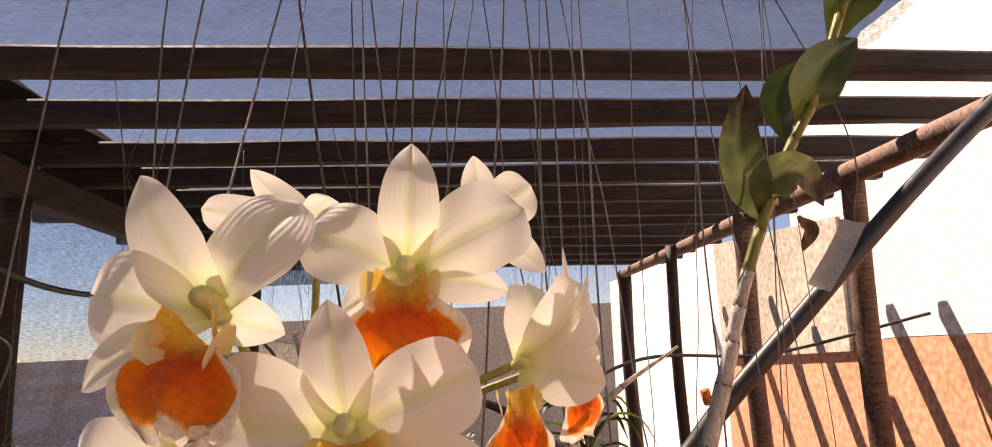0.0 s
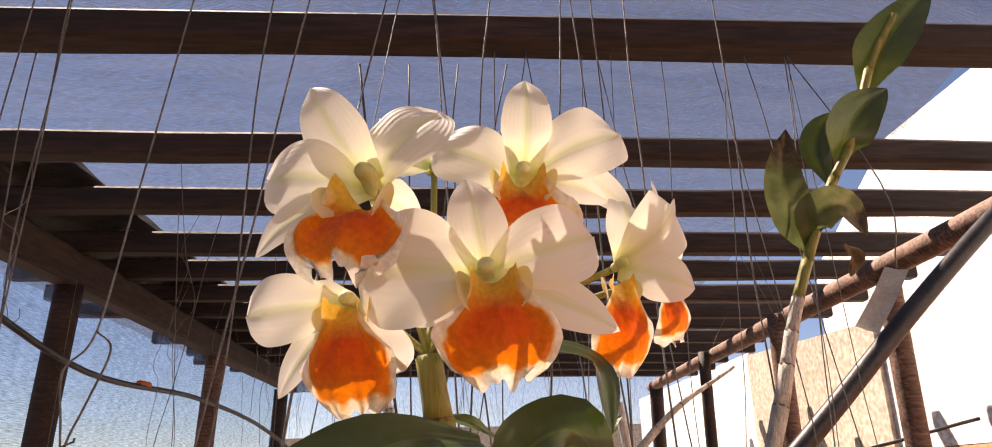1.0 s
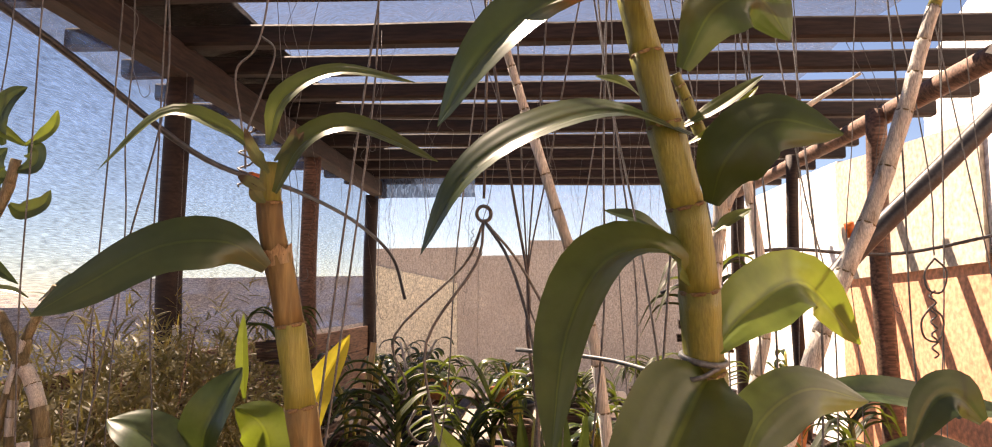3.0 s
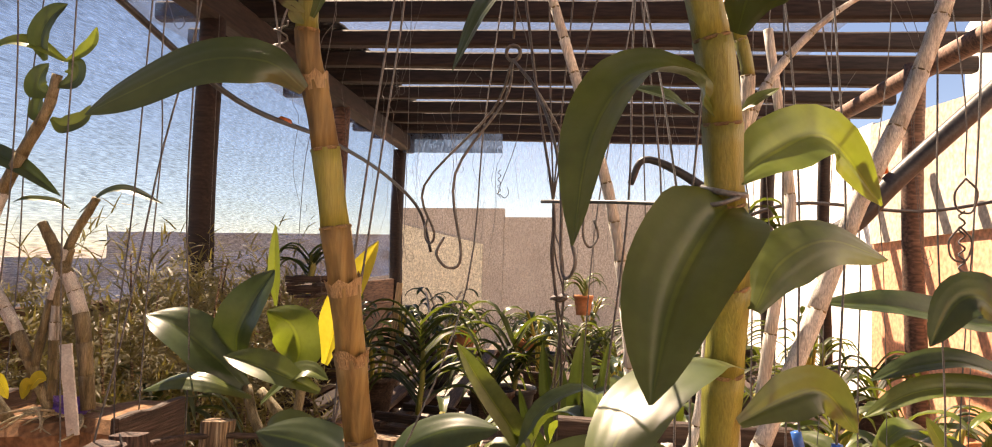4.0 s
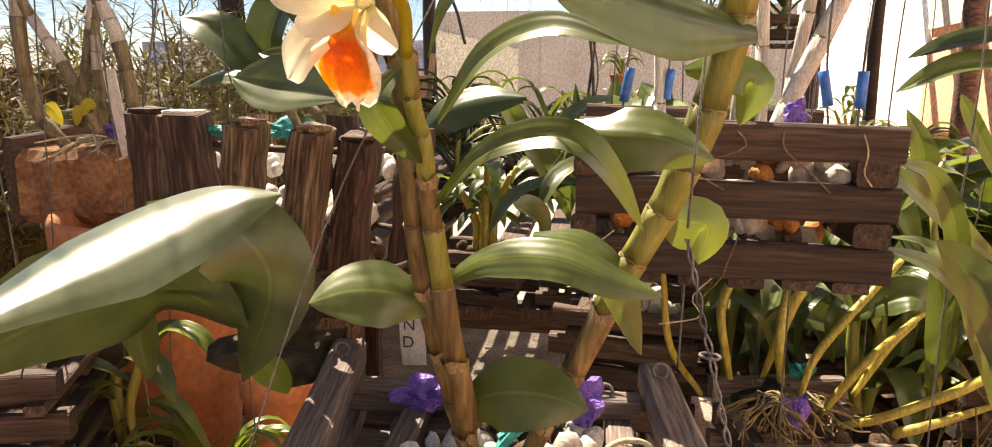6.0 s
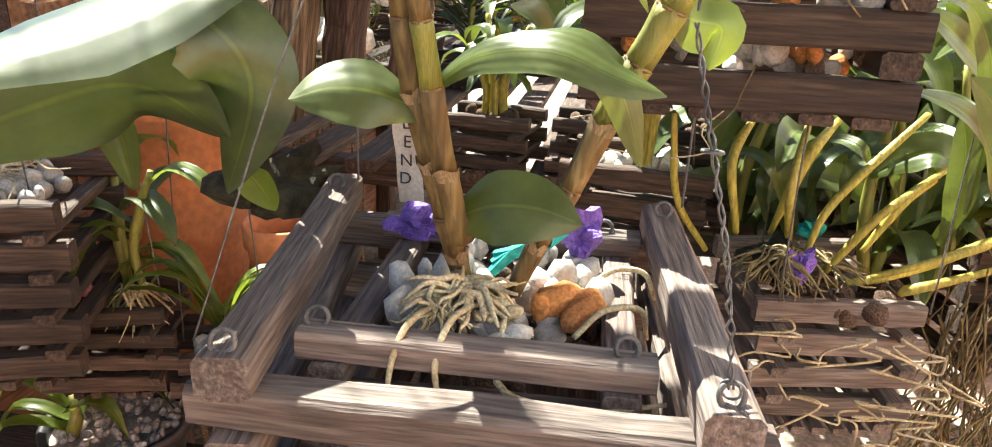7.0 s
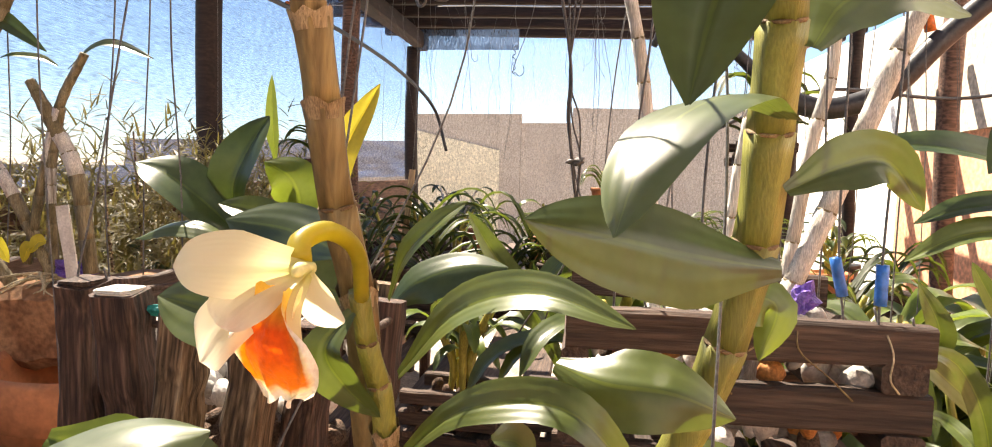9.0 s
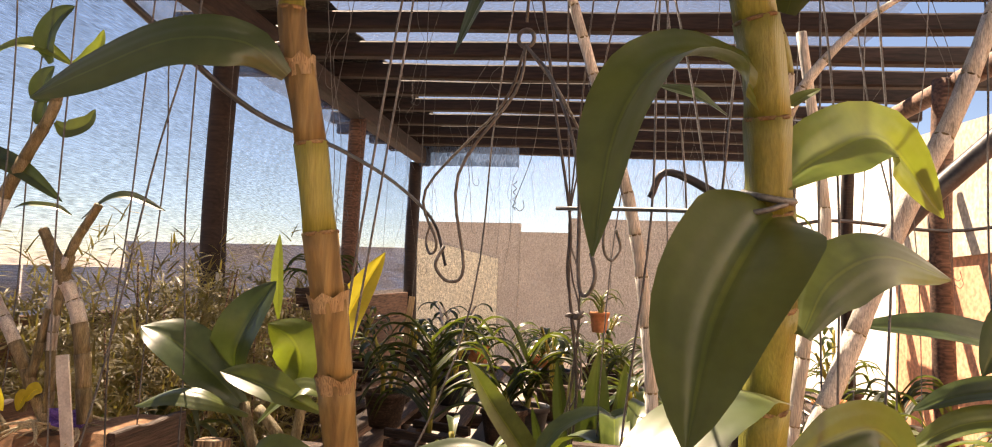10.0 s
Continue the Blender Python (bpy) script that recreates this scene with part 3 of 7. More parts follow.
sheet_grid("cloth_strip", (-0.99, 4.7, 2.145), (0.67, 0, 0.005), (0, 0, 0.13), 10, 3, 0.03, "bluecloth", "short strip of faded blue cloth under the end purlin", 9)


def wall(name, corners, way, mat, label, thickness=0.2):
    return tagged(part(name, slab(corners, thickness, way), mat, smooth=False), label, "wall", kind="structure")


wall("wall_north", [(-2.58, 10.8, 0), (-0.84, 10.8, 0), (-0.84, 10.8, 2.21), (-2.58, 10.8, 2.18)], (0, 1, 0), "wall", "beige rendered garden wall beyond the far net")
wall("wall_north_far", [(-7.2, 10.82, 0), (-2.583, 10.82, 0), (-2.583, 10.82, 1.77), (-7.2, 10.82, 1.7)], (0, 1, 0), "wall", "low stretch of the rendered garden wall behind the side net")
wall("wall_north_end", [(-9, 10.84, 0), (-7.203, 10.84, 0), (-7.203, 10.84, 1.27), (-9, 10.84, 1.24)], (0, 1, 0), "wall", "lowest end of the rendered garden wall")
wall("wall_north_dip", [(-0.837, 10.82, 0), (-0.083, 10.82, 0), (-0.083, 10.82, 2.09), (-0.837, 10.82, 2.08)], (0, 1, 0), "wall", "short dipped stretch of the beige garden wall")
wall("wall_north_low", [(-0.08, 10.8, 0), (8, 10.8, 0), (8, 10.8, 2.34), (-0.08, 10.8, 2.31)], (0, 1, 0), "wall", "long stretch of the beige garden wall")
# Sunlit part of the wall, put in as a thin cream-coloured slab.
wall("wall_gable", [(-2.57, 10.76, 0), (-1.14, 10.76, 0), (-1.15, 10.76, 1.66), (-2.5, 10.76, 1.95), (-2.57, 10.76, 1.95)], (0, 1, 0), "sunpatch", "thin cream slab standing in for the sunlit part of the garden wall", 0.03)
wall("wall_west", [(-9, -6, 0), (-9, 10.8, 0), (-9, 10.8, 1.24), (-9, -6, 1.24)], (-1, 0, 0), "wall", "rendered boundary wall behind the side net")
wall("wall_east_white", [(1.9, 4.4, 0), (1.9, 7.4, 0), (1.9, 7.4, 2.34), (1.9, 4.4, 2.32)], (1, 0, 0), "whitewall", "sunlit whitewashed wall behind the posts")
wall("wall_east_low", [(1.9, -5.7, 0), (1.9, 4.397, 0), (1.9, 4.397, 1.6), (1.9, 3.4, 1.66), (1.9, 2.65, 1.7), (1.9, -5.7, 1.8)], (1, 0, 0), "orangewall", "sunlit terracotta painted lower wall")
wall("wall_east_panel", [(1.88, 2.96, 1.65), (1.88, 4.38, 1.6), (1.88, 4.38, 2.3), (1.88, 2.96, 2.22)], (1, 0, 0), "sheet", "cream sheet fixed above the terracotta wall", 0.018)
wall("wall_east_upper", [(1.9, -5.7, 1.803), (1.9, 2.65, 1.703), (1.9, 3.4, 1.663), (1.9, 3.4, 2.56), (1.9, 2.65, 2.92), (1.9, -5.7, 2.92)], (1, 0, 0), "whitewall", "tall sunlit white upper wall")
wall("wall_south", [(-9.2, -5.8, 0), (2.1, -5.8, 0), (2.1, -5.8, 2.4), (-9.2, -5.8, 2.4)], (0, -1, 0), "wall", "rendered wall closing the yard")
low = thing("low_fence", (-1.03, 1.0, 0.0), "low fence of rusty brown boards below the side net", "fence", kind="structure")
for k in range(9):
    board("board", (-1.03, -3.0, 0.085 + 0.15 * k), (-1.03, 4.75, 0.08 + 0.143 * k), 0.02, 0.145, "fenceboard", low, 900 + k, steps=8, rough=0.02)


# ---- hoses and pipe ----
hose = thing("garden_hose", (-0.9, 2.1, 1.9), "black irrigation hose slung along the side net", "hose")
part("tubing", tube([(-0.93, 0.6, 2.15), (-0.92, 1.41, 2.05), (-0.9, 2.1, 1.92), (-0.88, 2.9, 1.93), (-0.82, 3.6, 1.87), (-0.72, 4.0, 1.72), (-0.65, 4.05, 1.48)], 0.009, 10, 48), "rubber", hose)
part("joint", tube([(-0.9, 2.44, 1.927), (-0.895, 2.5, 1.929)], 0.013, 10, 2), "orange", hose, "orange hose joint")
pipe = thing("black_pipe", (0.45, 0.6, 1.6), "thick black rubber pipe hanging in a loop", "pipe")


# ---- plants: shared shapes ----
def torn_collar(piece, rr, seed):
    """The ragged upper rim of a dry sheath, standing a little off the cane."""
    bm, q, sides = bmesh.new(), random.Random(seed), 14
    top, low = piece[-1], piece[-2]
    ahead = (top - low).normalized()
    side = ahead.orthogonal().normalized()
    over = ahead.cross(side)
    rows = []
    for k in range(3):
        row = []
        for i in range(sides):
            a = math.tau * i / sides
            lift = (-0.004, 0.0005, q.uniform(0.001, 0.0055))[k]
            wide = rr[-1] * (1.0, 1.06, 1.1 + q.uniform(0.0, 0.1))[k]
            row.append(bm.verts.new(top + ahead * lift + (side * math.cos(a) + over * math.sin(a)) * wide))
        rows.append(row)
    for k in range(2):
        for i in range(sides):
            bm.faces.new((rows[k][i], rows[k][(i + 1) % sides], rows[k + 1][(i + 1) % sides], rows[k + 1][i]))
    return bm


def cane(owner, points, radii, dry, joints, mat="cane", drymat="papery", sides=12):
    """A jointed cane: one internode a part; those from the shares in dry (start, end pairs or a top limit) are papery."""
    n = joints * 4
    line = curve_points(points, n)
    total = len(radii) - 1
    for j in range(joints):
        piece = line[j * 4 : j * 4 + 5]
        rr = []
        for i in range(len(piece)):
            u = (j * 4 + i) / n * total
            k = min(int(u), total - 1)
            r = radii[k] * (1 - (u - k)) + radii[k + 1] * (u - k)
            rr.append(r * (1.0, 0.965, 0.975, 1.02, 1.06)[i])
        share = (j + 0.5) / joints
        pairs = dry if len(dry) % 2 == 0 else dry + [-1.0]
        is_dry = any(pairs[k] <= share <= pairs[k + 1] for k in range(0, len(pairs), 2))
        part("internode", sweep(bmesh.new(), piece, rr, sides, 0.09), drymat if is_dry else mat, owner, "papery brown sheath" if is_dry else "")
        if j:
            n0 = (piece[1] - piece[0]).normalized()
            part("node_ring", sweep(bmesh.new(), [piece[0] - n0 * 0.0009, piece[0], piece[0] + n0 * 0.0006], [rr[0] * 1.07, rr[0] * 1.1, rr[0] * 1.03], sides), "scar" if "drycane" not in (mat, drymat) else "dimcane", owner)
        if is_dry and drymat == "papery" and j % 3 != 1:
            part("torn_sheath", torn_collar(piece, rr, 31 * j + joints), "sheath", owner, "pale torn edge of a papery sheath")


def sepal_shape(s):
    """A pointed tongue, widest below its middle."""
    return max(0.02, (0.5 + 0.5 * min(1.0, s / 0.36)) * (1 - max(0.0, (s - 0.36) / 0.64) ** 1.9) ** 0.8)


def petal_shape(s):
    """A broad rounded petal with a narrow foot."""
    return max(0.03, (0.22 + 0.78 * math.sin(min(1.0, s / 0.58) * math.pi / 2) ** 1.1) * max(0.0, 1 - (max(0.0, s - 0.55) / 0.45) ** 3.0) ** 0.5)


def lip_mesh(throat, end, width, normal, seed):
    """A ruffled lip: a narrow throat with raised sides, then a broad notched blade."""
    a, b, z = Vector(throat), Vector(end), Vector(normal)
    y = b - a
    length = y.length
    y.normalize()
    z = (z - y * z.dot(y)).normalized()
    x = z.cross(y)
    outline = [(0.0, 0.34), (0.2, 0.42), (0.34, 0.6), (0.46, 0.88), (0.62, 1.0), (0.8, 0.94), (0.92, 0.78), (1.0, 0.52)]
    bm = bmesh.new()
    uv = bm.loops.layers.uv.new("UVMap")
    steps, spokes, rows, mark = 22, 28, [], {}
    for i in range(steps + 1):
        s = i / steps
        k = max(q for q in range(len(outline) - 1) if outline[q][0] <= s)
        (s0, h0), (s1, h1) = outline[k], outline[k + 1]
        h = h0 + (h1 - h0) * (s - s0) / (s1 - s0)
        row = []
        for j in range(spokes + 1):
            u = 2 * j / spokes - 1
            e = max(abs(u), (s - 0.45) / 0.55)
            turn = 11 * u * (1 - 0.3 * s) + (7 * s if abs(u) > 0.5 else 0) * (1 if u > 0 else -1)
            ruffle = e**3 * (0.085 * math.sin(turn + seed) + 0.045 * math.sin(2.3 * turn + 2 * seed))
            along = s * (1 - 0.14 * u * u * s) - (0.09 * math.exp(-((u / 0.16) ** 2)) * max(0.0, s - 0.7) / 0.3) + 0.03 * e**4 * math.sin(1.7 * turn + seed)
            lift = length * (0.16 * math.sin(math.pi * min(1.0, s * 1.1)) - 0.16 * s * s) + width * (0.36 * u * u * max(0.0, 1 - s / 0.42) - 0.11 * u * u * max(0.0, s - 0.4) + ruffle * min(1.0, s * 2))
            lift += width * 0.085 * math.exp(-((u / 0.26) ** 2)) * math.sin(math.pi * s) * (0.45 + 1.3 * abs(noise.noise(Vector((u * 13, s * 10, seed)))))
            q = bm.verts.new(a + y * (along * length) + x * (u * h * width * 0.5 * (1 + 0.05 * math.sin(9 * s + seed) * abs(u) ** 3)) + z * lift)
            mark[q] = (min(1 - abs(u), (1 - s) * 1.15), s)
            row.append(q)
        rows.append(row)
    for i in range(steps):
        for j in range(spokes):
            f = bm.faces.new((rows[i][j], rows[i][j + 1], rows[i + 1][j + 1], rows[i + 1][j]))
            for loop in f.loops:
                loop[uv].uv = mark[loop.vert]
    return bm


def bloom(owner, centre, facing, tepals, lip, seed, petalmat="petal", label="white bloom with an orange lip", arch=0.15):
    """An open orchid bloom. tepals: kind, tip and width; lip: throat, end, width and the way it looks, or None."""
    r = random.Random(seed)
    c, z = Vector(centre), Vector(facing).normalized()
    if lip:
        a, b, width, normal = Vector(lip[0]), Vector(lip[1]), lip[2], Vector(lip[3]).normalized()
        down = (b - a).normalized()
    else:
        a, down, width, normal = c, Vector((0, 0, -1)), 0.03, z
    side = normal.cross(down).normalized()
    k = width * 0.115
    tip = c + normal * k * 2.0 + down * k * 0.7
    column = sweep(bmesh.new(), curve_points([c - normal * k * 0.6, c + normal * k * 1.0, tip], 8), [k * v for v in (0.6, 0.6, 0.6, 0.62, 0.65, 0.66, 0.64, 0.52, 0.25)], 12)
    b0 = part("bloom", column, "column", owner, label)
    for kind, end, w in tepals:
        end = Vector(end)
        d = end - c
        n = d.length
        lift = arch * r.uniform(0.7, 1.3)
        pts = [c + d * 0.03, c + d * 0.34 + z * n * lift, c + d * 0.7 + z * n * lift * 0.9, end]
        sepal = kind == "sepal"
        part(kind, blade(pts, w, z, sepal_shape if sepal else petal_shape, 0.16 if sepal else 0.05, 0.012 if sepal else 0.075, 20, 12, r.uniform(0, 6), curl=0.12 if sepal else 0.06), petalmat, b0)
    if not lip:
        return b0
    part("lip", lip_mesh(a, b, width, normal, seed), "lip", b0, "orange velvety lip with a white ruffled rim")
    for s in (-1, 1):
        part("throat_lobe", blade([a + side * s * width * 0.1 - normal * k * 0.5, a + side * s * width * 0.22 + down * width * 0.04 + normal * k * 1.0, a + side * s * width * 0.24 + down * width * 0.15 + normal * k * 1.7, a + side * s * width * 0.2 + down * width * 0.29 + normal * k * 1.2], width * 0.24, tuple(side * -s * 0.8 + normal * 0.5), petal_shape, 0.1, 0.02, 10, 6), "throat", b0, "yellow lobe of the throat")
    return b0


def ribbon_stuff(name, blades, mat, label, category):
    """Very many narrow leaves in one mesh. blades: lists of three points and a width."""
    verts, faces, uvs = [], [], []
    for pts, width in blades:
        line = curve_points(pts, 5)
        side = (line[-1] - line[0]).cross(Vector((0.3, -0.5, 0.8))).normalized()
        first = len(verts)
        for i, p in enumerate(line):
            w = width * 0.5 * (1 - (i / 5) ** 2 * 0.92)
            verts += [p - side * w, p + side * w]
        for i in range(5):
            a = first + 2 * i
            faces.append((a, a + 1, a + 3, a + 2))
            uvs += [(0, i / 5), (1, i / 5), (1, (i + 1) / 5), (0, (i + 1) / 5)]
    me = bpy.data.meshes.new(name)
    me.from_pydata([tuple(v) for v in verts], [], faces)
    layer = me.uv_layers.new(name="UVMap")
    layer.data.foreach_set("uv", [c for q in uvs for c in q])
    me.materials.append(M[mat])
    return tagged(new(name, me), label, category, kind="stuff")


def ring(centre, radius, wire, normal, sides=16):
    n = Vector(normal).normalized()
    u = n.orthogonal().normalized()
    v = n.cross(u)
    pts = [Vector(centre) + (u * math.cos(a) + v * math.sin(a)) * radius for a in (math.tau * k / sides for k in range(sides + 1))]
    return sweep(bmesh.new(), pts, wire, 6)


def basket(where, wx, wy, layers, stick, label, mat="oldplank", turn=0.0, group="slatted baskets", gap=1.0, first_x=True, floor=True, name="slatted_basket", seed=0):
    """A log-cabin basket of crossed sticks; where: the middle of its rim."""
    c = Vector(where)
    top = c.z
    b = thing(name, (c.x, c.y, top - layers * stick * gap), label, "basket", group)
    t = Matrix.Rotation(radians(turn), 3, "Z")
    r = random.Random(seed)
    z = top
    for k in range(layers):
        along_x = (k % 2 == 0) == first_x
        tall = stick * gap * (1.38 if along_x else 0.62)
        z -= tall / 2
        for s in (-1, 1):
            e, lean, shift = r.uniform(-0.01, 0.01), r.uniform(-0.0035, 0.0035), r.uniform(-0.003, 0.003)
            if along_x:
                p, q = Vector((-wx / 2 - stick * 0.7 + e, s * (wy / 2 - stick / 2), 0)), Vector((wx / 2 + stick * 0.7 + e, s * (wy / 2 - stick / 2), 0))
            else:
                p, q = Vector((s * (wx / 2 - stick / 2), -wy / 2 - stick * 0.7 + e, 0)), Vector((s * (wx / 2 - stick / 2), wy / 2 + stick * 0.7 + e, 0))
            across = Vector((0, shift, 0)) if along_x else Vector((shift, 0, 0))
            p, q = t @ (p + across), t @ (q - across * 0.6)
            board("slat", (c.x + p.x, c.y + p.y, z + lean * 0.4), (c.x + q.x, c.y + q.y, z - lean * 0.4), stick * r.uniform(0.85, 1.08), tall * 0.96, mat, b, seed * 50 + k * 2 + s, steps=6, rough=0.1)
        z -= tall / 2
    if floor:
        for k in range(5):
            u = (k / 4 - 0.5) * (wx - stick * 3)
            p, q = t @ Vector((u, -wy / 2, 0)), t @ Vector((u, wy / 2, 0))
            board("floor_slat", (c.x + p.x, c.y + p.y, z - stick * 0.25), (c.x + q.x, c.y + q.y, z - stick * 0.25), stick * 0.8, stick * 0.48, mat, b, seed * 50 + 40 + k)
    return b


def stones(owner, centre, rx, ry, n, size, mat, seed, name="stone"):
    r = random.Random(seed)
    for k in range(n):
        a, d = r.uniform(0, math.tau), math.sqrt(r.random())
        part(name, pebble((centre[0] + rx * d * math.cos(a), centre[1] + ry * d * math.sin(a), centre[2] + r.uniform(-0.3, 0.5) * size), size * r.uniform(0.6, 1.15), seed * 97 + k), mat, owner)


def roots(owner, centre, reach, drop, n, radius, seed, mat="root", wander=0.9):
    """Short tangled roots spreading from a plant's foot."""
    r = random.Random(seed)
    c = Vector(centre)
    for k in range(n):
        a = r.uniform(0, math.tau)
        L = reach * r.uniform(0.35, 1.15)
        start = c + Vector((r.uniform(-0.25, 0.25) * reach, r.uniform(-0.25, 0.25) * reach, r.uniform(0.0, 0.008)))
        pts, p = [start], start.copy()
        for i in range(4):
            a += r.uniform(-wander, wander)
            p = p + Vector((math.cos(a), math.sin(a), 0)) * L / 4 + Vector((0, 0, r.uniform(-0.004, 0.005) - drop * 0.25 * (i > 0)))
            pts.append(p.copy())
        w = radius * r.uniform(0.5, 1.15)
        part("root", tube(pts, [w, w * 1.1, w * 0.9, w * 0.5], 6, 12), mat, owner)


def crumpled(centre, sx, sy, sz, seed, fold=0.35):
    """A crumpled knot of thin film with sharp folds and loose corners."""
    bm, r = bmesh.new(), random.Random(seed * 31 + 5)
    bmesh.ops.create_icosphere(bm, subdivisions=3, radius=1.0)
    corners = [Vector((r.uniform(-1, 1), r.uniform(-0.5, 0.5), r.uniform(-0.4, 1))).normalized() for _ in range(5)]
    for v in bm.verts:
        p = v.co * 1.5 + Vector((seed * 5.3, seed, 0))
        d = 0.5 + fold * (1 - 2.4 * abs(noise.noise(p))) + 0.22 * noise.noise(p * 2.4)
        d += 0.7 * max((max(0.0, v.co.dot(q)) ** 9 for q in corners))
        v.co = Vector((v.co.x * sx * d, v.co.y * sy * d, v.co.z * sz * d)) + Vector(centre)
    return bm


def vanda(where, height, n, length, turn, seed, label, mat="strap", width=0.024, group="strap-leaved orchids", arch=0.55):
    """A strap-leaved orchid with two ranks of arching leaves."""
    r, c = random.Random(seed), Vector(where)
    v = thing("strap_orchid", c, label, "orchid", group)
    part("stem", tube([c, c + Vector((0.01, 0, height * 0.5)), c + Vector((0, 0.01, height))], [0.009, 0.008, 0.004], 7, 8), "cane", v)
    for k in range(n):
        s = 1 if k % 2 else -1
        a = radians(turn + r.uniform(-28, 28))
        d = Vector((math.cos(a), math.sin(a), 0)) * s
        h = height * (0.08 + 0.9 * k / n)
        L = length * r.uniform(0.75, 1.15) * (1 - 0.3 * k / n)
        rise = arch * r.uniform(0.6, 1.3)
        b = c + Vector((0, 0, h))
        pts = [b, b + d * L * 0.35 + Vector((0, 0, L * 0.42 * rise)), b + d * L * 0.72 + Vector((0, 0, L * 0.42 * rise)), b + d * L * 0.98 + Vector((0, 0, L * (0.42 * rise - 0.42)))]
        part("leaf", blade(pts, width * r.uniform(0.85, 1.15), (d.x * -0.3, d.y * -0.3, 1), lambda s: max(0.08, (1 - s**4) * (0.75 + 0.4 * math.sin(math.pi * s))), 0.45, 0.0, 9, 4, seed), mat, v)
    return v


def clump(where, canes, height, lean, leaves, leaf_len, leaf_w, seed, label, canemat="yellowcane", mat="leaf", group="cane orchids", radius=0.006, bare=0.4):
    """A clump of leaning canes with leaves in their upper part."""
    r, c = random.Random(seed), Vector(where)
    g = thing("cane_orchid", c, label, "orchid", group)
    for k in range(canes):
        a = r.uniform(0, math.tau)
        h = height * r.uniform(0.6, 1.1)
        away = Vector((math.cos(a) + lean[0], math.sin(a) + lean[1], 0)) * h * 0.35
        p = [c + Vector((0.02 * math.cos(a), 0.02 * math.sin(a), 0)), c + away * 0.3 + Vector((0, 0, h * 0.4)), c + away * 0.65 + Vector((0, 0, h * 0.75)), c + away + Vector((0, 0, h))]
        line = curve_points(p, 16)
        part("cane", sweep(bmesh.new(), line, [radius * (0.7 + 0.5 * math.sin(math.pi * i / 16)) * (1.12 if i % 4 == 0 else 1) for i in range(17)], 8), canemat, g)
        for j in range(leaves):
            i = int(16 * (bare + (1 - bare) * (j + 0.5) / leaves))
            b = line[i]
            e = a + (0 if j % 2 else math.pi) + r.uniform(-0.7, 0.7)
            d = Vector((math.cos(e), math.sin(e), 0))
            L = leaf_len * r.uniform(0.75, 1.2)
            pts = [b, b + d * L * 0.4 + Vector((0, 0, L * 0.3)), b + d * L * 0.8 + Vector((0, 0, L * 0.22)), b + d * L + Vector((0, 0, -L * 0.05))]
            part("leaf", blade(pts, leaf_w * r.uniform(0.85, 1.15), (d.x * -0.35, d.y * -0.35 - 0.2, 1), None, 0.3, 0.01, 9, 4, seed), r.choice([mat, mat, mat, "freshleaf"]), g)
    return g


def wire(points, radius=0.0012, mat="wire", hook=True, label="thin galvanised hanging wire", coil=False):
    """A hanging wire, its lower end bent into a hook."""
    w = thing("hanging_wire", points[-1], label, "wire", "hanging wires")
    rr = random.Random(int(abs(points[-1][0] * 7919 + points[-1][1] * 131 + points[-1][2] * 17) * 1000))
    ends = [Vector(p) for p in points]
    pts = [Vector((ends[0].x + rr.uniform(-0.09, 0.09), min(PURLINS, key=lambda q: abs(q - ends[0].y)), 2.268))] if ends[0].z > 2.2 else [ends[0]]
    ends[0] = pts[0]
    for p, q in zip(ends, ends[1:]):
        n = max(1, int((q - p).length / 0.13))
        for i in range(1, n + 1):
            pts.append(p.lerp(q, i / n) + (Vector((rr.uniform(-1, 1), rr.uniform(-1, 1), 0)) * 0.004 if i < n else Vector()))
    if hook:
        e = pts[-1]
        pts += [e + Vector((0.004, 0, -0.012)), e + Vector((0.014, 0, -0.02)), e + Vector((0.023, 0.002, -0.01)), e + Vector((0.02, 0.002, 0.006))]
    part("strand", tube(pts, radius, 5, 10 + 4 * len(pts)), mat, w)
    if coil:
        e = Vector(points[-1])
        pts = [e + Vector((0.004 * math.cos(k * 1.1), 0.004 * math.sin(k * 1.1), 0.05 - k * 0.003)) for k in range(24)]
        part("coil", sweep(bmesh.new(), pts, radius, 5), mat, w)
    return w


part("tubing", tube([(1.3, 1.2, 2.2)] + [(1.090, 1.200, 2.020), (0.930, 1.200, 1.872), (0.790, 1.200, 1.735), (0.650, 1.200, 1.600), (0.580, 1.200, 1.525), (0.500, 1.200, 1.495), (0.440, 1.200, 1.505), (0.416, 1.200, 1.518), (0.337, 1.200, 1.591), (0.255, 1.200, 1.629), (0.229, 1.200, 1.587)], [0.0165] * 8 + [0.012, 0.008, 0.006, 0.0055], 12, 60), "rubber", pipe)
part("clip", tube([(0.633, 1.2, 1.612), (0.626, 1.196, 1.634)], 0.008, 10, 2), "orange", pipe, "orange pipe clip")


# ---- the flowering orchid ----
orchid = thing("orchid_plant", (0.085, 0.375, 1.085), "tall flowering orchid with ribbed canes and white and orange blooms", "orchid")
MAIN = [(0.099, 0.372, 1.092), (0.115, 0.368, 1.131), (0.134, 0.363, 1.174), (0.150, 0.359, 1.215), (0.167, 0.356, 1.250), (0.179, 0.354, 1.278), (0.190, 0.350, 1.310), (0.200, 0.342, 1.360), (0.201, 0.330, 1.410), (0.200, 0.317, 1.455), (0.195, 0.307, 1.495), (0.191, 0.299, 1.535), (0.181, 0.292, 1.575), (0.172, 0.288, 1.610), (0.165, 0.287, 1.640), (0.160, 0.288, 1.668)]
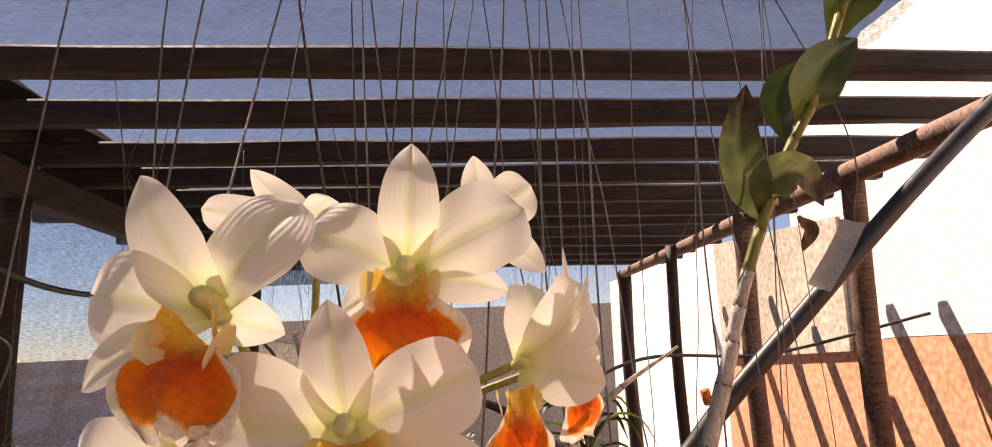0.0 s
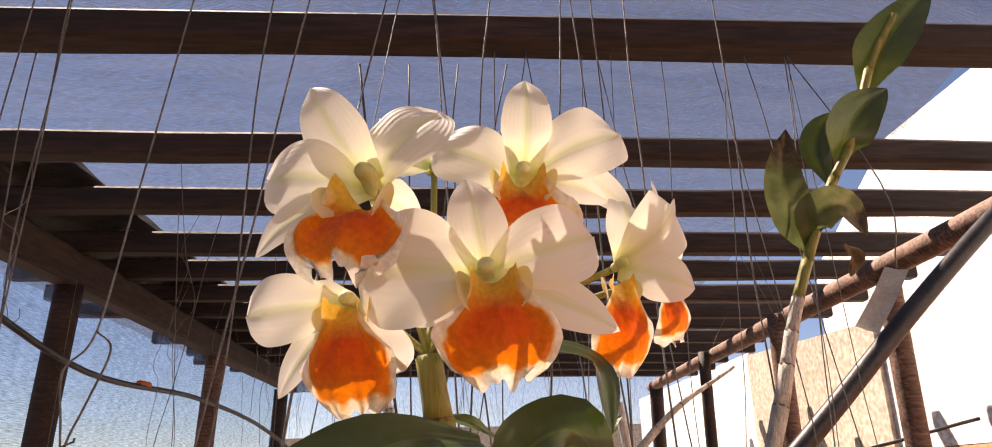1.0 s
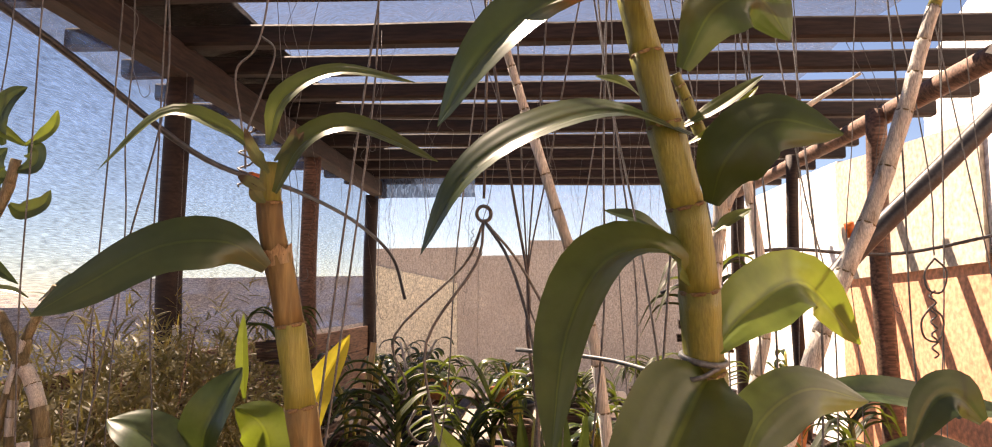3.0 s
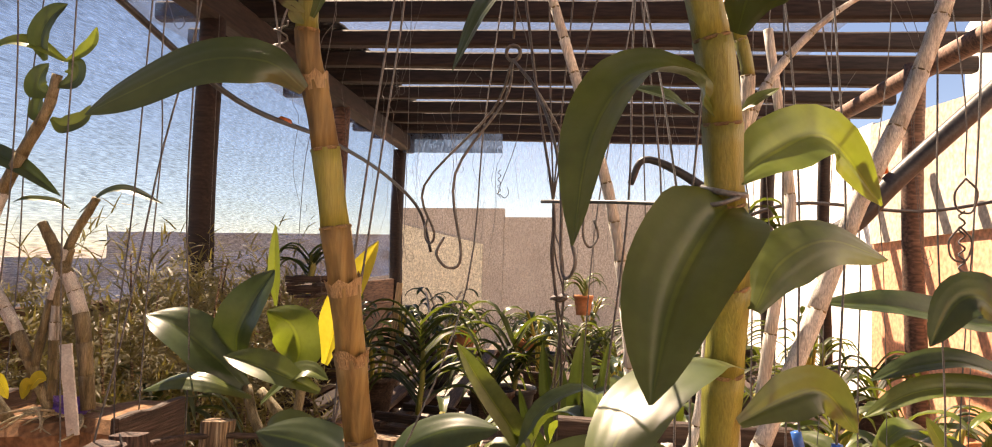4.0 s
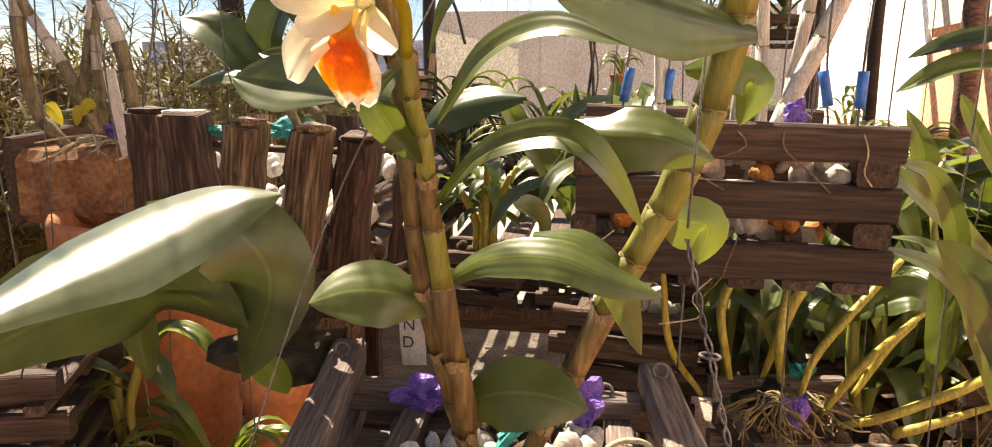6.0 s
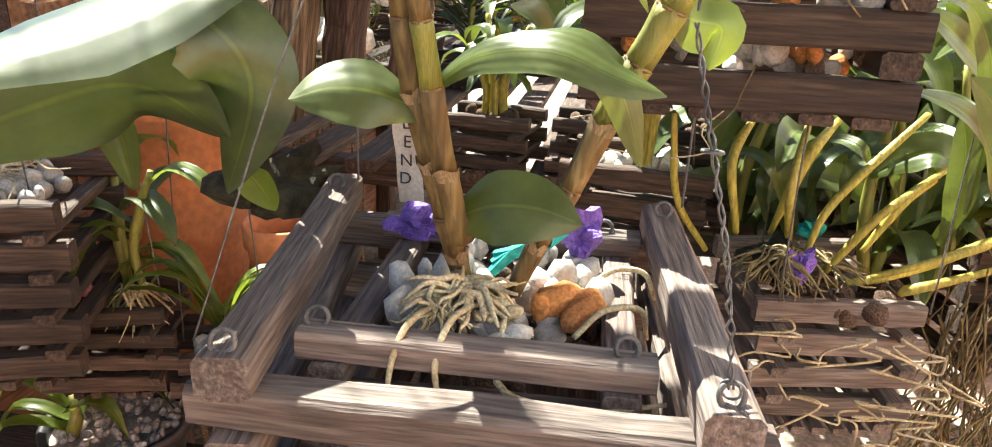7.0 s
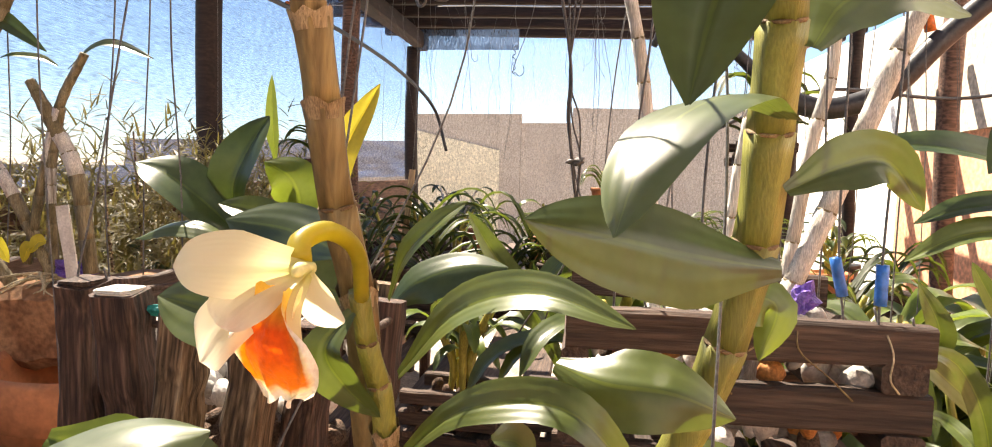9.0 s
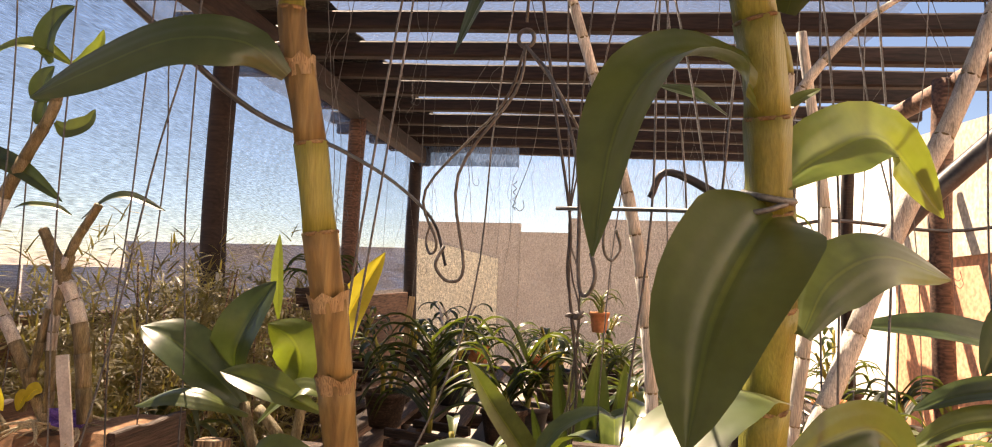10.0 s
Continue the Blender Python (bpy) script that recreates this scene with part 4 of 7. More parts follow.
LEFT = [(0.069, 0.376, 1.092), (0.063, 0.366, 1.125), (0.056, 0.355, 1.165), (0.046, 0.343, 1.218), (0.043, 0.331, 1.272), (0.042, 0.320, 1.330), (0.034, 0.309, 1.380), (0.030, 0.300, 1.430), (0.025, 0.295, 1.466), (0.018, 0.292, 1.512), (0.011, 0.288, 1.548), (0.012, 0.285, 1.572)]
SHORT = [(0.071, 0.354, 1.130), (0.062, 0.344, 1.180), (0.056, 0.334, 1.233), (0.053, 0.325, 1.266), (0.052, 0.317, 1.296), (0.049, 0.308, 1.318), (0.047, 0.301, 1.342)]
cane(orchid, MAIN, [0.0052, 0.0063, 0.0074, 0.0082, 0.0085, 0.0084, 0.008, 0.0073, 0.0062, 0.0048], [0.0, 0.17], 17)
cane(orchid, LEFT, [0.006, 0.0074, 0.0074, 0.007, 0.0072, 0.0072, 0.007, 0.0064, 0.0058, 0.0042], [0.0, 0.75, 0.82, 0.9], 15)
cane(orchid, SHORT, [0.007, 0.0068, 0.006, 0.0052, 0.0045, 0.004], [0.0, 0.35, 0.5, 0.64], 7)
part("leaf", blade([(0.180, 0.275, 1.635), (0.154, 0.255, 1.635), (0.125, 0.245, 1.621), (0.104, 0.245, 1.602), (0.087, 0.256, 1.580)], 0.030, (-0.35, -0.8, 0.45)), "darkleaf", orchid)
part("leaf", blade([(0.184, 0.282, 1.609), (0.195, 0.275, 1.631), (0.214, 0.280, 1.639), (0.228, 0.284, 1.621)], 0.030, (-0.3, -0.95, 0.15), fold=-0.25), "darkleaf", orchid)
part("leaf", blade([(0.188, 0.286, 1.582), (0.155, 0.270, 1.588), (0.122, 0.262, 1.578), (0.096, 0.262, 1.560), (0.079, 0.269, 1.532)], 0.026, (-0.3, -0.6, 0.7)), "darkleaf", orchid)
part("leaf", blade([(0.196, 0.290, 1.554), (0.200, 0.280, 1.571), (0.216, 0.272, 1.585), (0.243, 0.272, 1.579)], 0.031, (-0.3, -0.9, 0.25), fold=-0.2), "darkleaf", orchid)
part("leaf", blade([(0.177, 0.275, 1.663), (0.205, 0.277, 1.668), (0.225, 0.279, 1.662), (0.227, 0.272, 1.637)], 0.016, (0.3, -0.4, 0.8)), "darkleaf", orchid)
part("leaf", blade([(0.192, 0.300, 1.521), (0.175, 0.285, 1.535), (0.151, 0.268, 1.530), (0.135, 0.250, 1.503), (0.129, 0.232, 1.462)], 0.029, (-0.4, -0.72, 0.55), fold=0.35), "leaf", orchid)
part("leaf", blade([(0.199, 0.305, 1.493), (0.222, 0.330, 1.510), (0.257, 0.360, 1.523), (0.294, 0.386, 1.491)], 0.034, (-0.15, -0.92, 0.3)), "freshleaf", orchid)
part("leaf", blade([(0.198, 0.305, 1.483), (0.187, 0.288, 1.474), (0.168, 0.262, 1.445), (0.157, 0.238, 1.408)], 0.045, (-0.22, -0.95, 0.2), fold=0.4), "leaf", orchid)
part("leaf", blade([(0.211, 0.317, 1.437), (0.229, 0.340, 1.459), (0.258, 0.360, 1.471), (0.295, 0.381, 1.462)], 0.031, (0.0, -0.85, 0.45), fold=-0.15), "leaf", orchid)
part("leaf", blade([(0.207, 0.320, 1.411), (0.183, 0.295, 1.418), (0.160, 0.270, 1.409), (0.146, 0.250, 1.392), (0.139, 0.236, 1.372)], 0.036, (-0.42, -0.47, 0.78), fold=-0.14), "glossleaf", orchid)
part("leaf", blade([(0.208, 0.330, 1.384), (0.231, 0.340, 1.394), (0.253, 0.350, 1.397), (0.270, 0.355, 1.377)], 0.024, (-0.1, -0.92, 0.3)), "leaf", orchid)
part("leaf", blade([(0.210, 0.335, 1.353), (0.175, 0.315, 1.359), (0.141, 0.295, 1.367), (0.111, 0.280, 1.373)], 0.040, (-0.05, -0.9, 0.42), fold=-0.3), "darkleaf", orchid)
part("leaf", blade([(0.180, 0.360, 1.336), (0.199, 0.365, 1.337), (0.218, 0.370, 1.332), (0.210, 0.365, 1.308)], 0.026, (0.1, -0.8, 0.55), fold=-0.3), "freshleaf", orchid)
part("leaf", blade([(0.121, 0.340, 1.308), (0.142, 0.325, 1.305), (0.168, 0.320, 1.304), (0.193, 0.325, 1.294)], 0.034, (0.05, -0.9, 0.45), fold=-0.35), "leaf", orchid)
part("leaf", blade([(0.054, 0.325, 1.263), (0.082, 0.305, 1.294), (0.108, 0.295, 1.305), (0.129, 0.290, 1.304), (0.145, 0.292, 1.289), (0.160, 0.300, 1.263)], 0.018, (0.1, -0.75, 0.65)), "leaf", orchid)
part("leaf", blade([(0.062, 0.305, 1.309), (0.088, 0.280, 1.340), (0.117, 0.262, 1.351), (0.147, 0.250, 1.344)], 0.017, (0.1, -0.75, 0.65)), "leaf", orchid)
part("leaf", blade([(0.059, 0.300, 1.339), (0.069, 0.285, 1.359), (0.081, 0.280, 1.371), (0.091, 0.280, 1.378)], 0.009, (-0.4, -0.8, 0.4)), "leaf", orchid)
part("leaf", blade([(0.033, 0.320, 1.354), (0.001, 0.340, 1.361), (-0.032, 0.350, 1.363)], 0.028, (-0.1, -0.85, 0.5), fold=-0.2), "darkleaf", orchid)
part("leaf", blade([(0.011, 0.310, 1.320), (-0.027, 0.330, 1.324), (-0.059, 0.340, 1.328)], 0.033, (-0.1, -0.85, 0.5)), "leaf", orchid)
part("leaf", blade([(0.045, 0.300, 1.334), (0.036, 0.295, 1.320), (0.042, 0.300, 1.305), (0.052, 0.315, 1.288)], 0.020, (-0.3, -0.9, 0.3)), "leaf", orchid)
part("leaf", blade([(0.054, 0.345, 1.203), (0.031, 0.330, 1.216), (0.009, 0.322, 1.218), (-0.010, 0.315, 1.212)], 0.040, (-0.1, -0.75, 0.65), fold=-0.22), "leaf", orchid)
part("leaf", blade([(0.059, 0.360, 1.136), (0.086, 0.345, 1.155), (0.114, 0.342, 1.158), (0.139, 0.344, 1.150)], 0.043, (0.1, -0.8, 0.6), fold=-0.2), "leaf", orchid)
part("leaf", blade([(0.051, 0.345, 1.214), (0.082, 0.330, 1.237), (0.119, 0.318, 1.243), (0.148, 0.318, 1.233), (0.173, 0.322, 1.225)], 0.024, (0.1, -0.75, 0.65), fold=-0.2), "leaf", orchid)
part("leaf", blade([(0.105, 0.345, 1.248), (0.130, 0.345, 1.244), (0.152, 0.345, 1.223), (0.166, 0.348, 1.183)], 0.027, (0.1, -0.6, 0.8), fold=-0.2), "leaf", orchid)
part("leaf", blade([(0.166, 0.352, 1.263), (0.184, 0.358, 1.257), (0.198, 0.362, 1.253), (0.194, 0.360, 1.233)], 0.030, (0.1, -0.9, 0.3), fold=-0.25), "freshleaf", orchid)
part("leaf", blade([(0.090, 0.380, 1.257), (0.101, 0.400, 1.249), (0.109, 0.420, 1.230)], 0.020, (0.1, -0.8, 0.6)), "leaf", orchid)
part("leaf", blade([(0.011, 0.278, 1.573), (-0.002, 0.268, 1.583), (-0.022, 0.260, 1.587), (-0.046, 0.256, 1.564)], 0.011, (-0.2, -0.7, 0.7)), "leaf", orchid)
part("leaf", blade([(0.013, 0.278, 1.578), (0.019, 0.276, 1.597), (0.039, 0.285, 1.611), (0.071, 0.296, 1.609)], 0.012, (0.1, -0.7, 0.7)), "leaf", orchid)
part("leaf", blade([(0.016, 0.279, 1.558), (0.027, 0.277, 1.578), (0.049, 0.279, 1.586), (0.082, 0.292, 1.573)], 0.014, (0.1, -0.75, 0.65)), "leaf", orchid)
part("leaf", blade([(0.013, 0.281, 1.527), (0.000, 0.272, 1.537), (-0.023, 0.262, 1.535), (-0.044, 0.250, 1.520), (-0.060, 0.243, 1.508)], 0.025, (-0.1, -0.92, 0.35), fold=-0.15), "darkleaf", orchid)
part("bract", blade([(0.015, 0.272, 1.558), (0.009, 0.272, 1.561), (0.003, 0.272, 1.564)], 0.005, (0, -1, 0.3)), "deadleaf", orchid)
part("bract", blade([(0.016, 0.272, 1.565), (0.010, 0.272, 1.573), (0.005, 0.272, 1.584)], 0.005, (0, -1, 0.3)), "deadleaf", orchid)
part("bract", blade([(0.018, 0.272, 1.570), (0.025, 0.272, 1.577), (0.026, 0.272, 1.584)], 0.005, (0, -1, 0.3)), "deadleaf", orchid)
part("bract", blade([(0.020, 0.272, 1.573), (0.026, 0.272, 1.576), (0.030, 0.272, 1.582)], 0.005, (0, -1, 0.3)), "deadleaf", orchid)
part("bract", blade([(0.015, 0.272, 1.553), (0.011, 0.272, 1.556), (0.009, 0.272, 1.561)], 0.005, (0, -1, 0.3)), "deadleaf", orchid)
part("tie", ring((0.1955, 0.3084, 1.4894), 0.0094, 0.0014, (0.15, -0.2, 1)), "tie", orchid, "grey plastic tie round the cane")
part("tie", tube([(0.200, 0.300, 1.486), (0.185, 0.296, 1.482), (0.157, 0.338, 1.486), (0.113, 0.368, 1.488)], 0.0011, 6, 14), "tie", orchid, "grey plastic tie")

big = thing("orchid_plant", (-0.3, 0.36, 1.1), "large-leaved orchid with broad drooping glossy leaves", "orchid")
part("leaf", blade([(-0.116, 0.200, 1.227), (-0.105, 0.258, 1.239), (-0.082, 0.305, 1.254), (-0.059, 0.330, 1.265), (-0.038, 0.347, 1.264)], 0.062, (0.2, -0.33, 0.92), fold=-0.1, n=24, curl=0.2), "glossleaf", big)
part("leaf", blade([(-0.093, 0.330, 1.252), (-0.064, 0.337, 1.246), (-0.047, 0.347, 1.211), (-0.076, 0.362, 1.141)], 0.058, (0.3, -0.72, 0.6), fold=-0.2, n=20), "shadedleaf", big)
part("leaf", blade([(-0.204, 0.260, 1.170), (-0.149, 0.305, 1.198), (-0.106, 0.335, 1.207), (-0.068, 0.358, 1.176)], 0.082, (-0.1, -0.85, -0.5), fold=-0.15, n=24, across=12), "shadedleaf", big)
part("leaf", blade([(-0.133, 0.362, 1.248), (-0.092, 0.366, 1.236), (-0.060, 0.370, 1.224)], 0.044, (-0.1, -0.85, 0.5)), "freshleaf", big)
part("leaf", blade([(-0.167, 0.360, 1.180), (-0.143, 0.360, 1.176), (-0.141, 0.365, 1.135)], 0.033, (-0.1, -0.9, 0.3)), "leaf", big)
part("leaf", blade([(-0.071, 0.370, 1.157), (-0.062, 0.375, 1.144), (-0.055, 0.380, 1.126)], 0.024, (-0.1, -0.9, 0.3)), "freshleaf", big)

bloom(orchid, (0.1394, 0.2620, 1.7277), (-0.35, -0.9, 0.05), [("sepal", (0.1117, 0.2660, 1.7735), 0.0252), ("petal", (0.0971, 0.2700, 1.7343), 0.0318), ("petal", (0.1636, 0.2680, 1.7635), 0.0330), ("sepal", (0.0943, 0.2720, 1.7035), 0.0159), ("sepal", (0.1574, 0.2780, 1.7200), 0.0177)], ((0.1392, 0.2600, 1.7167), (0.1287, 0.2400, 1.6935), 0.0501, (-0.25, -0.75, 0.6)), 1)
bloom(orchid, (0.1986, 0.2850, 1.7408), (0.05, -0.97, 0.1), [("sepal", (0.2010, 0.2850, 1.7888), 0.0219), ("petal", (0.1615, 0.2890, 1.7582), 0.0306), ("petal", (0.2422, 0.2890, 1.7644), 0.0328), ("sepal", (0.2357, 0.2910, 1.7336), 0.0189), ("sepal", (0.1743, 0.2930, 1.7282), 0.0161)], ((0.1975, 0.2800, 1.7356), (0.1969, 0.2690, 1.7044), 0.0461, (0, -0.85, 0.4)), 2)
bloom(orchid, (0.1818, 0.2520, 1.6912), (0.02, -0.98, -0.02), [("sepal", (0.1747, 0.2580, 1.7300), 0.0221), ("petal", (0.2218, 0.2580, 1.7068), 0.0310), ("petal", (0.1356, 0.2600, 1.6937), 0.0437), ("sepal", (0.2307, 0.2640, 1.6726), 0.0198), ("sepal", (0.1561, 0.2640, 1.6748), 0.0151)], ((0.1836, 0.2480, 1.6865), (0.1868, 0.2410, 1.6515), 0.0432, (0, -0.93, 0.25)), 3)
bloom(orchid, (0.1327, 0.2700, 1.6853), (-0.4, -0.85, -0.1), [("petal", (0.0922, 0.2760, 1.6816), 0.0267), ("petal", (0.1519, 0.2780, 1.6612), 0.0212), ("sepal", (0.1055, 0.2800, 1.6516), 0.0145), ("sepal", (0.1120, 0.2800, 1.6897), 0.0147)], ((0.1341, 0.2650, 1.6813), (0.1338, 0.2580, 1.6428), 0.0367, (-0.3, -0.9, 0.2)), 4)
bloom(orchid, (0.2387, 0.2980, 1.7069), (0.5, -0.8, -0.1), [("petal", (0.2440, 0.3000, 1.7371), 0.0265), ("petal", (0.2656, 0.3020, 1.7357), 0.0310), ("sepal", (0.2689, 0.3060, 1.7406), 0.0074), ("sepal", (0.2730, 0.3040, 1.6983), 0.0240), ("sepal", (0.2594, 0.3080, 1.7520), 0.0058)], ((0.2343, 0.2930, 1.6968), (0.2391, 0.2860, 1.6597), 0.0299, (0.35, -0.85, 0.2)), 5)
bloom(orchid, (0.2578, 0.3180, 1.7066), (0.7, -0.6, -0.1), [("petal", (0.2694, 0.3200, 1.7315), 0.0207), ("petal", (0.2744, 0.3210, 1.7074), 0.0145)], ((0.2584, 0.3140, 1.7012), (0.2695, 0.3120, 1.6774), 0.0246, (0.5, -0.8, 0.2)), 6)
bloom(orchid, (0.2265, 0.3250, 1.7673), (0.3, 0.9, 0.1), [("sepal", (0.2252, 0.3220, 1.7939), 0.0167), ("petal", (0.2495, 0.3250, 1.7815), 0.0244), ("sepal", (0.2552, 0.3310, 1.7444), 0.0163)], None, 7)
bloom(orchid, (0.1592, 0.3250, 1.7647), (-0.4, 0.85, 0.1), [("sepal", (0.1323, 0.3230, 1.7896), 0.0158), ("petal", (0.1121, 0.3250, 1.7737), 0.0183), ("petal", (0.1643, 0.3250, 1.7781), 0.0165)], None, 8)
STALK = (0.160, 0.288, 1.668)
part("flower_stalk", tube([STALK, (0.1497, 0.2869, 1.7009), (0.1394, 0.2660, 1.7277)], 0.0016, 7, 10), "cane", orchid)
part("flower_stalk", tube([STALK, (0.1793, 0.2984, 1.7074), (0.1986, 0.2890, 1.7408)], 0.0016, 7, 10), "cane", orchid)
part("flower_stalk", tube([STALK, (0.1709, 0.2819, 1.6826), (0.1818, 0.2560, 1.6912)], 0.0016, 7, 10), "cane", orchid)
part("flower_stalk", tube([STALK, (0.1463, 0.2909, 1.6796), (0.1327, 0.2740, 1.6853)], 0.0016, 7, 10), "cane", orchid)
part("flower_stalk", tube([STALK, (0.1993, 0.3049, 1.6905), (0.2387, 0.3020, 1.7069)], 0.0016, 7, 10), "cane", orchid)
part("flower_stalk", tube([STALK, (0.2089, 0.3149, 1.6903), (0.2578, 0.3220, 1.7066)], 0.0016, 7, 10), "cane", orchid)
part("flower_stalk", tube([STALK, (0.1933, 0.3184, 1.7207), (0.2265, 0.3290, 1.7673)], 0.0016, 7, 10), "cane", orchid)
part("flower_stalk", tube([STALK, (0.1596, 0.3184, 1.7194), (0.1592, 0.3290, 1.7647)], 0.0016, 7, 10), "cane", orchid)
bloom(orchid, (0.0489, 0.2450, 1.3583), (-0.3, -0.9, 0.2), [("sepal", (0.0166, 0.2270, 1.3597), 0.0199), ("petal", (0.0177, 0.2390, 1.3293), 0.0192), ("petal", (0.0320, 0.2230, 1.3445), 0.0183), ("petal", (0.0496, 0.2410, 1.3189), 0.0176), ("petal", (0.0562, 0.2510, 1.3392), 0.0138)], ((0.0472, 0.2370, 1.3535), (0.0422, 0.2310, 1.3194), 0.0276, (-0.25, -0.95, 0.1)), 9, "bud", "cream nodding bloom with an orange lip", 0.22)
part("flower_stalk", tube([(0.049, 0.298, 1.340), (0.053, 0.280, 1.359), (0.050, 0.262, 1.368), (0.045, 0.250, 1.366), (0.046, 0.245, 1.360)], [0.0028, 0.003, 0.0034, 0.004], 9, 18), "yellowleaf", orchid, "thick yellow flower stalk")


# ---- other canes and plants nearby ----
dry = thing("dry_cane", (0.190, 0.600, 1.250), "thin brown dry orchid cane leaning back", "cane", "dry canes")
cane(dry, [(0.190, 0.600, 1.250), (0.178, 0.600, 1.410), (0.162, 0.600, 1.510), (0.135, 0.600, 1.600), (0.110, 0.600, 1.680), (0.095, 0.600, 1.730)], [0.0044, 0.0048, 0.0044, 0.0040, 0.0032], [], 14, "drycane")
dry = thing("dry_cane", (0.300, 0.700, 1.200), "bleached dry orchid cane", "cane", "dry canes")
cane(dry, [(0.300, 0.700, 1.200), (0.310, 0.700, 1.291), (0.326, 0.700, 1.419), (0.340, 0.700, 1.511), (0.317, 0.700, 1.688)], [0.0048, 0.0056, 0.0052, 0.0040], [], 9, "drycane")
dry = thing("dry_cane", (0.280, 0.640, 1.250), "forked dry orchid cane with a thin pointed end", "cane", "dry canes")
cane(dry, [(0.280, 0.640, 1.250), (0.262, 0.620, 1.490), (0.274, 0.620, 1.560), (0.299, 0.620, 1.619), (0.345, 0.620, 1.671), (0.403, 0.620, 1.709)], [0.0048, 0.0052, 0.0048, 0.0040, 0.0028, 0.0012], [], 12, "drycane")
dry = thing("dry_cane", (0.200, 0.660, 1.200), "slender bleached cane behind the flowering orchid", "cane", "dry canes")
cane(dry, [(0.200, 0.660, 1.200), (0.244, 0.660, 1.297), (0.259, 0.660, 1.412), (0.275, 0.660, 1.509)], [0.0040, 0.0044, 0.0040, 0.0032], [], 8, "drycane")
deadcane = thing("cane_orchid", (0.3, 0.72, 1.2), "tall bleached cane with brown-blotched old leaves at its top", "orchid", "cane orchids")
cane(deadcane, [(0.247, 0.596, 1.200), (0.286, 0.603, 1.300), (0.327, 0.610, 1.400), (0.370, 0.617, 1.510), (0.409, 0.623, 1.590), (0.443, 0.627, 1.680), (0.462, 0.631, 1.738), (0.484, 0.632, 1.797), (0.518, 0.630, 1.873), (0.551, 0.627, 1.931), (0.584, 0.625, 2.013), (0.617, 0.622, 2.068)], [0.006, 0.0071, 0.0073, 0.007, 0.0064, 0.0054, 0.0046, 0.0042, 0.004, 0.0037], [0.0, 0.6], 20, "cane", "drycane")
part("leaf", blade([(0.497, 0.640, 1.817), (0.481, 0.628, 1.843), (0.474, 0.625, 1.884), (0.488, 0.632, 1.941)], 0.040, (-0.3, -0.95, 0.1)), "deadleaf", deadcane)
part("leaf", blade([(0.495, 0.640, 1.821), (0.494, 0.620, 1.844), (0.518, 0.610, 1.854), (0.535, 0.608, 1.823)], 0.038, (0.0, -0.95, 0.25)), "deadleaf", deadcane)
part("withered_tip", blade([(0.512, 0.608, 1.815), (0.519, 0.608, 1.802), (0.513, 0.608, 1.785)], 0.014, (0.1, -1, 0.1), fold=0.5, wave=0.3), "scar", deadcane, "shrivelled dark brown leaf tip")
part("leaf", blade([(0.526, 0.640, 1.887), (0.524, 0.650, 1.922), (0.534, 0.655, 1.949), (0.549, 0.655, 1.972)], 0.034, (-0.2, -0.95, 0.2)), "darkleaf", deadcane)
part("leaf", blade([(0.538, 0.640, 1.905), (0.542, 0.625, 1.930), (0.559, 0.620, 1.955), (0.591, 0.620, 1.980)], 0.048, (0.2, -0.9, 0.3)), "darkleaf", deadcane)
part("leaf", blade([(0.585, 0.650, 1.990), (0.594, 0.630, 2.023), (0.621, 0.625, 2.057), (0.669, 0.630, 2.109)], 0.052, (-0.1, -0.95, 0.2)), "darkleaf", deadcane)
backcane = thing("cane_orchid", (0.235, 0.530, 1.278), "slender leafy orchid cane behind the flowering orchid", "orchid", "cane orchids")
cane(backcane, [(0.235, 0.530, 1.278), (0.235, 0.470, 1.478), (0.239, 0.470, 1.533), (0.242, 0.465, 1.586), (0.223, 0.460, 1.639), (0.213, 0.455, 1.660)], [0.004, 0.0045, 0.004, 0.003], [0.0, 0.6], 12, "cane", "drycane")
part("leaf", blade([(0.216, 0.460, 1.625), (0.240, 0.450, 1.637), (0.268, 0.450, 1.657)], 0.014, (-0.1, -0.7, 0.7)), "leaf", backcane)
part("leaf", blade([(0.220, 0.460, 1.614), (0.241, 0.450, 1.625), (0.265, 0.450, 1.650)], 0.010, (-0.1, -0.7, 0.7)), "freshleaf", backcane)
part("leaf", blade([(0.193, 0.460, 1.645), (0.178, 0.450, 1.653), (0.161, 0.450, 1.658)], 0.011, (-0.1, -0.7, 0.7)), "leaf", backcane)
part("leaf", blade([(0.208, 0.460, 1.555), (0.188, 0.450, 1.564), (0.166, 0.450, 1.570)], 0.013, (-0.1, -0.7, 0.7)), "darkleaf", backcane)
part("leaf", blade([(0.237, 0.460, 1.557), (0.248, 0.460, 1.565), (0.261, 0.460, 1.572)], 0.010, (-0.1, -0.7, 0.7)), "leaf", backcane)
rightplant = thing("cane_orchid", (0.5, 0.72, 1.0), "leafy orchid with long broad arching leaves", "orchid", "cane orchids")
part("leaf", blade([(0.606, 0.750, 1.400), (0.526, 0.750, 1.408), (0.452, 0.740, 1.421), (0.376, 0.730, 1.422)], 0.044, (-0.1, -0.6, 0.8)), "darkleaf", rightplant)
part("leaf", blade([(0.603, 0.720, 1.329), (0.519, 0.720, 1.368), (0.464, 0.710, 1.368), (0.414, 0.700, 1.352)], 0.033, (-0.1, -0.5, 0.9)), "darkleaf", rightplant)
part("leaf", blade([(0.590, 0.700, 1.342), (0.510, 0.700, 1.349), (0.451, 0.690, 1.345), (0.400, 0.680, 1.321)], 0.030, (-0.1, -0.6, 0.8)), "leaf", rightplant)
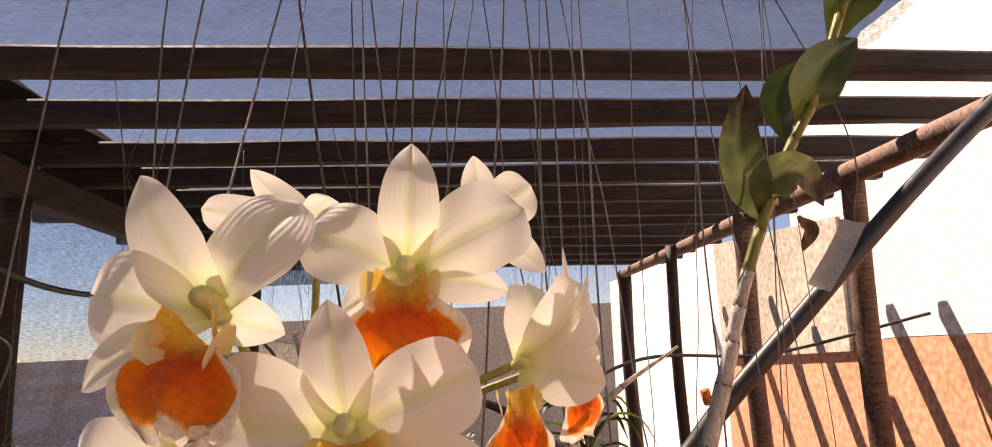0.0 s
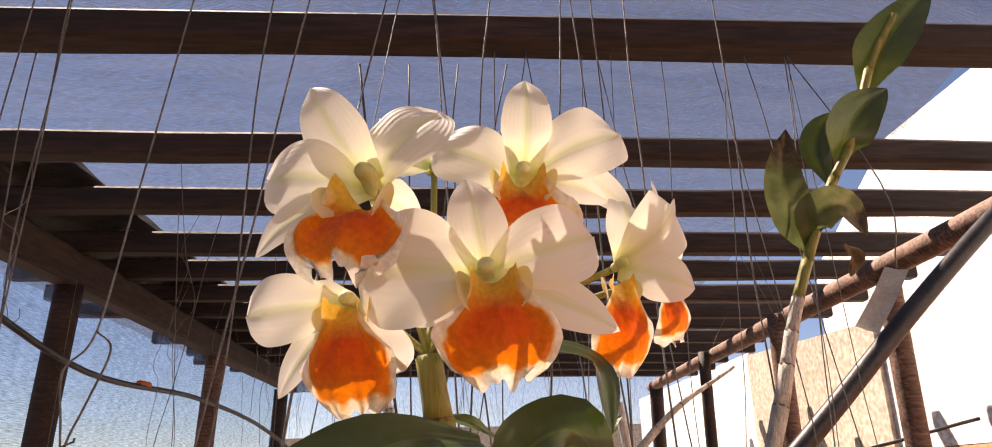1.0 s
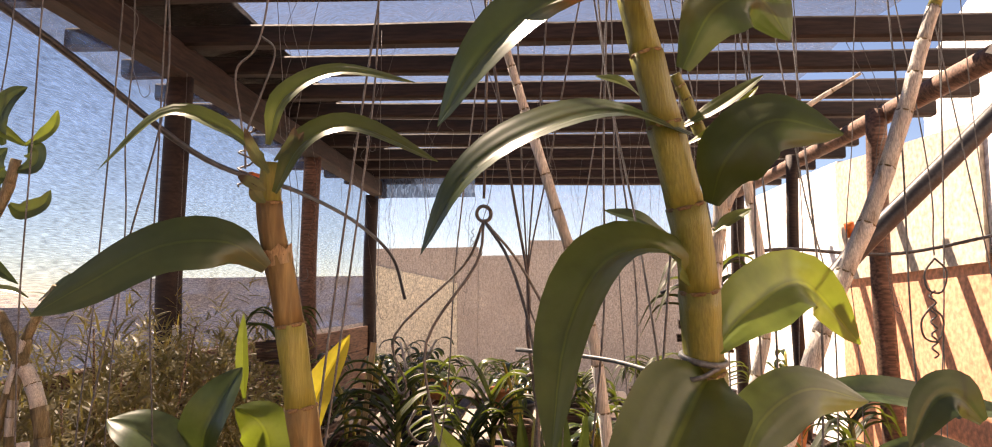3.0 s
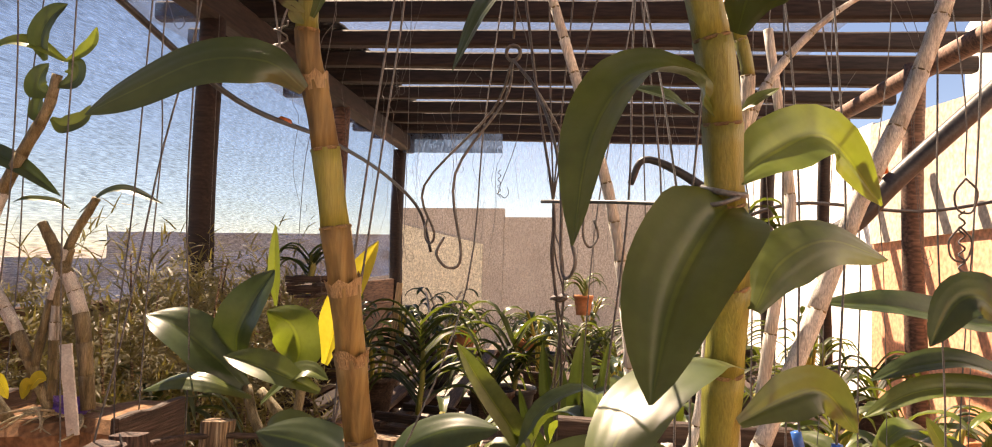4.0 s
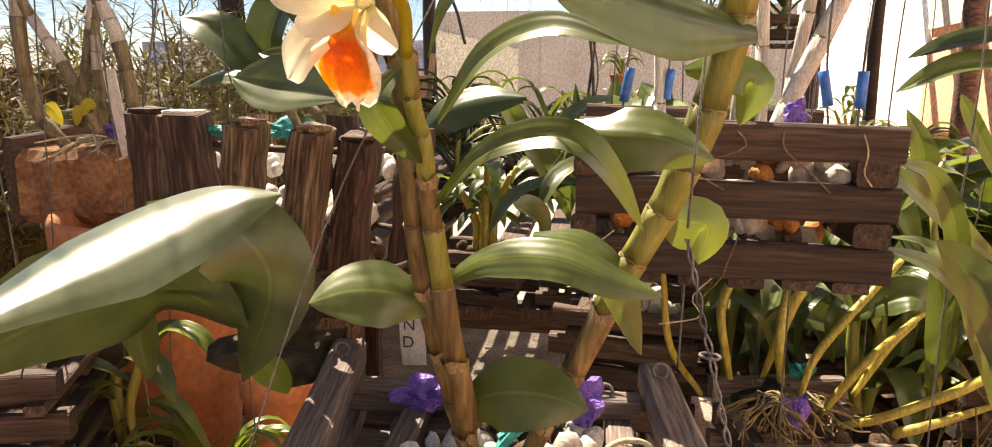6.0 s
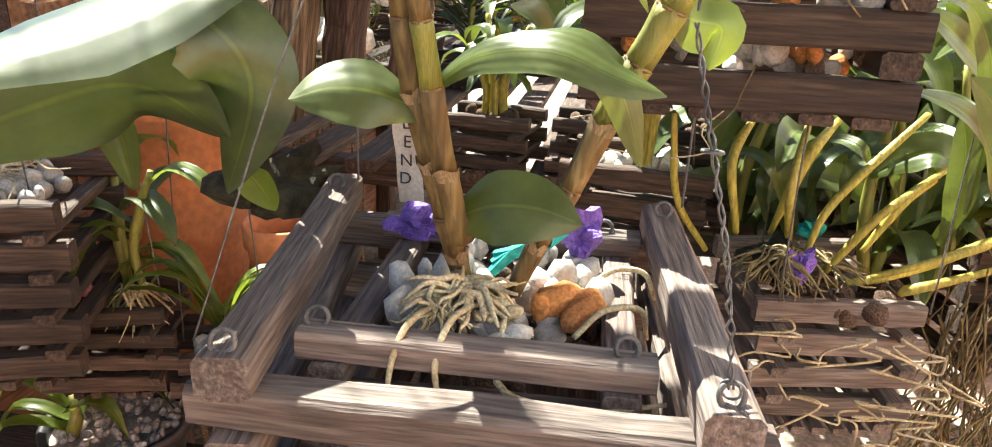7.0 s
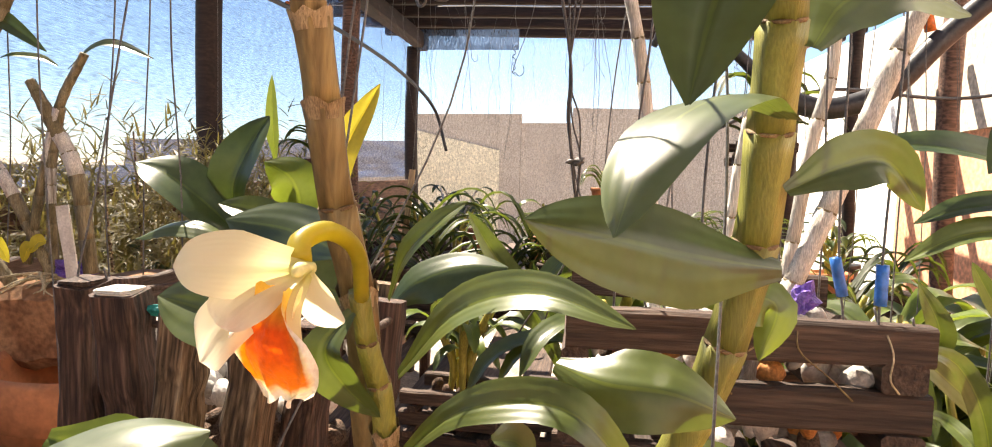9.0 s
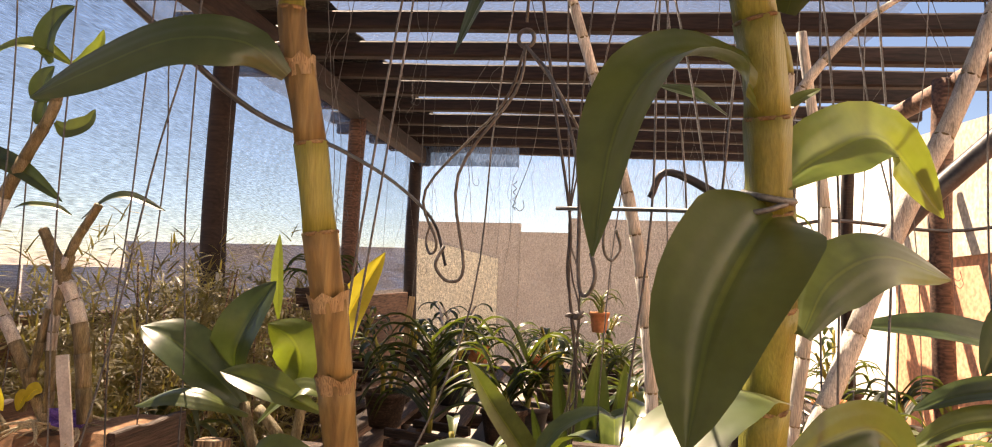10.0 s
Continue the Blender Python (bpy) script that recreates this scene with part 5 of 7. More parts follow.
part("leaf", blade([(0.477, 0.600, 1.417), (0.459, 0.600, 1.436), (0.440, 0.600, 1.431), (0.420, 0.600, 1.396)], 0.040, (-0.3, -0.85, 0.4)), "darkleaf", rightplant)
part("leaf", blade([(0.516, 0.620, 0.997), (0.461, 0.600, 1.125), (0.417, 0.580, 1.179), (0.362, 0.570, 1.202)], 0.024, (-0.3, -0.6, 0.7)), "leaf", rightplant)
part("leaf", blade([(0.486, 0.580, 1.063), (0.457, 0.560, 1.138), (0.414, 0.540, 1.193), (0.387, 0.530, 1.217)], 0.035, (-0.4, -0.7, 0.5)), "darkleaf", rightplant)
part("leaf", blade([(0.534, 0.700, 1.204), (0.494, 0.700, 1.269), (0.474, 0.700, 1.303), (0.464, 0.700, 1.321)], 0.015, (-0.4, -0.7, 0.5)), "leaf", rightplant)
part("leaf", blade([(0.450, 0.620, 1.091), (0.435, 0.600, 1.197), (0.406, 0.590, 1.255), (0.368, 0.580, 1.270)], 0.019, (-0.4, -0.7, 0.5)), "leaf", rightplant)
part("leaf", blade([(0.455, 0.660, 1.047), (0.451, 0.640, 1.098), (0.442, 0.630, 1.141), (0.431, 0.630, 1.176)], 0.025, (-0.5, -0.8, 0.3)), "leaf", rightplant)
part("leaf", blade([(0.547, 0.740, 1.085), (0.490, 0.710, 1.147), (0.468, 0.740, 1.169), (0.420, 0.710, 1.181)], 0.016, (-0.3, -0.6, 0.8)), "leaf", rightplant)
part("leaf", blade([(0.508, 0.740, 1.081), (0.471, 0.710, 1.133), (0.452, 0.740, 1.139), (0.409, 0.710, 1.128)], 0.015, (-0.3, -0.6, 0.8)), "leaf", rightplant)
part("leaf", blade([(0.471, 0.740, 1.057), (0.457, 0.710, 1.119), (0.499, 0.740, 1.140), (0.515, 0.710, 1.152)], 0.016, (-0.3, -0.6, 0.8)), "leaf", rightplant)
part("leaf", blade([(0.418, 0.740, 1.073), (0.387, 0.710, 1.119), (0.364, 0.740, 1.122), (0.328, 0.710, 1.114)], 0.015, (-0.3, -0.6, 0.8)), "leaf", rightplant)
part("leaf", blade([(0.448, 0.740, 1.048), (0.420, 0.710, 1.103), (0.442, 0.740, 1.129), (0.455, 0.710, 1.150)], 0.014, (-0.3, -0.6, 0.8)), "leaf", rightplant)
part("leaf", blade([(0.394, 0.740, 1.035), (0.380, 0.710, 1.093), (0.409, 0.740, 1.113), (0.428, 0.710, 1.120)], 0.017, (-0.3, -0.6, 0.8)), "leaf", rightplant)
part("leaf", blade([(0.335, 0.740, 1.036), (0.308, 0.710, 1.093), (0.286, 0.740, 1.102), (0.258, 0.710, 1.095)], 0.014, (-0.3, -0.6, 0.8)), "leaf", rightplant)
part("leaf", blade([(0.356, 0.740, 1.031), (0.350, 0.710, 1.097), (0.384, 0.740, 1.114), (0.403, 0.710, 1.101)], 0.013, (-0.3, -0.6, 0.8)), "darkleaf", rightplant)
part("leaf", blade([(0.505, 0.740, 1.018), (0.496, 0.710, 1.077), (0.529, 0.740, 1.090), (0.547, 0.710, 1.102)], 0.016, (-0.3, -0.6, 0.8)), "leaf", rightplant)
part("leaf", blade([(0.317, 0.740, 1.027), (0.301, 0.710, 1.079), (0.317, 0.740, 1.105), (0.333, 0.710, 1.124)], 0.014, (-0.3, -0.6, 0.8)), "darkleaf", rightplant)
part("leaf", blade([(0.552, 0.740, 1.001), (0.503, 0.710, 1.051), (0.484, 0.740, 1.051), (0.445, 0.710, 1.045)], 0.014, (-0.3, -0.6, 0.8)), "leaf", rightplant)
part("leaf", blade([(0.517, 0.740, 1.197), (0.476, 0.710, 1.223), (0.462, 0.740, 1.221), (0.430, 0.710, 1.208)], 0.017, (-0.3, -0.6, 0.8)), "leaf", rightplant)
part("leaf", blade([(0.508, 0.740, 1.233), (0.464, 0.710, 1.250), (0.451, 0.740, 1.241), (0.422, 0.710, 1.219)], 0.015, (-0.3, -0.6, 0.8)), "leaf", rightplant)
part("cane", tube([(0.201, 0.640, 1.156), (0.215, 0.660, 1.071), (0.254, 0.700, 1.005)], [0.0026, 0.0036, 0.0034, 0.003], 9, 18), "yellowcane", rightplant)
part("cane", tube([(0.273, 0.652, 1.044), (0.259, 0.650, 1.115), (0.282, 0.700, 1.148)], [0.0029, 0.0042, 0.0049, 0.003], 9, 18), "yellowcane", rightplant)
part("cane", tube([(0.325, 0.664, 1.029), (0.312, 0.640, 1.101), (0.332, 0.700, 1.152)], [0.0032, 0.0048, 0.0039, 0.003], 9, 18), "yellowcane", rightplant)
part("cane", tube([(0.309, 0.676, 1.038), (0.325, 0.660, 1.117), (0.358, 0.700, 1.150)], [0.0026, 0.0054, 0.0054, 0.003], 9, 18), "yellowcane", rightplant)
part("cane", tube([(0.335, 0.640, 1.035), (0.354, 0.650, 1.084), (0.433, 0.700, 1.160)], [0.0029, 0.0036, 0.0044, 0.003], 9, 18), "yellowcane", rightplant)
part("cane", tube([(0.359, 0.652, 1.014), (0.392, 0.640, 1.078), (0.464, 0.700, 1.113)], [0.0032, 0.0042, 0.0034, 0.003], 9, 18), "yellowcane", rightplant)
part("cane", tube([(0.370, 0.664, 0.994), (0.431, 0.660, 1.018), (0.534, 0.700, 1.050)], [0.0026, 0.0048, 0.0049, 0.003], 9, 18), "yellowcane", rightplant)
part("cane", tube([(0.406, 0.676, 0.980), (0.454, 0.650, 1.012), (0.557, 0.700, 1.027)], [0.0029, 0.0054, 0.0039, 0.003], 9, 18), "yellowcane", rightplant)
part("cane", tube([(0.396, 0.640, 1.017), (0.459, 0.640, 1.046), (0.553, 0.700, 1.064)], [0.0032, 0.0036, 0.0054, 0.003], 9, 18), "yellowcane", rightplant)
part("cane", tube([(0.387, 0.652, 1.037), (0.416, 0.660, 1.086), (0.453, 0.700, 1.098)], [0.0026, 0.0042, 0.0044, 0.003], 9, 18), "yellowcane", rightplant)
part("leaf", blade([(0.516, 0.680, 1.163), (0.464, 0.670, 1.201), (0.420, 0.660, 1.237), (0.392, 0.660, 1.256)], 0.027, (-0.3, -0.7, 0.6)), "leaf", rightplant)
part("leaf", blade([(0.402, 0.720, 1.092), (0.429, 0.710, 1.117), (0.452, 0.700, 1.125), (0.479, 0.700, 1.105)], 0.038, (-0.2, -0.8, 0.6)), "leaf", rightplant)
part("leaf", blade([(0.416, 0.680, 1.223), (0.426, 0.670, 1.252), (0.422, 0.660, 1.273), (0.404, 0.660, 1.307)], 0.024, (-0.3, -0.8, 0.4)), "leaf", rightplant)

broadleaf = thing("broad_leaved_orchid", (-0.231, 0.74, 1.299), "dark glossy broad-leaved orchid growing in the log basket", "orchid")
part("leaf", blade([(-0.231, 0.850, 1.390), (-0.235, 0.850, 1.436), (-0.236, 0.850, 1.491)], 0.016, (0, -1, 0.2)), "freshleaf", broadleaf)
part("leaf", blade([(-0.135, 0.760, 1.335), (-0.115, 0.750, 1.400), (-0.080, 0.760, 1.472)], 0.038, (0, -1, 0.5)), "yellowleaf", broadleaf)
part("leaf", blade([(-0.216, 0.740, 1.309), (-0.248, 0.730, 1.344), (-0.285, 0.720, 1.374), (-0.321, 0.720, 1.386)], 0.064, (0.1, -0.55, 0.83), fold=0.15), "darkleaf", broadleaf)
part("leaf", blade([(-0.223, 0.750, 1.317), (-0.229, 0.740, 1.361), (-0.213, 0.740, 1.401), (-0.193, 0.750, 1.437)], 0.058, (-0.35, -0.93, 0.1), fold=0.3), "darkleaf", broadleaf)
part("leaf", blade([(-0.179, 0.770, 1.316), (-0.173, 0.780, 1.346), (-0.184, 0.780, 1.375), (-0.212, 0.780, 1.390)], 0.059, (-0.1, -0.85, 0.5), fold=-0.2), "freshleaf", broadleaf)
part("leaf", blade([(-0.195, 0.710, 1.306), (-0.231, 0.690, 1.324), (-0.267, 0.690, 1.325), (-0.303, 0.690, 1.311)], 0.028, (0, -0.5, 0.86), fold=-0.3), "leaf", broadleaf)
part("leaf", blade([(-0.123, 0.710, 1.314), (-0.161, 0.700, 1.332), (-0.193, 0.700, 1.342), (-0.222, 0.700, 1.348)], 0.034, (0.05, -0.7, 0.7), fold=0.4), "leaf", broadleaf)
part("leaf", blade([(-0.189, 0.720, 1.297), (-0.159, 0.710, 1.325), (-0.136, 0.710, 1.336), (-0.114, 0.710, 1.327)], 0.025, (0, -0.6, 0.8)), "leaf", broadleaf)
part("stem", tube([(-0.214, 0.740, 1.311), (-0.201, 0.730, 1.282), (-0.179, 0.720, 1.250)], 0.0055, 8, 8), "dimcane", broadleaf)
part("stem", tube([(-0.199, 0.740, 1.307), (-0.167, 0.730, 1.277), (-0.159, 0.720, 1.245)], 0.0055, 8, 8), "dimcane", broadleaf)
part("stem", tube([(-0.159, 0.760, 1.319), (-0.161, 0.750, 1.280), (-0.164, 0.740, 1.243)], 0.0055, 8, 8), "dimcane", broadleaf)
part("leaf", blade([(0.000, 0.450, 1.309), (-0.031, 0.450, 1.320), (-0.058, 0.450, 1.336), (-0.070, 0.450, 1.333)], 0.040, (-0.3, -0.7, 0.7)), "leaf", broadleaf)
part("leaf", blade([(-0.022, 0.600, 1.276), (0.000, 0.600, 1.297), (0.036, 0.600, 1.311), (0.073, 0.600, 1.312)], 0.04, (0.1, -0.75, 0.66), fold=-0.3), "darkleaf", broadleaf)

leftplant = thing("cane_orchid", (-0.603, 0.92, 1.217), "tall old orchid with bare white canes and a few dark leaves", "orchid", "cane orchids")
cane(leftplant, [(-0.633, 0.920, 1.211), (-0.683, 0.920, 1.278), (-0.693, 0.920, 1.398), (-0.677, 0.920, 1.500), (-0.640, 0.920, 1.583), (-0.606, 0.920, 1.646), (-0.593, 0.920, 1.697)], [0.008, 0.0095, 0.009, 0.008, 0.007, 0.006], [0.3, 0.6], 9, "dimcane", "drycane")
cane(leftplant, [(-0.519, 0.920, 1.234), (-0.538, 0.920, 1.364), (-0.574, 0.920, 1.438), (-0.603, 0.920, 1.488)], [0.009, 0.0095, 0.0085, 0.006], [0.3, 0.6], 9, "dimcane", "drycane")
cane(leftplant, [(-0.573, 0.920, 1.227), (-0.630, 0.920, 1.334), (-0.686, 0.920, 1.424), (-0.699, 0.920, 1.475)], [0.007, 0.008, 0.007, 0.006], [0.3, 0.6], 9, "dimcane", "drycane")
cane(leftplant, [(-0.613, 0.920, 1.244), (-0.567, 0.920, 1.438), (-0.524, 0.920, 1.524)], [0.006, 0.006, 0.005], [0.3, 0.6], 9, "dimcane", "drycane")
cane(leftplant, [(-0.573, 0.920, 1.245), (-0.575, 0.920, 1.363), (-0.557, 0.920, 1.453)], [0.006, 0.006, 0.004], [0.3, 0.6], 9, "dimcane", "drycane")
part("leaf", blade([(-0.775, 0.920, 1.587), (-0.722, 0.920, 1.593), (-0.650, 0.920, 1.572), (-0.578, 0.920, 1.526)], 0.031, (-0.1, -0.8, 0.5)), "darkleaf", leftplant)
part("leaf", blade([(-0.563, 0.920, 1.508), (-0.588, 0.920, 1.518), (-0.629, 0.920, 1.521), (-0.651, 0.920, 1.515)], 0.013, (0, -0.6, 0.8)), "leaf", leftplant)
part("leaf", blade([(-0.548, 0.920, 1.503), (-0.514, 0.920, 1.530), (-0.480, 0.920, 1.536), (-0.427, 0.920, 1.518)], 0.020, (0, -0.6, 0.8)), "darkleaf", leftplant)
part("leaf", blade([(-0.582, 0.920, 1.716), (-0.633, 0.920, 1.741), (-0.684, 0.920, 1.738), (-0.756, 0.920, 1.689)], 0.031, (0, -0.7, 0.7)), "freshleaf", leftplant)
part("leaf", blade([(-0.596, 0.920, 1.667), (-0.620, 0.920, 1.676), (-0.620, 0.920, 1.695), (-0.607, 0.920, 1.713)], 0.035, (0, -0.95, 0.2)), "darkleaf", leftplant)
part("leaf", blade([(-0.591, 0.920, 1.680), (-0.567, 0.920, 1.689), (-0.564, 0.920, 1.707), (-0.577, 0.920, 1.718)], 0.033, (0, -0.95, 0.2)), "darkleaf", leftplant)
part("leaf", blade([(-0.599, 0.920, 1.635), (-0.580, 0.920, 1.625), (-0.551, 0.920, 1.634), (-0.541, 0.920, 1.654)], 0.027, (0, -0.95, 0.2)), "leaf", leftplant)
part("leaf", blade([(-0.601, 0.920, 1.639), (-0.619, 0.920, 1.640), (-0.619, 0.920, 1.658), (-0.613, 0.920, 1.667)], 0.024, (0, -0.95, 0.2)), "darkleaf", leftplant)
part("leaf", blade([(-0.582, 0.920, 1.716), (-0.557, 0.920, 1.729), (-0.543, 0.920, 1.742), (-0.538, 0.920, 1.765)], 0.024, (0, -0.9, 0.3)), "freshleaf", leftplant)
part("leaf", blade([(-0.612, 0.920, 1.717), (-0.623, 0.920, 1.750), (-0.608, 0.920, 1.781), (-0.584, 0.920, 1.798)], 0.036, (0, -0.95, 0.2)), "darkleaf", leftplant)
part("leaf", blade([(-0.647, 0.900, 1.277), (-0.635, 0.900, 1.269), (-0.622, 0.900, 1.247)], 0.02, (0, -0.9, 0.3)), "yellowleaf", leftplant)
part("leaf", blade([(-0.588, 0.900, 1.270), (-0.595, 0.900, 1.266), (-0.602, 0.900, 1.248)], 0.02, (0, -0.9, 0.3)), "yellowleaf", leftplant)
part("leaf", blade([(-0.568, 0.900, 1.276), (-0.580, 0.900, 1.276), (-0.592, 0.900, 1.261)], 0.02, (0, -0.9, 0.3)), "yellowleaf", leftplant)
CLAY = [(-0.68, 0.9, 1.179), (-0.461, 0.9, 1.222), (-0.462, 0.9, 1.112)]
CARD_ENDS = [(0.593, 0.74, 1.762), (0.651, 0.76, 1.834)]
STAKE_TAG = [(-0.529, 0.88, 1.327), (-0.511, 0.88, 1.229)]
LOGS = [((-0.239, 0.530, 1.296), (-0.251, 0.550, 1.146), 0.028), ((-0.187, 0.500, 1.297), (-0.188, 0.520, 1.151), 0.031), ((-0.120, 0.470, 1.293), (-0.146, 0.490, 1.157), 0.024), ((-0.069, 0.470, 1.290), (-0.096, 0.490, 1.164), 0.024), ((-0.040, 0.490, 1.283), (-0.062, 0.510, 1.168), 0.026)]


# ---- the crate and basket of the flowering orchid ----
crate = thing("wooden_crate", (0.09, 0.375, 0.985), "open weathered wooden crate hanging from wires", "crate")
for k in range(5):
    z = 1.093 - 0.0242 * k
    if k % 2 == 0:
        board("rail", (-0.017, 0.244, z), (-0.068, 0.532, z), 0.027, 0.024, "plank", crate, 11 + k)
        board("rail", (0.214, 0.252, z), (0.191, 0.53, z), 0.027, 0.024, "plank", crate, 21 + k)
    else:
        board("rail", (-0.044, 0.262, z), (0.238, 0.277, z), 0.024, 0.024, "plank", crate, 31 + k)
        board("rail", (-0.084, 0.507, z), (0.212, 0.512, z), 0.024, 0.024, "plank", crate, 41 + k)
for k in range(6):
    x = -0.03 + 0.045 * k
    board("floor_slat", (x, 0.235, 0.978), (x - 0.03, 0.525, 0.978), 0.03, 0.01, "oldplank", crate, 51 + k)
for x, y in ((-0.02, 0.252), (0.212, 0.262), (-0.063, 0.5), (0.192, 0.505)):
    part("bolt", ring((x, y, 1.109), 0.0058, 0.0014, (0.25, -1.0, 0.45)), "wire", crate, "bent wire eye")
inner = thing("slatted_basket", (0.09, 0.39, 1.0), "small square slatted basket filled with pebbles inside the crate", "basket", "slatted baskets")
for k in range(5):
    z = 1.0865 - 0.0165 * k
    if k % 2 == 0:
        board("slat", (-0.004, 0.3, z), (0.184, 0.309, z), 0.02, 0.0165, "plank", inner, 61 + k)
        board("slat", (-0.014, 0.477, z), (0.176, 0.486, z), 0.02, 0.0165, "plank", inner, 71 + k)
    else:
        board("slat", (0.014, 0.288, z), (0.004, 0.498, z), 0.02, 0.0165, "plank", inner, 81 + k)
        board("slat", (0.168, 0.296, z), (0.16, 0.5, z), 0.02, 0.0165, "plank", inner, 91 + k)
for k in range(5):
    board("floor_slat", (0.02 + 0.034 * k, 0.295, 1.008), (0.014 + 0.034 * k, 0.49, 1.008), 0.024, 0.008, "oldplank", inner, 101 + k)
for x, y in ((0.004, 0.304), (0.168, 0.311), (0.15, 0.482)):
    part("eyelet", ring((x, y, 1.098), 0.006, 0.0015, (0.3, -1.0, 0.5)), "wire", inner, "galvanised wire eyelet")
stones(inner, (0.09, 0.395, 1.062), 0.06, 0.075, 60, 0.013, "bark", 5, "bark_chip")
stones(inner, (0.09, 0.395, 1.078), 0.062, 0.078, 46, 0.0125, "stone", 6)
for x, y, s in ((0.03, 0.375, 0.017), (0.055, 0.4, 0.02), (0.04, 0.345, 0.014), (0.125, 0.405, 0.015), (0.14, 0.42, 0.014), (0.112, 0.395, 0.013), (0.15, 0.39, 0.012)):
    part("stone", pebble((x, y, 1.088), s, int(x * 1000)), "stone", inner)
for x, y, s in ((0.128, 0.372, 0.017), (0.14, 0.355, 0.014), (0.145, 0.372, 0.012), (0.118, 0.36, 0.01)):
    part("clay_shard", pebble((x, y, 1.09), s, int(x * 1000)), "shard", inner, "broken orange clay shard")
part("film", crumpled((0.022, 0.445, 1.1), 0.022, 0.014, 0.014, 1), "purple", inner, "crumpled purple film")
part("film", crumpled((0.052, 0.45, 1.1), 0.016, 0.012, 0.013, 2), "purple", inner, "crumpled purple film")
part("film", crumpled((0.135, 0.44, 1.105), 0.016, 0.014, 0.021, 3), "purple", inner, "crumpled purple film")
part("film", crumpled((0.1, 0.455, 1.1), 0.016, 0.012, 0.014, 4), "purple", inner, "crumpled purple film")
for k in range(3):
    part("string", tube([(0.082, 0.395 + 0.005 * k, 1.093 + 0.004 * k), (0.095, 0.405, 1.105), (0.108, 0.415, 1.104 + 0.003 * k), (0.125, 0.43, 1.113)], [0.003, 0.004, 0.0042, 0.003], 8, 20, 0.2), "teal", inner, "knotted teal string")
roots(orchid, (0.075, 0.352, 1.097), 0.034, 0.012, 90, 0.0017, 3, wander=0.3)
stones(orchid, (0.08, 0.355, 1.092), 0.03, 0.022, 22, 0.0055, "root", 801, "root_stub")
roots(orchid, (0.062, 0.335, 1.093), 0.03, 0.014, 30, 0.0013, 4, wander=0.4)
for p in (
    [(0.085, 0.35, 1.095), (0.075, 0.315, 1.1), (0.072, 0.293, 1.085), (0.076, 0.29, 1.06)],
    [(0.07, 0.35, 1.095), (0.055, 0.312, 1.1), (0.05, 0.292, 1.088), (0.047, 0.288, 1.064)],
    [(0.1, 0.345, 1.095), (0.105, 0.298, 1.074), (0.15, 0.295, 1.068), (0.19, 0.3, 1.075)],
    [(0.14, 0.33, 1.09), (0.155, 0.35, 1.098), (0.175, 0.36, 1.096), (0.182, 0.375, 1.07)],
    [(0.145, 0.4, 1.09), (0.16, 0.405, 1.1), (0.178, 0.41, 1.097), (0.187, 0.42, 1.075)],
):
    part("root", tube(p, [0.0017, 0.002, 0.0019, 0.0012], 7, 16), "root", orchid)


def twisted(points, label):
    """Two galvanised strands twisted together, with a loose loop here and there."""
    w = thing("hanging_wire", points[0], label, "wire", "hanging wires")
    line = curve_points(points, 90)
    for s in (0, math.pi):
        pts = [p + Vector((math.cos(i * 0.55 + s), math.sin(i * 0.55 + s), 0)) * (0.0011 + 0.0014 * noise.noise(Vector((i * 0.2, s, 0)))) for i, p in enumerate(line)]
        part("strand", sweep(bmesh.new(), pts, 0.0006, 5), "wire", w)
    for k in (0, 60):
        part("loop", ring(line[k], 0.0045, 0.0007, (0.5, 1, 0.2 * k)), "wire", w)
    return w


twisted([(0.211, 0.262, 1.112), (0.204, 0.27, 1.16), (0.192, 0.285, 1.21), (0.18, 0.3, 1.26)], "twisted galvanised wire chain holding the crate")
wire([(0.2, 0.6, 2.255), (0.19, 0.36, 1.42), (0.18, 0.3, 1.265)], 0.0007, hook=False)
wire([(0.2, 0.6, 2.255), (0.07, 0.36, 1.42), (0.012, 0.3, 1.27), (-0.03, 0.245, 1.112)], 0.0005, hook=False)
wire([(-0.03, 0.6, 2.255), (-0.04, 0.52, 1.4), (-0.045, 0.5, 1.112)], 0.001, hook=False)
wire([(0.22, 0.6, 2.255), (0.21, 0.53, 1.4), (0.205, 0.505, 1.112)], 0.001, hook=False)

# ---- basket with pebbles behind the orchid ----
pebbled = thing("slatted_basket", (0.236, 0.6, 1.18), "dark slatted basket packed with pale pebbles, hanging behind the orchid", "basket", "slatted baskets")
for k, z in enumerate((1.29, 1.247, 1.203)):
    board("slat", (0.122, 0.5, z), (0.345, 0.502, z - 0.001), 0.016, 0.026, "oldplank", pebbled, 201 + k)
    board("slat", (0.122, 0.7, z), (0.345, 0.702, z), 0.016, 0.026, "oldplank", pebbled, 211 + k)
for k, z in enumerate((1.2685, 1.2245)):
    board("slat", (0.128, 0.493, z), (0.13, 0.71, z), 0.018, 0.018, "oldplank", pebbled, 221 + k)
    board("slat", (0.328, 0.493, z), (0.33, 0.71, z), 0.026, 0.018, "oldplank", pebbled, 231 + k)
for k in range(6):
    board("floor_slat", (0.14 + 0.036 * k, 0.495, 1.186), (0.14 + 0.036 * k, 0.705, 1.186), 0.024, 0.008, "oldplank", pebbled, 241 + k)
r = random.Random(77)
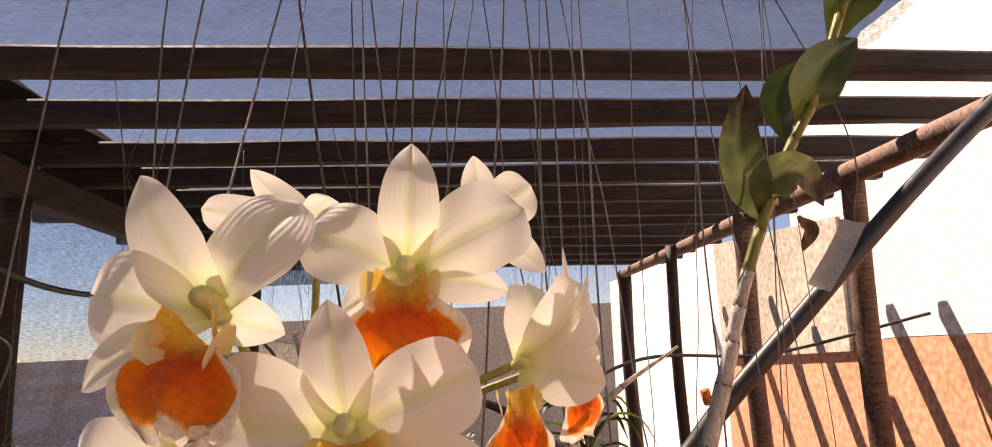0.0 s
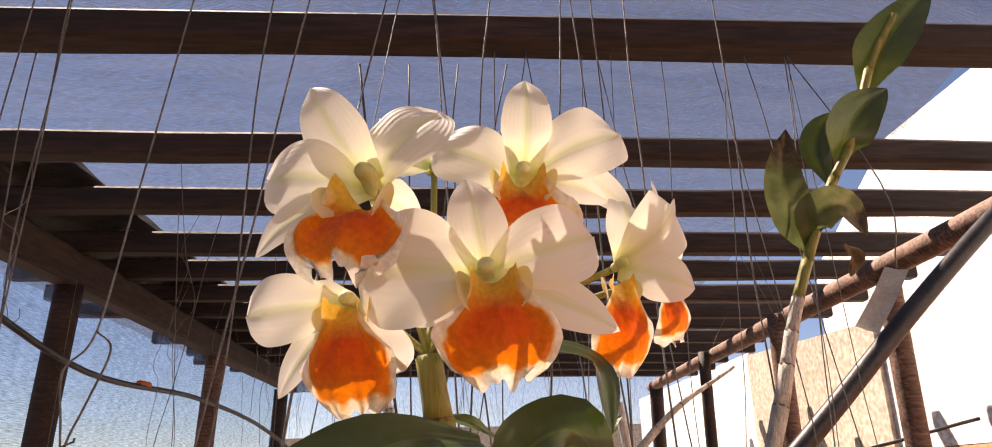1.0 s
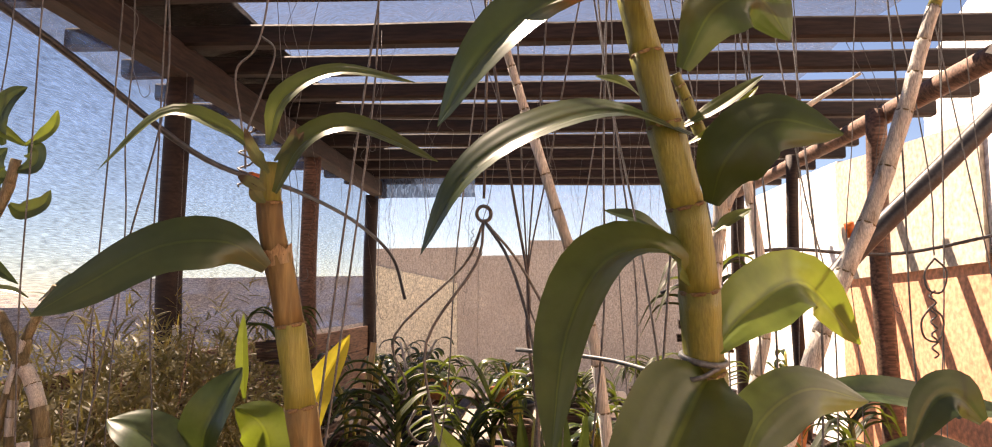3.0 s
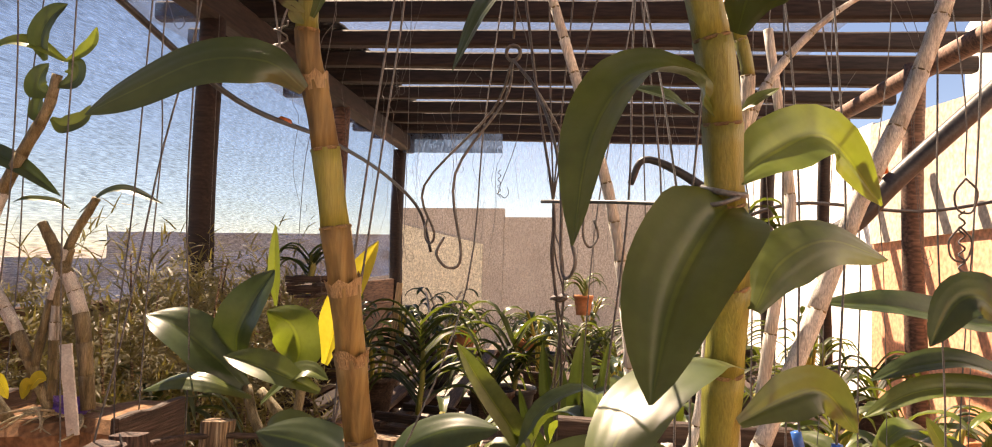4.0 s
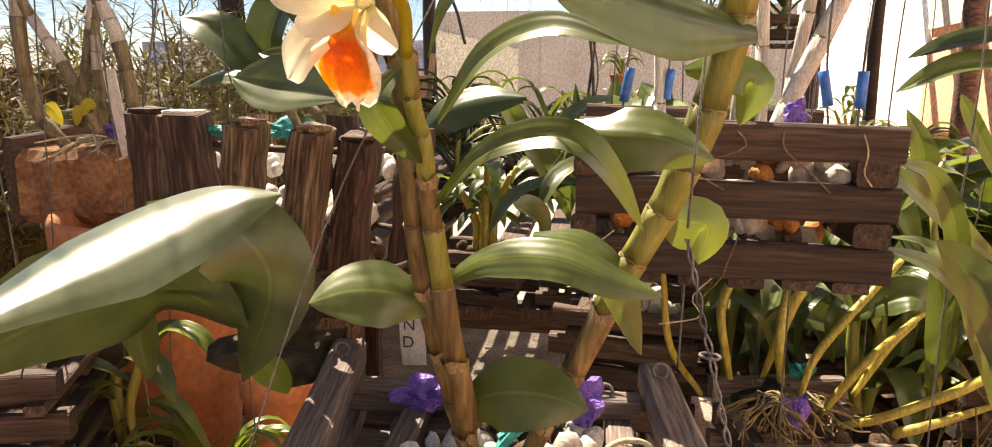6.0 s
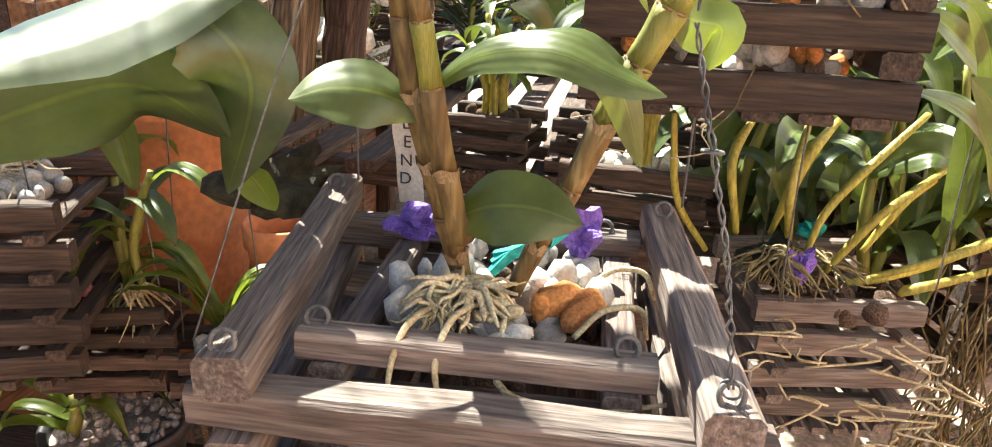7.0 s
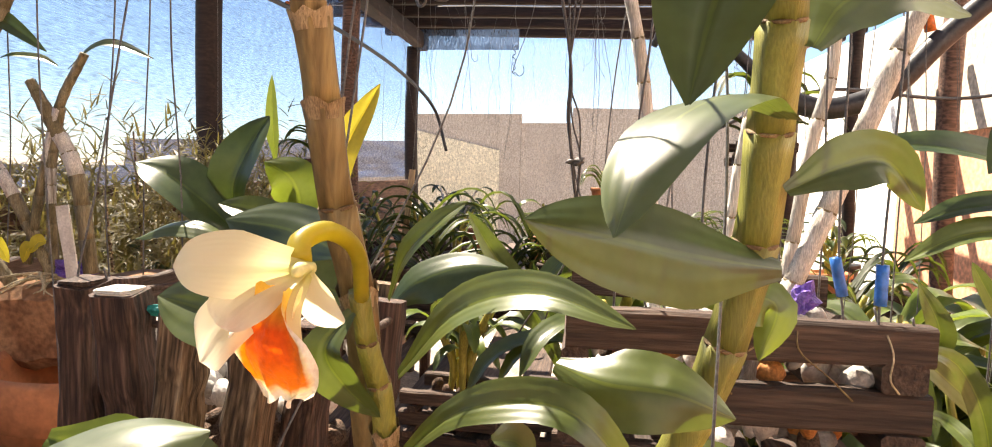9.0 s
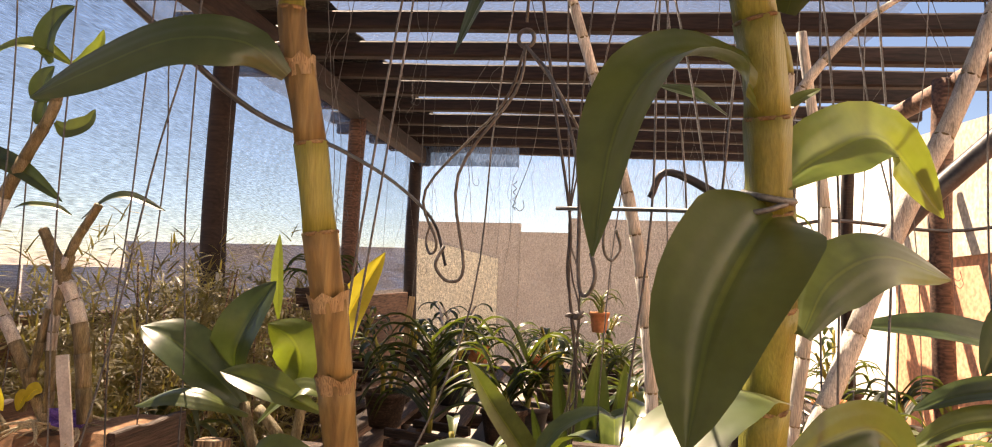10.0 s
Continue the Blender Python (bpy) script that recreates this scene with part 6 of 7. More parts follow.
for k in range(54):
    part("stone", pebble((r.uniform(0.145, 0.318), 0.513 + abs(r.gauss(0, 0.03)), r.choice([1.215, 1.228, 1.262, 1.27, 1.28])), r.uniform(0.009, 0.015), 300 + k), r.choice(["stone", "stone", "stone", "shard", "bark"]), pebbled)
stones(pebbled, (0.236, 0.6, 1.275), 0.085, 0.085, 50, 0.014, "stone", 9)
part("film", crumpled((0.285, 0.56, 1.303), 0.009, 0.009, 0.013, 6), "purple", pebbled, "crumpled purple film")
for x, y, tip in ((0.312, 0.498, 0.0), (0.302, 0.53, -0.012), (0.153, 0.525, 0.008), (0.19, 0.6, 0.006)):
    w = wire([(x + 0.02, y + 0.1, 2.255), (x + 0.012 + tip, y + 0.02, 1.5), (x + tip * 0.5, y, 1.36), (x, y, 1.3)], 0.0009)
    part("sleeve", tube([(x + tip * 0.1, y, 1.313), (x + tip * 0.6, y, 1.338)], 0.0038, 9, 4), "blue", w, "blue plastic tube sleeve")

# ---- log basket ----
logbasket = thing("log_basket", (-0.14, 0.58, 1.12), "basket of upright split logs with pebbles and moss below", "basket")
for k, (head, foot, wide) in enumerate(LOGS):
    x, y, z = head
    board("log", foot, head, wide, 0.032, ("darklog", "darklog", "log", "log", "darklog")[k], logbasket, 400 + k, up=(0, 1, 0), steps=9, rough=0.1)
    board("log_end", (x, y, z - 0.001), (x, y, z + 0.0025), wide * 0.86, 0.027, ("darklog", "label", "log", "log", "darklog")[k], logbasket, 440 + k, up=(0, 1, 0), label=("dark", "pale", "mossy", "mossy", "dark")[k] + " sawn end of a log")
for k, (x, y) in enumerate(((-0.27, 0.62), (-0.22, 0.69), (-0.13, 0.7), (-0.04, 0.66), (-0.02, 0.58))):
    board("log", (x * 0.95 - 0.01, y - 0.01, 1.15), (x, y, 1.285), 0.028, 0.026, "log" if k % 2 else "darklog", logbasket, 420 + k, up=(0, 1, 0), steps=8, rough=0.12)
for z in (1.272, 1.175):
    part("binding_wire", tube([(-0.27, 0.545, z), (-0.19, 0.52, z), (-0.1, 0.492, z), (-0.03, 0.51, z), (-0.015, 0.58, z), (-0.06, 0.66, z), (-0.14, 0.69, z), (-0.24, 0.67, z), (-0.27, 0.6, z), (-0.27, 0.545, z)], 0.003, 6, 40), "oldplank", logbasket)
stones(logbasket, (-0.14, 0.58, 1.25), 0.1, 0.065, 30, 0.011, "stone", 12)
stones(logbasket, (-0.14, 0.555, 1.215), 0.1, 0.04, 50, 0.014, "stone", 13)
stones(logbasket, (-0.14, 0.56, 1.17), 0.1, 0.05, 44, 0.014, "bark", 14, "bark_chip")
part("moss", crumpled((-0.137, 0.550, 1.084), 0.045, 0.045, 0.026, 15, 0.6), "moss", logbasket, "dark hanging root moss")
for x, y in ((-0.155, 0.51), (-0.085, 0.5), (-0.115, 0.52)):
    part("string", crumpled((x, y, 1.284), 0.014, 0.01, 0.008, int(-x * 100)), "teal", logbasket, "knotted teal string")
for x, y in ((-0.25, 0.54), (-0.045, 0.5)):
    wire([(x - 0.02, 0.7, 2.255), (x + 0.03, y + 0.08, 1.7), (x + 0.012, y + 0.01, 1.38), (x, y, 1.3)], 0.0009)

# ---- fibre planter with the old orchid ----
a, b, low = (Vector(p) for p in CLAY)
planter = thing("fibre_planter", ((a.x + b.x) / 2, 0.97, low.z), "block of brown tree-fern fibre used as a hanging planter", "planter")
board("block", (a.x - 0.02, 0.97, (b.z + low.z) / 2 - 0.012), (b.x, 0.97, (b.z + low.z) / 2), 0.16, b.z - low.z, "planter", planter, 501, steps=9, rough=0.05)
board("end_board", (b.x + 0.004, 0.885, (b.z + low.z) / 2), (b.x + 0.004, 1.05, (b.z + low.z) / 2), 0.012, b.z - low.z + 0.02, "oldplank", planter, 502)
board("end_board", (a.x - 0.024, 0.885, (b.z + low.z) / 2), (a.x - 0.024, 1.05, (b.z + low.z) / 2), 0.016, b.z - low.z + 0.02, "oldplank", planter, 503)
roots(leftplant, ((a.x + b.x) / 2, 0.93, b.z + 0.002), 0.1, 0.03, 30, 0.0022, 21)
part("film", crumpled(((a.x + b.x) / 2 + 0.02, 0.93, b.z + 0.012), 0.026, 0.02, 0.016, 22), "purple", planter, "crumpled purple film")
for x in (a.x, b.x - 0.01):
    wire([(x + 0.03, 0.95, 2.255), (x + 0.02, 0.95, 1.6), (x, 0.96, b.z - 0.01)], 0.0011, hook=False)
s0, s1 = (Vector(p) for p in STAKE_TAG)
stake = thing("name_tag", s1, "long faded plastic name tag standing in the planter", "name tag", "name tags")
board("plate", s1 - Vector((0, 0, 0.02)), s0, 0.018, 0.003, "label", stake, 1, up=(0, 1, 0))

# ---- lower baskets and pots ----
lb1 = basket((-0.487, 0.585, 1.05), 0.19, 0.19, 9, 0.02, "weathered slatted basket with white stones and dry roots", "oldplank", turn=20, seed=3)
stones(lb1, (-0.487, 0.585, 1.038), 0.08, 0.065, 40, 0.015, "stone", 31)
roots(lb1, (-0.475, 0.585, 1.052), 0.09, 0.01, 22, 0.0016, 32)
lb2 = basket((-0.42, 0.675, 0.885), 0.12, 0.11, 7, 0.0145, "dark slatted basket with a small green orchid", turn=16, seed=4)
stones(lb2, (-0.42, 0.675, 0.87), 0.042, 0.045, 34, 0.014, "bark", 33, "bark_chip")
part("film", crumpled((-0.455, 0.65, 0.897), 0.02, 0.014, 0.014, 34), "pink", lb2, "crumpled pink film")
roots(lb2, (-0.385, 0.66, 0.892), 0.05, 0.05, 40, 0.0015, 35)
young = clump((-0.405, 0.675, 0.88), 4, 0.15, (0, -0.2), 2, 0.1, 0.026, 36, "young orchid with thin upright canes", "cane", "leaf", radius=0.0045)


def pot(where, radius, height, label, mat="clay", fill="bark"):
    """A turned pot with a rolled rim and soil inside."""
    c = Vector(where)
    p = thing("plant_pot", c, label, "plant pot", "plant pots")
    profile = [(0.72, 0), (0.86, 0.45), (0.97, 0.84), (1.06, 0.85), (1.07, 0.98), (1.03, 1.0), (0.95, 0.98), (0.93, 0.85), (0.9, 0.6)]
    bm, rows, n = bmesh.new(), [], 32
    for q, h in profile:
        rows.append([bm.verts.new(c + Vector((radius * q * math.cos(t), radius * q * math.sin(t), height * h))) for t in (math.tau * k / n for k in range(n))])
    for u, v in zip(rows, rows[1:]):
        for k in range(n):
            bm.faces.new((u[k], u[(k + 1) % n], v[(k + 1) % n], v[k]))
    bm.faces.new(rows[0][::-1])
    part("shell", bm, mat, p)
    bm = bmesh.new()
    bmesh.ops.create_circle(bm, cap_ends=True, segments=n, radius=radius * 0.93)
    bmesh.ops.translate(bm, verts=bm.verts, vec=c + Vector((0, 0, height * 0.84)))
    part("soil", bm, fill, p)
    return p


bench = thing("bench", (0.2, 2.8, 0.0), "low slatted timber bench under the orchids", "bench")
for x in (-0.8, 0.2, 1.2):
    for y in (1.25, 2.8, 4.3):
        board("leg", (x, y, 0.0), (x, y, 0.86), 0.06, 0.06, "oldplank", bench, int(x * 10 + y), up=(0, 1, 0))
for y in (1.25, 2.8, 4.3):
    board("bearer", (-0.86, y, 0.885), (1.26, y, 0.885), 0.05, 0.05, "oldplank", bench, int(y * 10))
for k in range(20):
    board("slat", (-0.84 + 0.11 * k, 1.15, 0.922), (-0.84 + 0.11 * k, 4.45, 0.922), 0.06, 0.022, "oldplank", bench, 600 + k)
shelf = thing("shelf", (-0.2, 0.85, 0.0), "low board shelf carrying pots under the hanging baskets", "shelf")
for k in range(5):
    board("board", (-0.95, 0.76 + 0.1 * k, 0.7), (-0.02, 0.76 + 0.1 * k, 0.7), 0.085, 0.024, "oldplank", shelf, 620 + k)
for x in (-0.9, -0.08):
    for y in (0.78, 1.1):
        board("leg", (x, y, 0.0), (x, y, 0.688), 0.05, 0.05, "oldplank", shelf, 630 + int(x * 10 + y * 3), up=(0, 1, 0))

low_shelf = thing("shelf", (-0.43, 0.64, 0.0), "narrow low board shelf carrying the gravel pot", "shelf")
for k in range(2):
    board("board", (-0.9, 0.6 + 0.1 * k, 0.607), (-0.1, 0.6 + 0.1 * k, 0.607), 0.09, 0.024, "oldplank", low_shelf, 640 + k)
for x in (-0.85, -0.15):
    board("leg", (x, 0.65, 0.0), (x, 0.65, 0.595), 0.05, 0.05, "oldplank", low_shelf, 645 + int(x * 10), up=(0, 1, 0))

pot((-0.49, 0.9, 0.712), 0.128, 0.42, "large terracotta pot on the shelf")
pot((-0.285, 0.84, 0.712), 0.05, 0.22, "small open terracotta pot on the shelf")
gp = pot((-0.43, 0.655, 0.62), 0.085, 0.1, "dark pot topped with pale gravel", "rubber", "gravel")
stones(gp, (-0.43, 0.655, 0.713), 0.075, 0.075, 120, 0.007, "gravel", 41, "gravel_stone")
fern = vanda((-0.47, 0.62, 0.71), 0.05, 5, 0.13, 20, 42, "small green orchid in the gravel pot", "freshleaf", 0.022)
sb = basket((-0.3, 0.7, 0.82), 0.085, 0.09, 5, 0.016, "small slatted basket with a grassy orchid", turn=20, seed=6)
stones(sb, (-0.3, 0.7, 0.807), 0.033, 0.033, 24, 0.012, "stone", 43)
vanda((-0.295, 0.69, 0.812), 0.06, 17, 0.16, 15, 44, "small grassy orchid with narrow bright leaves", "freshleaf", 0.011, arch=1.35)

# broad leaves crowding behind the yellow canes
r = random.Random(77)
for k in range(64):
    b = Vector((r.uniform(0.26, 0.72), r.uniform(0.8, 1.02), r.uniform(0.9, 1.06)))
    a, reach = r.uniform(0, math.tau), r.uniform(0.12, 0.2)
    d = Vector((math.cos(a), math.sin(a) * 0.6 - 0.25, 0))
    pts = [b, b + d * reach * 0.3 + Vector((0, 0, reach * 0.42)), b + d * reach * 0.75 + Vector((0, 0, reach * 0.5)), b + d * reach + Vector((0, 0, reach * r.uniform(0.15, 0.5)))]
    part("leaf", blade(pts, r.uniform(0.028, 0.042), (d.x * -0.4, -0.7, 0.7), None, 0.3, 0.02, 10, 6, k), r.choice(["leaf", "leaf", "freshleaf", "darkleaf"]), rightplant)
for k in range(7):
    x, y = r.uniform(0.28, 0.62), r.uniform(0.74, 0.86)
    part("cane", tube([(x, y, 0.9), (x + r.uniform(-0.03, 0.03), y, 1.05), (x + r.uniform(-0.05, 0.06), y + 0.02, 1.2)], [0.004, 0.0075, 0.006, 0.003], 9, 16), r.choice(["yellowcane", "cane"]), rightplant)

rb = basket((0.357, 0.69, 1.003), 0.128, 0.17, 8, 0.0165, "weathered slatted basket overgrown with dry roots", "plank", turn=9, seed=7)
stones(rb, (0.375, 0.67, 0.99), 0.055, 0.07, 30, 0.014, "bark", 51, "bark_chip")
roots(rb, (0.35, 0.67, 1.015), 0.06, 0.02, 60, 0.0013, 52, "dryroot")
roots(rb, (0.31, 0.63, 1.03), 0.045, 0.03, 90, 0.0013, 53, "dryroot")
part("moss", crumpled((0.318, 0.645, 1.018), 0.032, 0.035, 0.018, 54, 0.6), "moss", rb, "dark root moss")
part("film", crumpled((0.327, 0.62, 1.025), 0.012, 0.01, 0.02, 55), "purple", rb, "crumpled purple film")
part("string", crumpled((0.36, 0.72, 1.03), 0.012, 0.01, 0.012, 56), "teal", rb, "knotted teal string")
for x, y in ((0.31, 0.6), (0.44, 0.61), (0.32, 0.75), (0.43, 0.75)):
    wire([(x + 0.02, y + 0.1, 2.255), (x, y + 0.02, 1.5), (x, y, 1.0)], 0.0009, hook=False)
for k in range(26):
    rr = random.Random(900 + k)
    x, y, z = rr.uniform(0.3, 0.45), 0.562, rr.uniform(0.88, 1.0)
    part("root", tube([(x, y + 0.004, z), (x + rr.uniform(-0.02, 0.02), y, z - rr.uniform(-0.005, 0.012)), (x + rr.uniform(-0.035, 0.035), y - 0.003, z - rr.uniform(0.0, 0.02)), (x + rr.uniform(-0.05, 0.05), y, z - rr.uniform(0.0, 0.035))], 0.0011, 5, 12), "root", rb)
hangroots = thing("root_mass", (0.5, 0.66, 0.72), "hanging curtain of dry golden roots", "roots")
r = random.Random(61)
for k in range(110):
    x, y, z = r.uniform(0.48, 0.64), r.uniform(0.62, 0.72), r.uniform(0.93, 1.04)
    part("root", tube([(x, y, z), (x + r.uniform(-0.03, 0.03), y + r.uniform(-0.02, 0.02), z - 0.06), (x + r.uniform(-0.04, 0.04), y, z - 0.13), (x + r.uniform(-0.06, 0.06), y, z - r.uniform(0.16, 0.3))], 0.001, 5, 12), r.choice(["dryroot", "papery"]), hangroots)
mb = basket((0.19, 0.86, 1.06), 0.15, 0.15, 7, 0.018, "dark slatted basket behind the crate", turn=-6, seed=8)
stones(mb, (0.19, 0.86, 1.045), 0.055, 0.055, 24, 0.014, "stone", 57)
mb2 = basket((0.62, 0.86, 1.02), 0.2, 0.2, 8, 0.018, "dark slatted basket with a leafy orchid", turn=12, seed=9)
stones(mb2, (0.62, 0.86, 1.0), 0.07, 0.07, 24, 0.014, "bark", 58, "bark_chip")
for c, h in (((0.19, 0.86), 1.06), ((0.62, 0.86), 1.02), ((-0.487, 0.585), 1.05), ((-0.42, 0.675), 0.885), ((-0.3, 0.7), 0.82)):
    for s in (-1, 1):
        wire([(c[0], c[1] + 0.05, 2.255), (c[0] + s * 0.03, c[1], 1.5), (c[0] + s * 0.058, c[1], h - 0.01)], 0.0009, hook=False)
clump((0.19, 0.86, 1.05), 9, 0.24, (0.1, -0.2), 3, 0.15, 0.03, 71, "leafy orchid with yellow-green canes", bare=0.35)
clump((0.62, 0.86, 1.01), 8, 0.24, (-0.2, -0.3), 4, 0.16, 0.034, 72, "leafy orchid with arching leaves")

for k, (x, y) in enumerate(((-0.06, 1.2), (0.13, 1.22), (0.32, 1.2), (0.52, 1.22), (0.72, 1.2))):
    nb = basket((x, y, 1.03), 0.14, 0.12, 5, 0.0175, "dark slatted basket at the front of the bench", seed=60 + k, turn=-8 + 5 * k)
    stones(nb, (x, y, 1.015), 0.05, 0.045, 14, 0.014, "bark", 160 + k, "bark_chip")
    if k != 1:
        clump((x, y, 1.01), 7, 0.16 if k == 0 else 0.22, (0.0, -0.25), 4, 0.11, 0.022, 170 + k, "leafy orchid with yellow-green canes at the front of the bench", bare=0.3)
for k in range(7):
    rr = random.Random(800 + k)
    x, z = rr.uniform(0.13, 0.33), rr.choice([1.3, 1.26, 1.22, 1.19])
    part("root", tube([(x, 0.497, z), (x + rr.uniform(-0.02, 0.02), 0.487, z - 0.015), (x + rr.uniform(-0.03, 0.03), 0.489, z - 0.03), (x + rr.uniform(-0.04, 0.04), 0.492, z - rr.uniform(0.035, 0.05))], 0.0006, 5, 10), rr.choice(["root", "papery"]), pebbled)

for k, (x, y, z) in enumerate(((0.36, 0.98, 1.0), (0.52, 1.02, 1.02), (0.7, 1.0, 1.0))):
    fb = basket((x, y, z), 0.13, 0.13, 5, 0.017, "dark slatted basket hanging behind the root-grown basket", seed=75 + k, turn=9 * k - 6)
    stones(fb, (x, y, z - 0.015), 0.045, 0.045, 12, 0.014, "bark", 180 + k, "bark_chip")
    clump((x, y, z - 0.015), 7, 0.2, (-0.05, -0.35), 4, 0.17, 0.042, 190 + k, "broad-leaved cane orchid with yellow canes", bare=0.15, radius=0.005)
    for s in (-1, 1):
        wire([(x, y + 0.03, 2.255), (x + s * 0.03, y, 1.6), (x + s * 0.055, y, z - 0.01)], 0.0007, hook=False)

# label with part of its writing readable
dt = thing("name_tag", (0.015, 0.53, 1.09), "faded white name tag tied behind the crate", "name tag", "name tags")
board("plate", (-0.012, 0.535, 1.085), (-0.018, 0.535, 1.165), 0.022, 0.0015, "label", dt, 1, up=(0, 1, 0))
for k, letter in enumerate("DEND"):
    cu = bpy.data.curves.new("letter", "FONT")
    cu.body, cu.size, cu.extrude = letter, 0.0145, 0.0002
    cu.align_x = "CENTER"
    ob = new("letter", cu)
    me = bpy.data.meshes.new_from_object(ob)
    bpy.data.objects.remove(ob)
    me.materials.append(M["ink"])
    ob = new("letter", me)
    ob.parent = dt
    ob.matrix_basis = pose(-0.0165 - 0.015 + 0.0009 * (3 - k) + (-0.0), 0.534 - 0.53 - 0.0012, 1.148 - 1.09 - 0.0155 * k, 90, 0, 0)

# ---- strap-leaved orchids on the bench ----
r = random.Random(5)
spots = [(-0.27, 1.95), (-0.035, 2.3)]
for j in range(7):
    for k in range(6):
        x, y = -0.78 + 0.37 * k + r.uniform(-0.1, 0.1), 1.42 + 0.44 * j + r.uniform(-0.12, 0.12)
        if y > 2.15 or not -0.6 < x < 0.25:
            spots.append((x, y))
for k, (x, y) in enumerate(spots):
    if k % 3 == 0:
        basket((x, y, 1.035), 0.15, 0.15, 5, 0.0165, "dark slatted basket standing on the bench", seed=100 + k, turn=r.uniform(-20, 20))
    else:
        pot((x, y, 0.934), 0.07, 0.115, "small clay pot standing on the bench", r.choice(["clay", "oldplank", "rubber"]))
    kind = r.random()
    if k == 0:
        vanda((x, y, 1.02), 0.26, 30, 0.23, 4, 700, "tall strap-leaved orchid with a dense fan of arching leaves", width=0.022, arch=0.85)
    elif k == 1:
        vanda((x, y, 1.02), 0.19, 18, 0.24, -6, 701, "strap-leaved orchid with an open fan of arching leaves", width=0.022, arch=1.15)
    elif kind < 0.6:
        vanda((x, y, 1.02), r.uniform(0.07, 0.15), 16, r.uniform(0.17, 0.24), r.uniform(-30, 30), 700 + k, "strap-leaved orchid with arching leaves in two ranks", width=0.019, arch=r.uniform(0.5, 0.95))
    else:
        clump((x, y, 1.02), 4, r.uniform(0.16, 0.28), (0, 0), 4, 0.1, 0.024, 700 + k, "leafy cane orchid on the bench", r.choice(["cane", "yellowcane", "drycane"]), r.choice(["leaf", "darkleaf"]))

# an upright-leaved orchid at the bench's front
upright = thing("broad_leaved_orchid", (0.14, 1.25, 1.02), "orchid with stiff dark upright leaves in a slatted basket", "orchid")
for x0, x1, z1, w, dy, f in ((0.135, 0.088, 1.315, 0.034, 0.0, -0.5), (0.14, 0.112, 1.3, 0.038, 0.03, 0.4), (0.145, 0.157, 1.335, 0.05, 0.0, 0.15), (0.15, 0.2, 1.322, 0.03, -0.02, 0.5), (0.15, 0.235, 1.25, 0.028, 0.02, 0.6), (0.13, 0.05, 1.24, 0.026, -0.02, -0.6)):
    part("leaf", blade([(x0, 1.25, 1.03), (x0 * 0.7 + x1 * 0.3, 1.25 + dy * 0.5, 1.12), (x0 * 0.25 + x1 * 0.75, 1.25 + dy, 1.03 + (z1 - 1.03) * 0.7), (x1, 1.25 + dy * 1.3, z1)], w, (f, -0.9, 0.1), fold=0.4, n=12, across=6), "darkleaf", upright)
part("leaf", blade([(0.12, 1.22, 1.03), (0.06, 1.16, 1.16), (0.0, 1.12, 1.255), (-0.041, 1.1, 1.325)], 0.042, (0.5, -0.85, 0.1), fold=0.5, n=12), "leaf", upright)

# ---- shrubs outside the net and beside it ----
r = random.Random(8)
blades = []
for k in range(1500):
    p = Vector((r.uniform(-1.02, -0.64), r.uniform(1.1, 2.3), r.uniform(0.75, 1.28) + 0.16 * r.random() ** 3))
    a, L = r.uniform(0, math.tau), r.uniform(0.1, 0.22)
    d = Vector((math.cos(a) * 0.6, math.sin(a) * 0.6, r.uniform(0.2, 0.9))) * L
    blades.append(([p, p + d * 0.5, p + d], 0.0025))
    for i in range(14):
        q = p + d * (i + 1) / 14
        s = Vector((r.uniform(-1, 1), r.uniform(-1, 1), r.uniform(-0.2, 0.9))).normalized() * L * 0.24
        blades.append(([q, q + s * 0.5 + Vector((0, 0, 0.003)), q + s], r.uniform(0.002, 0.0055)))
ribbon_stuff("feathery_shrub", blades, "grass", "feathery olive shrub growing along the side net", "shrub")
shrubstems = thing("shrub", (-0.85, 1.7, 0.0), "woody stems of the shrub beside the side net", "shrub")
for k in range(26):
    x, y = r.uniform(-1.0, -0.68), r.uniform(1.2, 2.25)
    part("stem", tube([(x, y, 0), (x + r.uniform(-0.05, 0.05), y, 0.7), (x + r.uniform(-0.1, 0.1), y + r.uniform(-0.1, 0.1), r.uniform(1.1, 1.45))], [0.008, 0.005, 0.002], 6, 10), "log", shrubstems)

# ---- hanging wires ----
r = random.Random(21)
for k in range(58):
    y = r.choice(PURLINS[13:20] if k % 6 else PURLINS[9:13])
    x = r.uniform(-0.9, 1.25)
    end = r.uniform(1.35, 2.0)
    bend = [(x + r.uniform(-0.02, 0.02), y + r.uniform(-0.02, 0.02), 2.27 + (end - 2.27) * s) for s in (0.3, 0.45, 0.55, 0.8)]
    wire([(x, y, 2.27), *bend, (x + r.uniform(-0.04, 0.04), y, end)], r.choice([0.0006, 0.0007, 0.0009]), r.choice(["wire", "wire", "darkwire"]), hook=k % 2 == 0, coil=k % 9 == 0)

